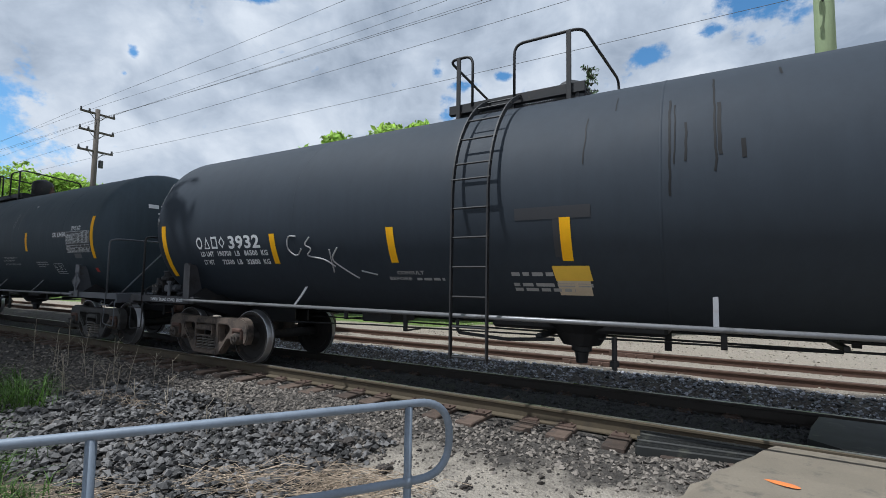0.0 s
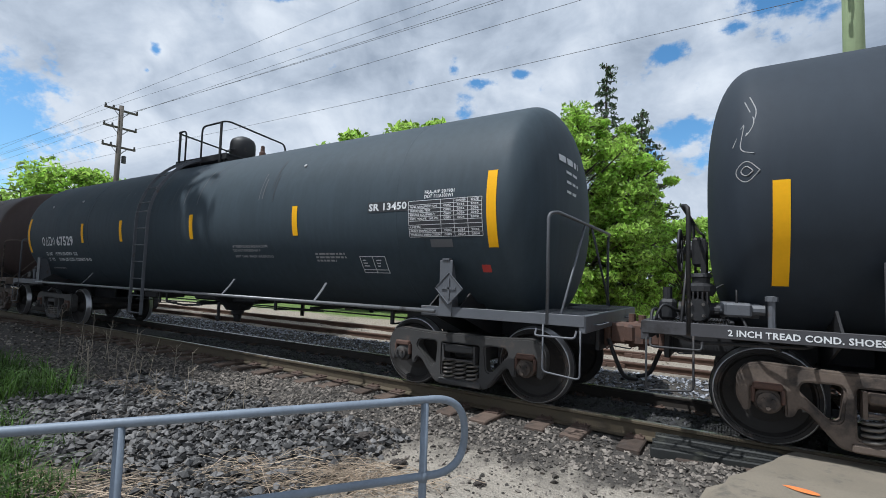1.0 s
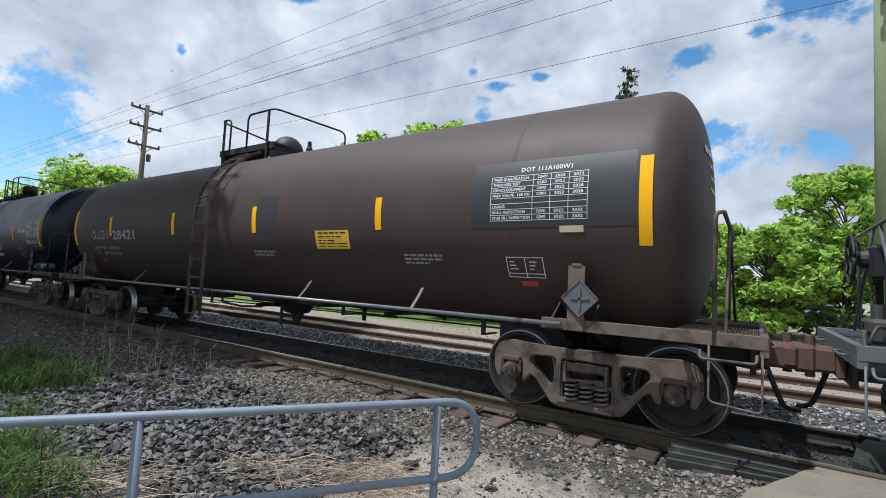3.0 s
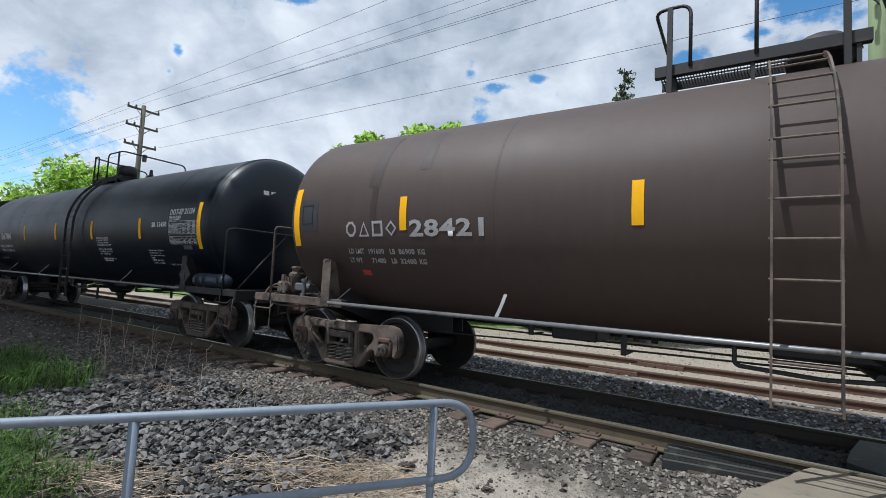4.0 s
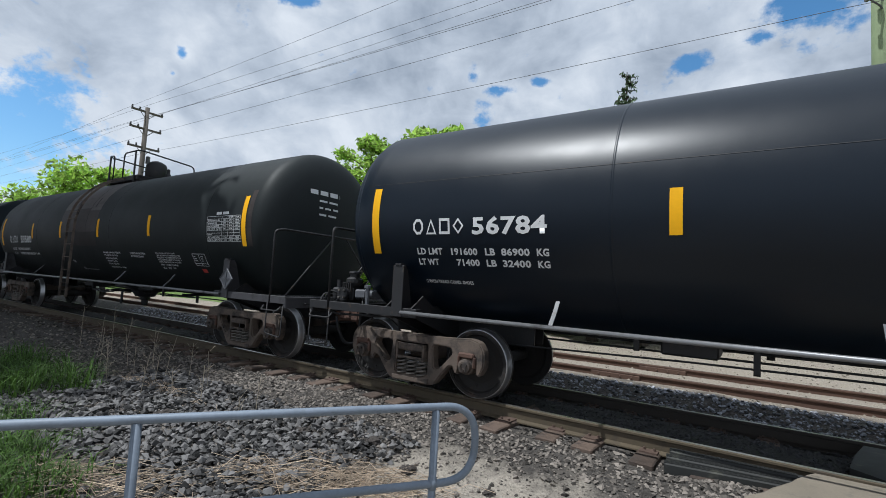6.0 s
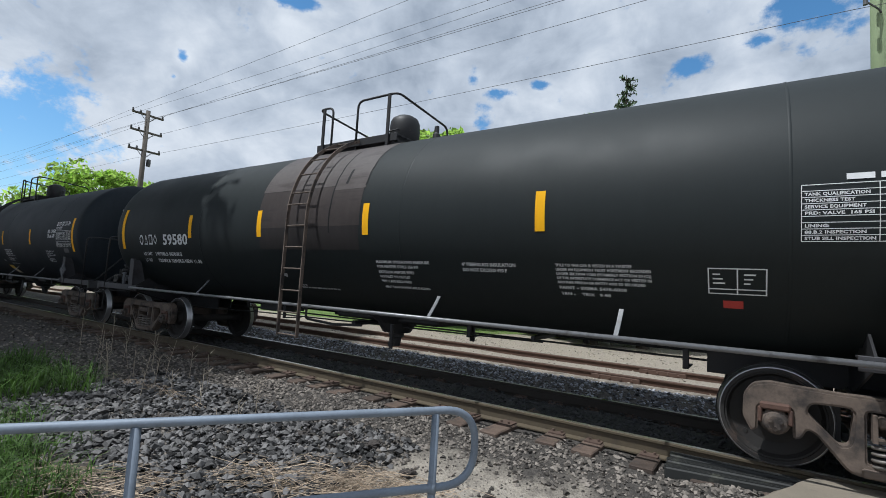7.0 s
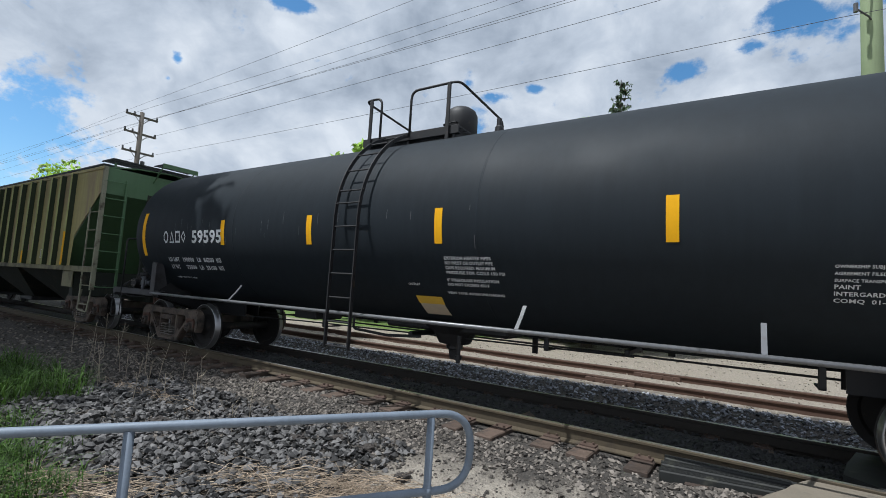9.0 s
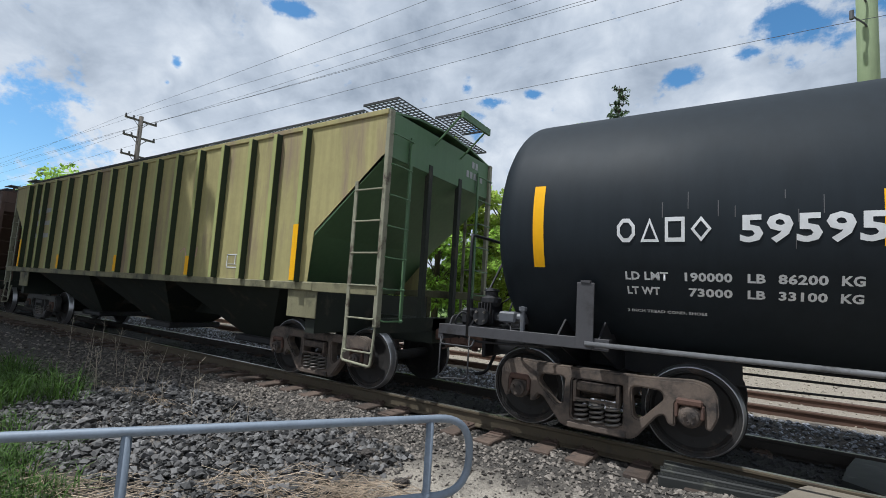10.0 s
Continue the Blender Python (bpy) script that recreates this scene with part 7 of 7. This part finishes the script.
# coal grey car
number_line(car_f, (-5.96, -5.13), ("59595", -4.92, -3.93), 2.12, 0.235)
weights(car_f, 0, ((1.76, (("LD LMT", -5.90, 0.40), ("190000", -5.38, 0.41), ("LB", -4.86, 0.14), ("86200", -4.63, 0.34), ("KG", -4.21, 0.15))),
                   (1.62, (("LT WT", -5.89, 0.31), ("73000", -5.33, 0.36), ("LB", -4.86, 0.14), ("33100", -4.63, 0.34), ("KG", -4.21, 0.15)))))
letter_on(car_f, "2 INCH TREAD COND. SHOES", -5.91, 1.44, 0.036, width=0.73)
letter_on(car_f, "DOT-SP 21134", 5.62, 2.575, 0.115, width=0.96, bold=0.005)
letter_on(car_f, "SR 13450", 5.0, 2.38, 0.10, width=0.62, bold=0.005)
letter_on(car_f, "FRA AIP", 5.0, 2.25, 0.10, width=0.54, bold=0.005)
letter_on(car_f, "FRA-AIP 201901", 5.63, 2.51, 0.04, width=0.44)
letter_on(car_f, "DOT 111A100W1", 5.63, 2.465, 0.04, width=0.42)
table_on(car_f, 5.64, 1.99, 1.05, 0.45, 9, 3)
patch_on(car_f, 6.12, 6.44, 1.84, 1.95, "gull", "data_plate", "grey data plate", 0.01)
for k, (s, w) in enumerate((("EXTERIOR HEATER PIPES", 0.66), ("NO INLET OR OUTLET PIPE", 0.68), ("CAPS REQUIRED. MAXIMUM", 0.70), ("PRESSURE FOR COILS 150 PSI", 0.82))):
    letter_on(car_f, s, 0.86, 1.875 - 0.058 * k, 0.042, width=w)
for k, (s, w) in enumerate((('4" FIBERGLASS INSULATION', 0.74), ("DO NOT EXCEED 450 F", 0.60))):
    letter_on(car_f, s, 0.84, 1.61 - 0.055 * k, 0.042, width=w)
letter_on(car_f, "VENT TANK WHEN UNLOADING", 0.80, 1.45, 0.040, width=0.81)
letter_on(car_f, "OUTLET", 0.19, 1.54, 0.035, width=0.2)
patch_on(car_f, 0.235, 0.66, 1.297, 1.40, "decal_yellow", "warning_decal", "yellow warning decal", 0.006)
patch_on(car_f, 0.245, 0.65, 1.15, 1.297, "decal_pale", "warning_decal", "pale paper decal", 0.006)
for k, (s, w, h) in enumerate((("OWNERSHIP SUBJECT TO A SECURITY", 0.66, 0.028), ("AGREEMENT FILED WITH THE", 0.52, 0.028), ("SURFACE TRANSPORTATION BOARD", 0.64, 0.028), ("PAINT", 0.17, 0.04), ("INTERGARD 3500", 0.46, 0.04), ("COMQ  01-2023", 0.46, 0.04))):
    letter_on(car_f, s, 4.68, 1.86 - 0.056 * k, h, width=w)
letter_on(car_f, "2 INCH TREAD COND. SHOES", 5.22, 1.44, 0.036, width=0.76)
for k in range(22):
    rr = random.Random(k)
    x, z = rr.uniform(-6.4, 1.6), rr.uniform(2.0, 2.5)
    bm = bmesh.new()
    quad(bm, x, x + 0.006, arc_of(z), arc_of(z + rr.uniform(0.06, 0.2)))
    part("rain_streak", wrap_arc(bm, 0.003), "gull", car_f)
end_marks(car_f, 6, "lettering_dull")
paint_of = {car_a: "tank_slate", car_b: "tank_grey", car_c: "tank_brown", car_d: "tank_gloss", car_e: "tank_char", car_f: "tank_coal"}
for c in paint_of:
    for x in (1.35, -3.6, 5.6):
        bm = bmesh.new()
        lathe(bm, [(x - 0.014, R + 0.0005), (x - 0.010, R + 0.003), (x + 0.010, R + 0.003), (x + 0.014, R + 0.0005)], 72, "x", (0, 0, ZC))
        part("weld_seam", bm, paint_of[c], c, smooth=True)


# ---- covered hoppers ----
HX, HY, HB, HT = 7.43, 1.53, 1.55, 3.96


def hopper_side_bm(s):
    bm = bmesh.new()
    y0, y1 = (s * HY - 0.004, s * HY + 0.004)
    prism(bm, [(-7.33, 3.34), (-6.11, 2.32), (-6.05, HB), (6.05, HB), (6.11, 2.32), (7.33, 3.34), (7.43, 3.40), (7.43, HT), (-7.43, HT), (-7.43, 3.40)], y0, y1)
    return bm


def hopper_rib_bm(s):
    bm = bmesh.new()
    y0, y1 = sorted((s * HY + s * 0.004, s * HY + s * 0.112))
    box(bm, -0.042, 0.042, y0, y1, HB, HT - 0.02, 0.006)
    return bm


def rib_cap_bm(s):
    bm = bmesh.new()
    y0, y1 = sorted((s * HY + s * 0.112, s * HY + s * 0.122))
    box(bm, -0.048, 0.040, y0, y1, HB, HT - 0.02, 0.003)
    return bm


def hopper_car(center, label, paint, end_paint, details=True):
    car = thing("covered_hopper_car", center, YC, 0, label, "hopper car", "hopper cars of the train")
    for s in (-1, 1):
        part("side_panel", mesh_of("hopper_side%d" % s, lambda: hopper_side_bm(s)), paint, car)
        for x in (5.84, 5.13, 4.47, 3.66, 2.89, 2.10, 1.33, 0.65, -0.02, -0.75, -1.56, -2.38, -3.22, -4.06, -4.88, -5.46, -6.10):
            # Web coloured as its shaded side looks; the cap keeps the plain paint.
            rib = part("rib", mesh_of("hopper_rib%d" % s, lambda: hopper_rib_bm(s)), "rib_side_shade" if paint == "hopper" else paint, car, at=(x, 0, 0))
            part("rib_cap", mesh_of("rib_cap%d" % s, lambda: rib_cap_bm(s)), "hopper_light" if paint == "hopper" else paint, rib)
        bm = bmesh.new()
        box(bm, -7.43, 7.43, s * HY - 0.03, s * HY + 0.07, HT - 0.02, HT + 0.06, 0.01)
        part("top_chord", bm, paint, car)
        bm = bmesh.new()
        box(bm, -6.2, 6.2, s * 1.50 - 0.06, s * 1.50 + 0.06, HB - 0.12, HB, 0.01)
        part("side_sill", bm, "hopper_sill" if paint == "hopper" else paint, car)
    # roof
    bm = bmesh.new()
    prof = [(-1.55, HT + 0.04), (-0.8, HT + 0.17), (0, HT + 0.22), (0.8, HT + 0.17), (1.55, HT + 0.04)]
    a = [bm.verts.new((-7.43, y, z)) for y, z in prof]
    b = [bm.verts.new((7.43, y, z)) for y, z in prof]
    a2 = [bm.verts.new((-7.43, y, z - 0.03)) for y, z in prof]
    b2 = [bm.verts.new((7.43, y, z - 0.03)) for y, z in prof]
    for p, q in ((a, b), (b2, a2)):
        for i in range(4):
            bm.faces.new((p[i], q[i], q[i + 1], p[i + 1]))
    bm.faces.new(a + a2[::-1])
    bm.faces.new(b + b2[::-1])
    part("roof", bm, end_paint, car)

    def grate(x0, x1, y0, y1, z):
        g = bmesh.new()
        n = int((x1 - x0) / 0.075)
        for k in range(n + 1):
            xx = x0 + (x1 - x0) * k / n
            box(g, xx - 0.006, xx + 0.006, y0, y1, z - 0.015, z)
        m = max(3, int((y1 - y0) / 0.09))
        for k in range(m + 1):
            yy = y0 + (y1 - y0) * k / m
            box(g, x0, x1, yy - 0.006, yy + 0.006, z - 0.015, z)
        for yy in (y0, y1):
            box(g, x0, x1, yy - 0.01, yy + 0.01, z - 0.03, z + 0.003)
        return g
    for s in (-1, 1):
        y0, y1 = sorted((s * 1.28, s * 0.80))
        part("running_board", mesh_of("hop_board%d" % s, lambda: grate(-7.3, 6.7, y0, y1, HT + 0.26)), "grating", car, "see-through steel walkway")
        for k in range(11):
            bm = bmesh.new()
            x = -7.2 + 1.44 * k
            box(bm, x - 0.02, x + 0.02, s * 1.22 - 0.02, s * 1.22 + 0.02, HT + 0.05, HT + 0.23)
            part("board_support", bm, end_paint, car)
    for e in (-1, 1):
        x0, x1 = sorted((e * 6.75, e * 7.42))
        part("end_walkway", mesh_of("hop_cross%d" % e, lambda: grate(x0, x1, -1.35, 1.35, HT + 0.30)), "grating", car)
        x0, x1 = sorted((e * 7.43, e * 7.95))
        part("brake_platform", mesh_of("hop_plat%d" % e, lambda: grate(x0, x1, -0.42, 0.42, HT + 0.34)), "grating", car)
        bm = bmesh.new()
        for y in (-0.4, 0.4):
            cyl(bm, (e * 7.44, y, HT - 0.12), (e * 7.92, y, HT + 0.32), 0.018, n=6)
        box(bm, min(e * 7.93, e * 7.97), max(e * 7.93, e * 7.97), -0.45, 0.45, HT + 0.24, HT + 0.35)
        part("platform_bracket", bm, end_paint, car)
        # end wall, slope sheet, posts
        bm = bmesh.new()
        box(bm, min(e * 7.40, e * 7.425), max(e * 7.40, e * 7.425), -1.52, 1.52, 3.36, HT + 0.05)
        v = [(e * 7.41, 3.36), (e * 7.39, 3.34), (e * 6.1, 2.30), (e * 5.3, 1.45), (e * 5.33, 1.43), (e * 6.13, 2.27)]
        prism(bm, v, -1.52, 1.52)
        part("end_slope", bm, end_paint, car)
        for s in (-1, 1):
            bm = bmesh.new()
            y0, y1 = sorted((s * 1.45, s * 1.545))
            box(bm, min(e * 7.40, e * 7.47), max(e * 7.40, e * 7.47), y0, y1, 1.0, HT + 0.05, 0.006)
            part("corner_post", bm, "hopper_worn" if paint == "hopper" else paint, car)
            bm = bmesh.new()
            box(bm, e * 6.93 - 0.03, e * 6.93 + 0.03, s * 1.545 - 0.012, s * 1.545 + 0.012, 0.62, 3.02, 0.004)
            la = part("side_ladder", bm, "hopper_worn", car)
            for k in range(6):
                z = 0.66 + 0.445 * k
                rb = bmesh.new()
                cyl(rb, (e * 6.93, s * 1.56, z), (e * 7.43, s * 1.56, z), 0.0125, n=6)
                part("rung", rb, "hopper_worn", la)
            bm = bmesh.new()
            box(bm, min(e * 7.45, e * 7.48), max(e * 7.45, e * 7.48), s * 1.02 - 0.03, s * 1.02 + 0.03, 1.05, 3.75, 0.004)
            la = part("end_ladder", bm, end_paint, car)
            for k in range(7):
                z = 1.1 + 0.43 * k
                rb = bmesh.new()
                tube(rb, smooth_path([(e * 7.44, s * 1.46, z), (e * 7.53, s * 1.46, z - 0.02), (e * 7.53, s * 1.05, z - 0.02), (e * 7.46, s * 1.02, z)], 0.03, 2), 0.0125, 6)
                part("rung", rb, end_paint, la)
            bm = bmesh.new()
            box(bm, min(e * 5.9, e * 7.45), max(e * 5.9, e * 7.45), s * 1.50 - 0.05, s * 1.50 + 0.05, 1.42, 1.56, 0.008)
            box(bm, min(e * 5.62, e * 6.26), max(e * 5.62, e * 6.26), s * 1.50 - 0.012, s * 1.50 + 0.012, 1.02, 1.44, 0.006)
            part("bolster_web", bm, "hopper_sill" if paint == "hopper" else paint, car)
            for y in (0.45,):
                bm = bmesh.new()
                box(bm, min(e * 7.36, e * 7.44), max(e * 7.36, e * 7.44), s * y - 0.05, s * y + 0.05, 1.1, 3.5, 0.006)
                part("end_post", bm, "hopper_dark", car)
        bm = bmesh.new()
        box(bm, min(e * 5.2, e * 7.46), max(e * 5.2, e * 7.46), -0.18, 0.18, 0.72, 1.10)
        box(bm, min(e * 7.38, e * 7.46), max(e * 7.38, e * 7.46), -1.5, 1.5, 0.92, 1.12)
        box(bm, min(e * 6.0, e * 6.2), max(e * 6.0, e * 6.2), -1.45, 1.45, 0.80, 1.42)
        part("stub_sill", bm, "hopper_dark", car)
        m = pose(-0.24 * e, 0, 0, 0, 0, 0 if e > 0 else 180)
        part("coupler", mesh_of("coupler", coupler_bm), "rust", car, "rusty knuckle coupler", m)
        for s in (-1, 1):
            bm = bmesh.new()
            tube(bm, smooth_path([(e * 6.9, s * 1.5, 1.0), (e * 6.9, s * 1.55, 0.52), (e * 7.42, s * 1.55, 0.48), (e * 7.42, s * 1.5, 1.0)], 0.05), 0.018)
            part("step", bm, "hopper_worn", car)
    # discharge bays
    for x in (-3.6, 0.0, 3.6):
        bm = bmesh.new()
        top = [(-1.75, -1.45), (1.75, -1.45), (1.75, 1.45), (-1.75, 1.45)]
        bot = [(-0.42, -0.5), (0.42, -0.5), (0.42, 0.5), (-0.42, 0.5)]
        a = [bm.verts.new((x + p, q, HB - 0.04)) for p, q in top]
        b = [bm.verts.new((x + p, q, 0.48)) for p, q in bot]
        for i in range(4):
            bm.faces.new((a[i], a[(i + 1) % 4], b[(i + 1) % 4], b[i]))
        bm.faces.new(b)
        bm.faces.new(a[::-1])
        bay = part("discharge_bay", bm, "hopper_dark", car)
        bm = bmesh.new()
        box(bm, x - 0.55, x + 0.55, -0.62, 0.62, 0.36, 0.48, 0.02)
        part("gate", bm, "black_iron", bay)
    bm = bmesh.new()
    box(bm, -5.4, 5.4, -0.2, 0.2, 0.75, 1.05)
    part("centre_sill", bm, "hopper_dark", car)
    for x, z1 in ((5.84, 2.42), (2.89, 1.92), (-0.02, 1.92), (-3.22, 1.92), (-6.10, 2.35)):
        bm = bmesh.new()
        box(bm, x - 0.055 + 0.0, x + 0.055, -HY - 0.130, -HY - 0.1235, HB + 0.02, z1)
        part("reflective_strip", bm, "yellow", car, "yellow reflective strip")
    if details:
        bm = bmesh.new()
        for a, b, c, d in ((3.96, 4.44, 1.73, 1.75), (3.96, 4.44, 1.95, 1.97), (3.96, 3.98, 1.73, 1.97), (4.42, 4.44, 1.73, 1.97), (4.19, 4.21, 1.80, 1.95), (4.0, 4.4, 1.79, 1.80)):
            box(bm, a, b, -HY - 0.010, -HY - 0.005, c, d)
        part("data_stencil", bm, "white_card", car, "white framed stencil")
        rr = random.Random(4)
        bm = bmesh.new()
        for i in range(2):
            for k in range((2, 5)[i]):
                y = 0.95 - 0.06 * (2, 5)[i] + 0.125 * k
                box(bm, 7.425, 7.43, y, y + 0.085, 3.80 - 0.2 * i, 3.92 - 0.2 * i)
        part("end_number", bm, "lettering_dull", car)
        scrawl_bm = bmesh.new()
        tube(scrawl_bm, smooth_path([(2.4, -HY - 0.006, 2.0), (2.55, -HY - 0.006, 2.1), (2.65, -HY - 0.006, 1.85), (2.8, -HY - 0.006, 2.08), (2.95, -HY - 0.006, 1.9), (2.98, -HY - 0.006, 2.1)], 0.06), 0.008, 5)
        part("scrawl", scrawl_bm, "pink", car, "faint chalk scrawl")
        bm = bmesh.new()
        for x0, x1, z in ((-5.6, -4.4, 3.1), (-5.7, -4.3, 2.75), (-5.5, -4.4, 2.4)):
            box(bm, x0, x1, -HY - 0.008, -HY - 0.005, z, z + 0.12)
        part("worn_lettering", bm, "lettering_dull", car, "worn pale lettering")
    truck(car, -5.85, "truck_dark", "rust")
    truck(car, 5.85, "truck_brown", "rust")
    return car


CAR_G, CAR_H = -101.5, -117.85
car_g = hopper_car(CAR_G, "olive green ribbed covered hopper car, faded and grimy", "hopper", "hopper_green")
car_h = hopper_car(CAR_H, "dull brown ribbed covered hopper car", "boxcar", "boxcar", False)
TRAIN += [(car_g, CAR_G), (car_h, CAR_H)]


# ---- the train rolls ----
def motions():
    for car, c in TRAIN:
        walk(car, [(t / 2, pose(c + run(t / 2), YC, 0)) for t in range(21)])
    for w, x in WHEELS:
        walk(w, [(k / 15, pose(x, 0, AXLE, 0, math.degrees(run(k / 15) / WHEEL_R), 0)) for k in range(151)])


motions()
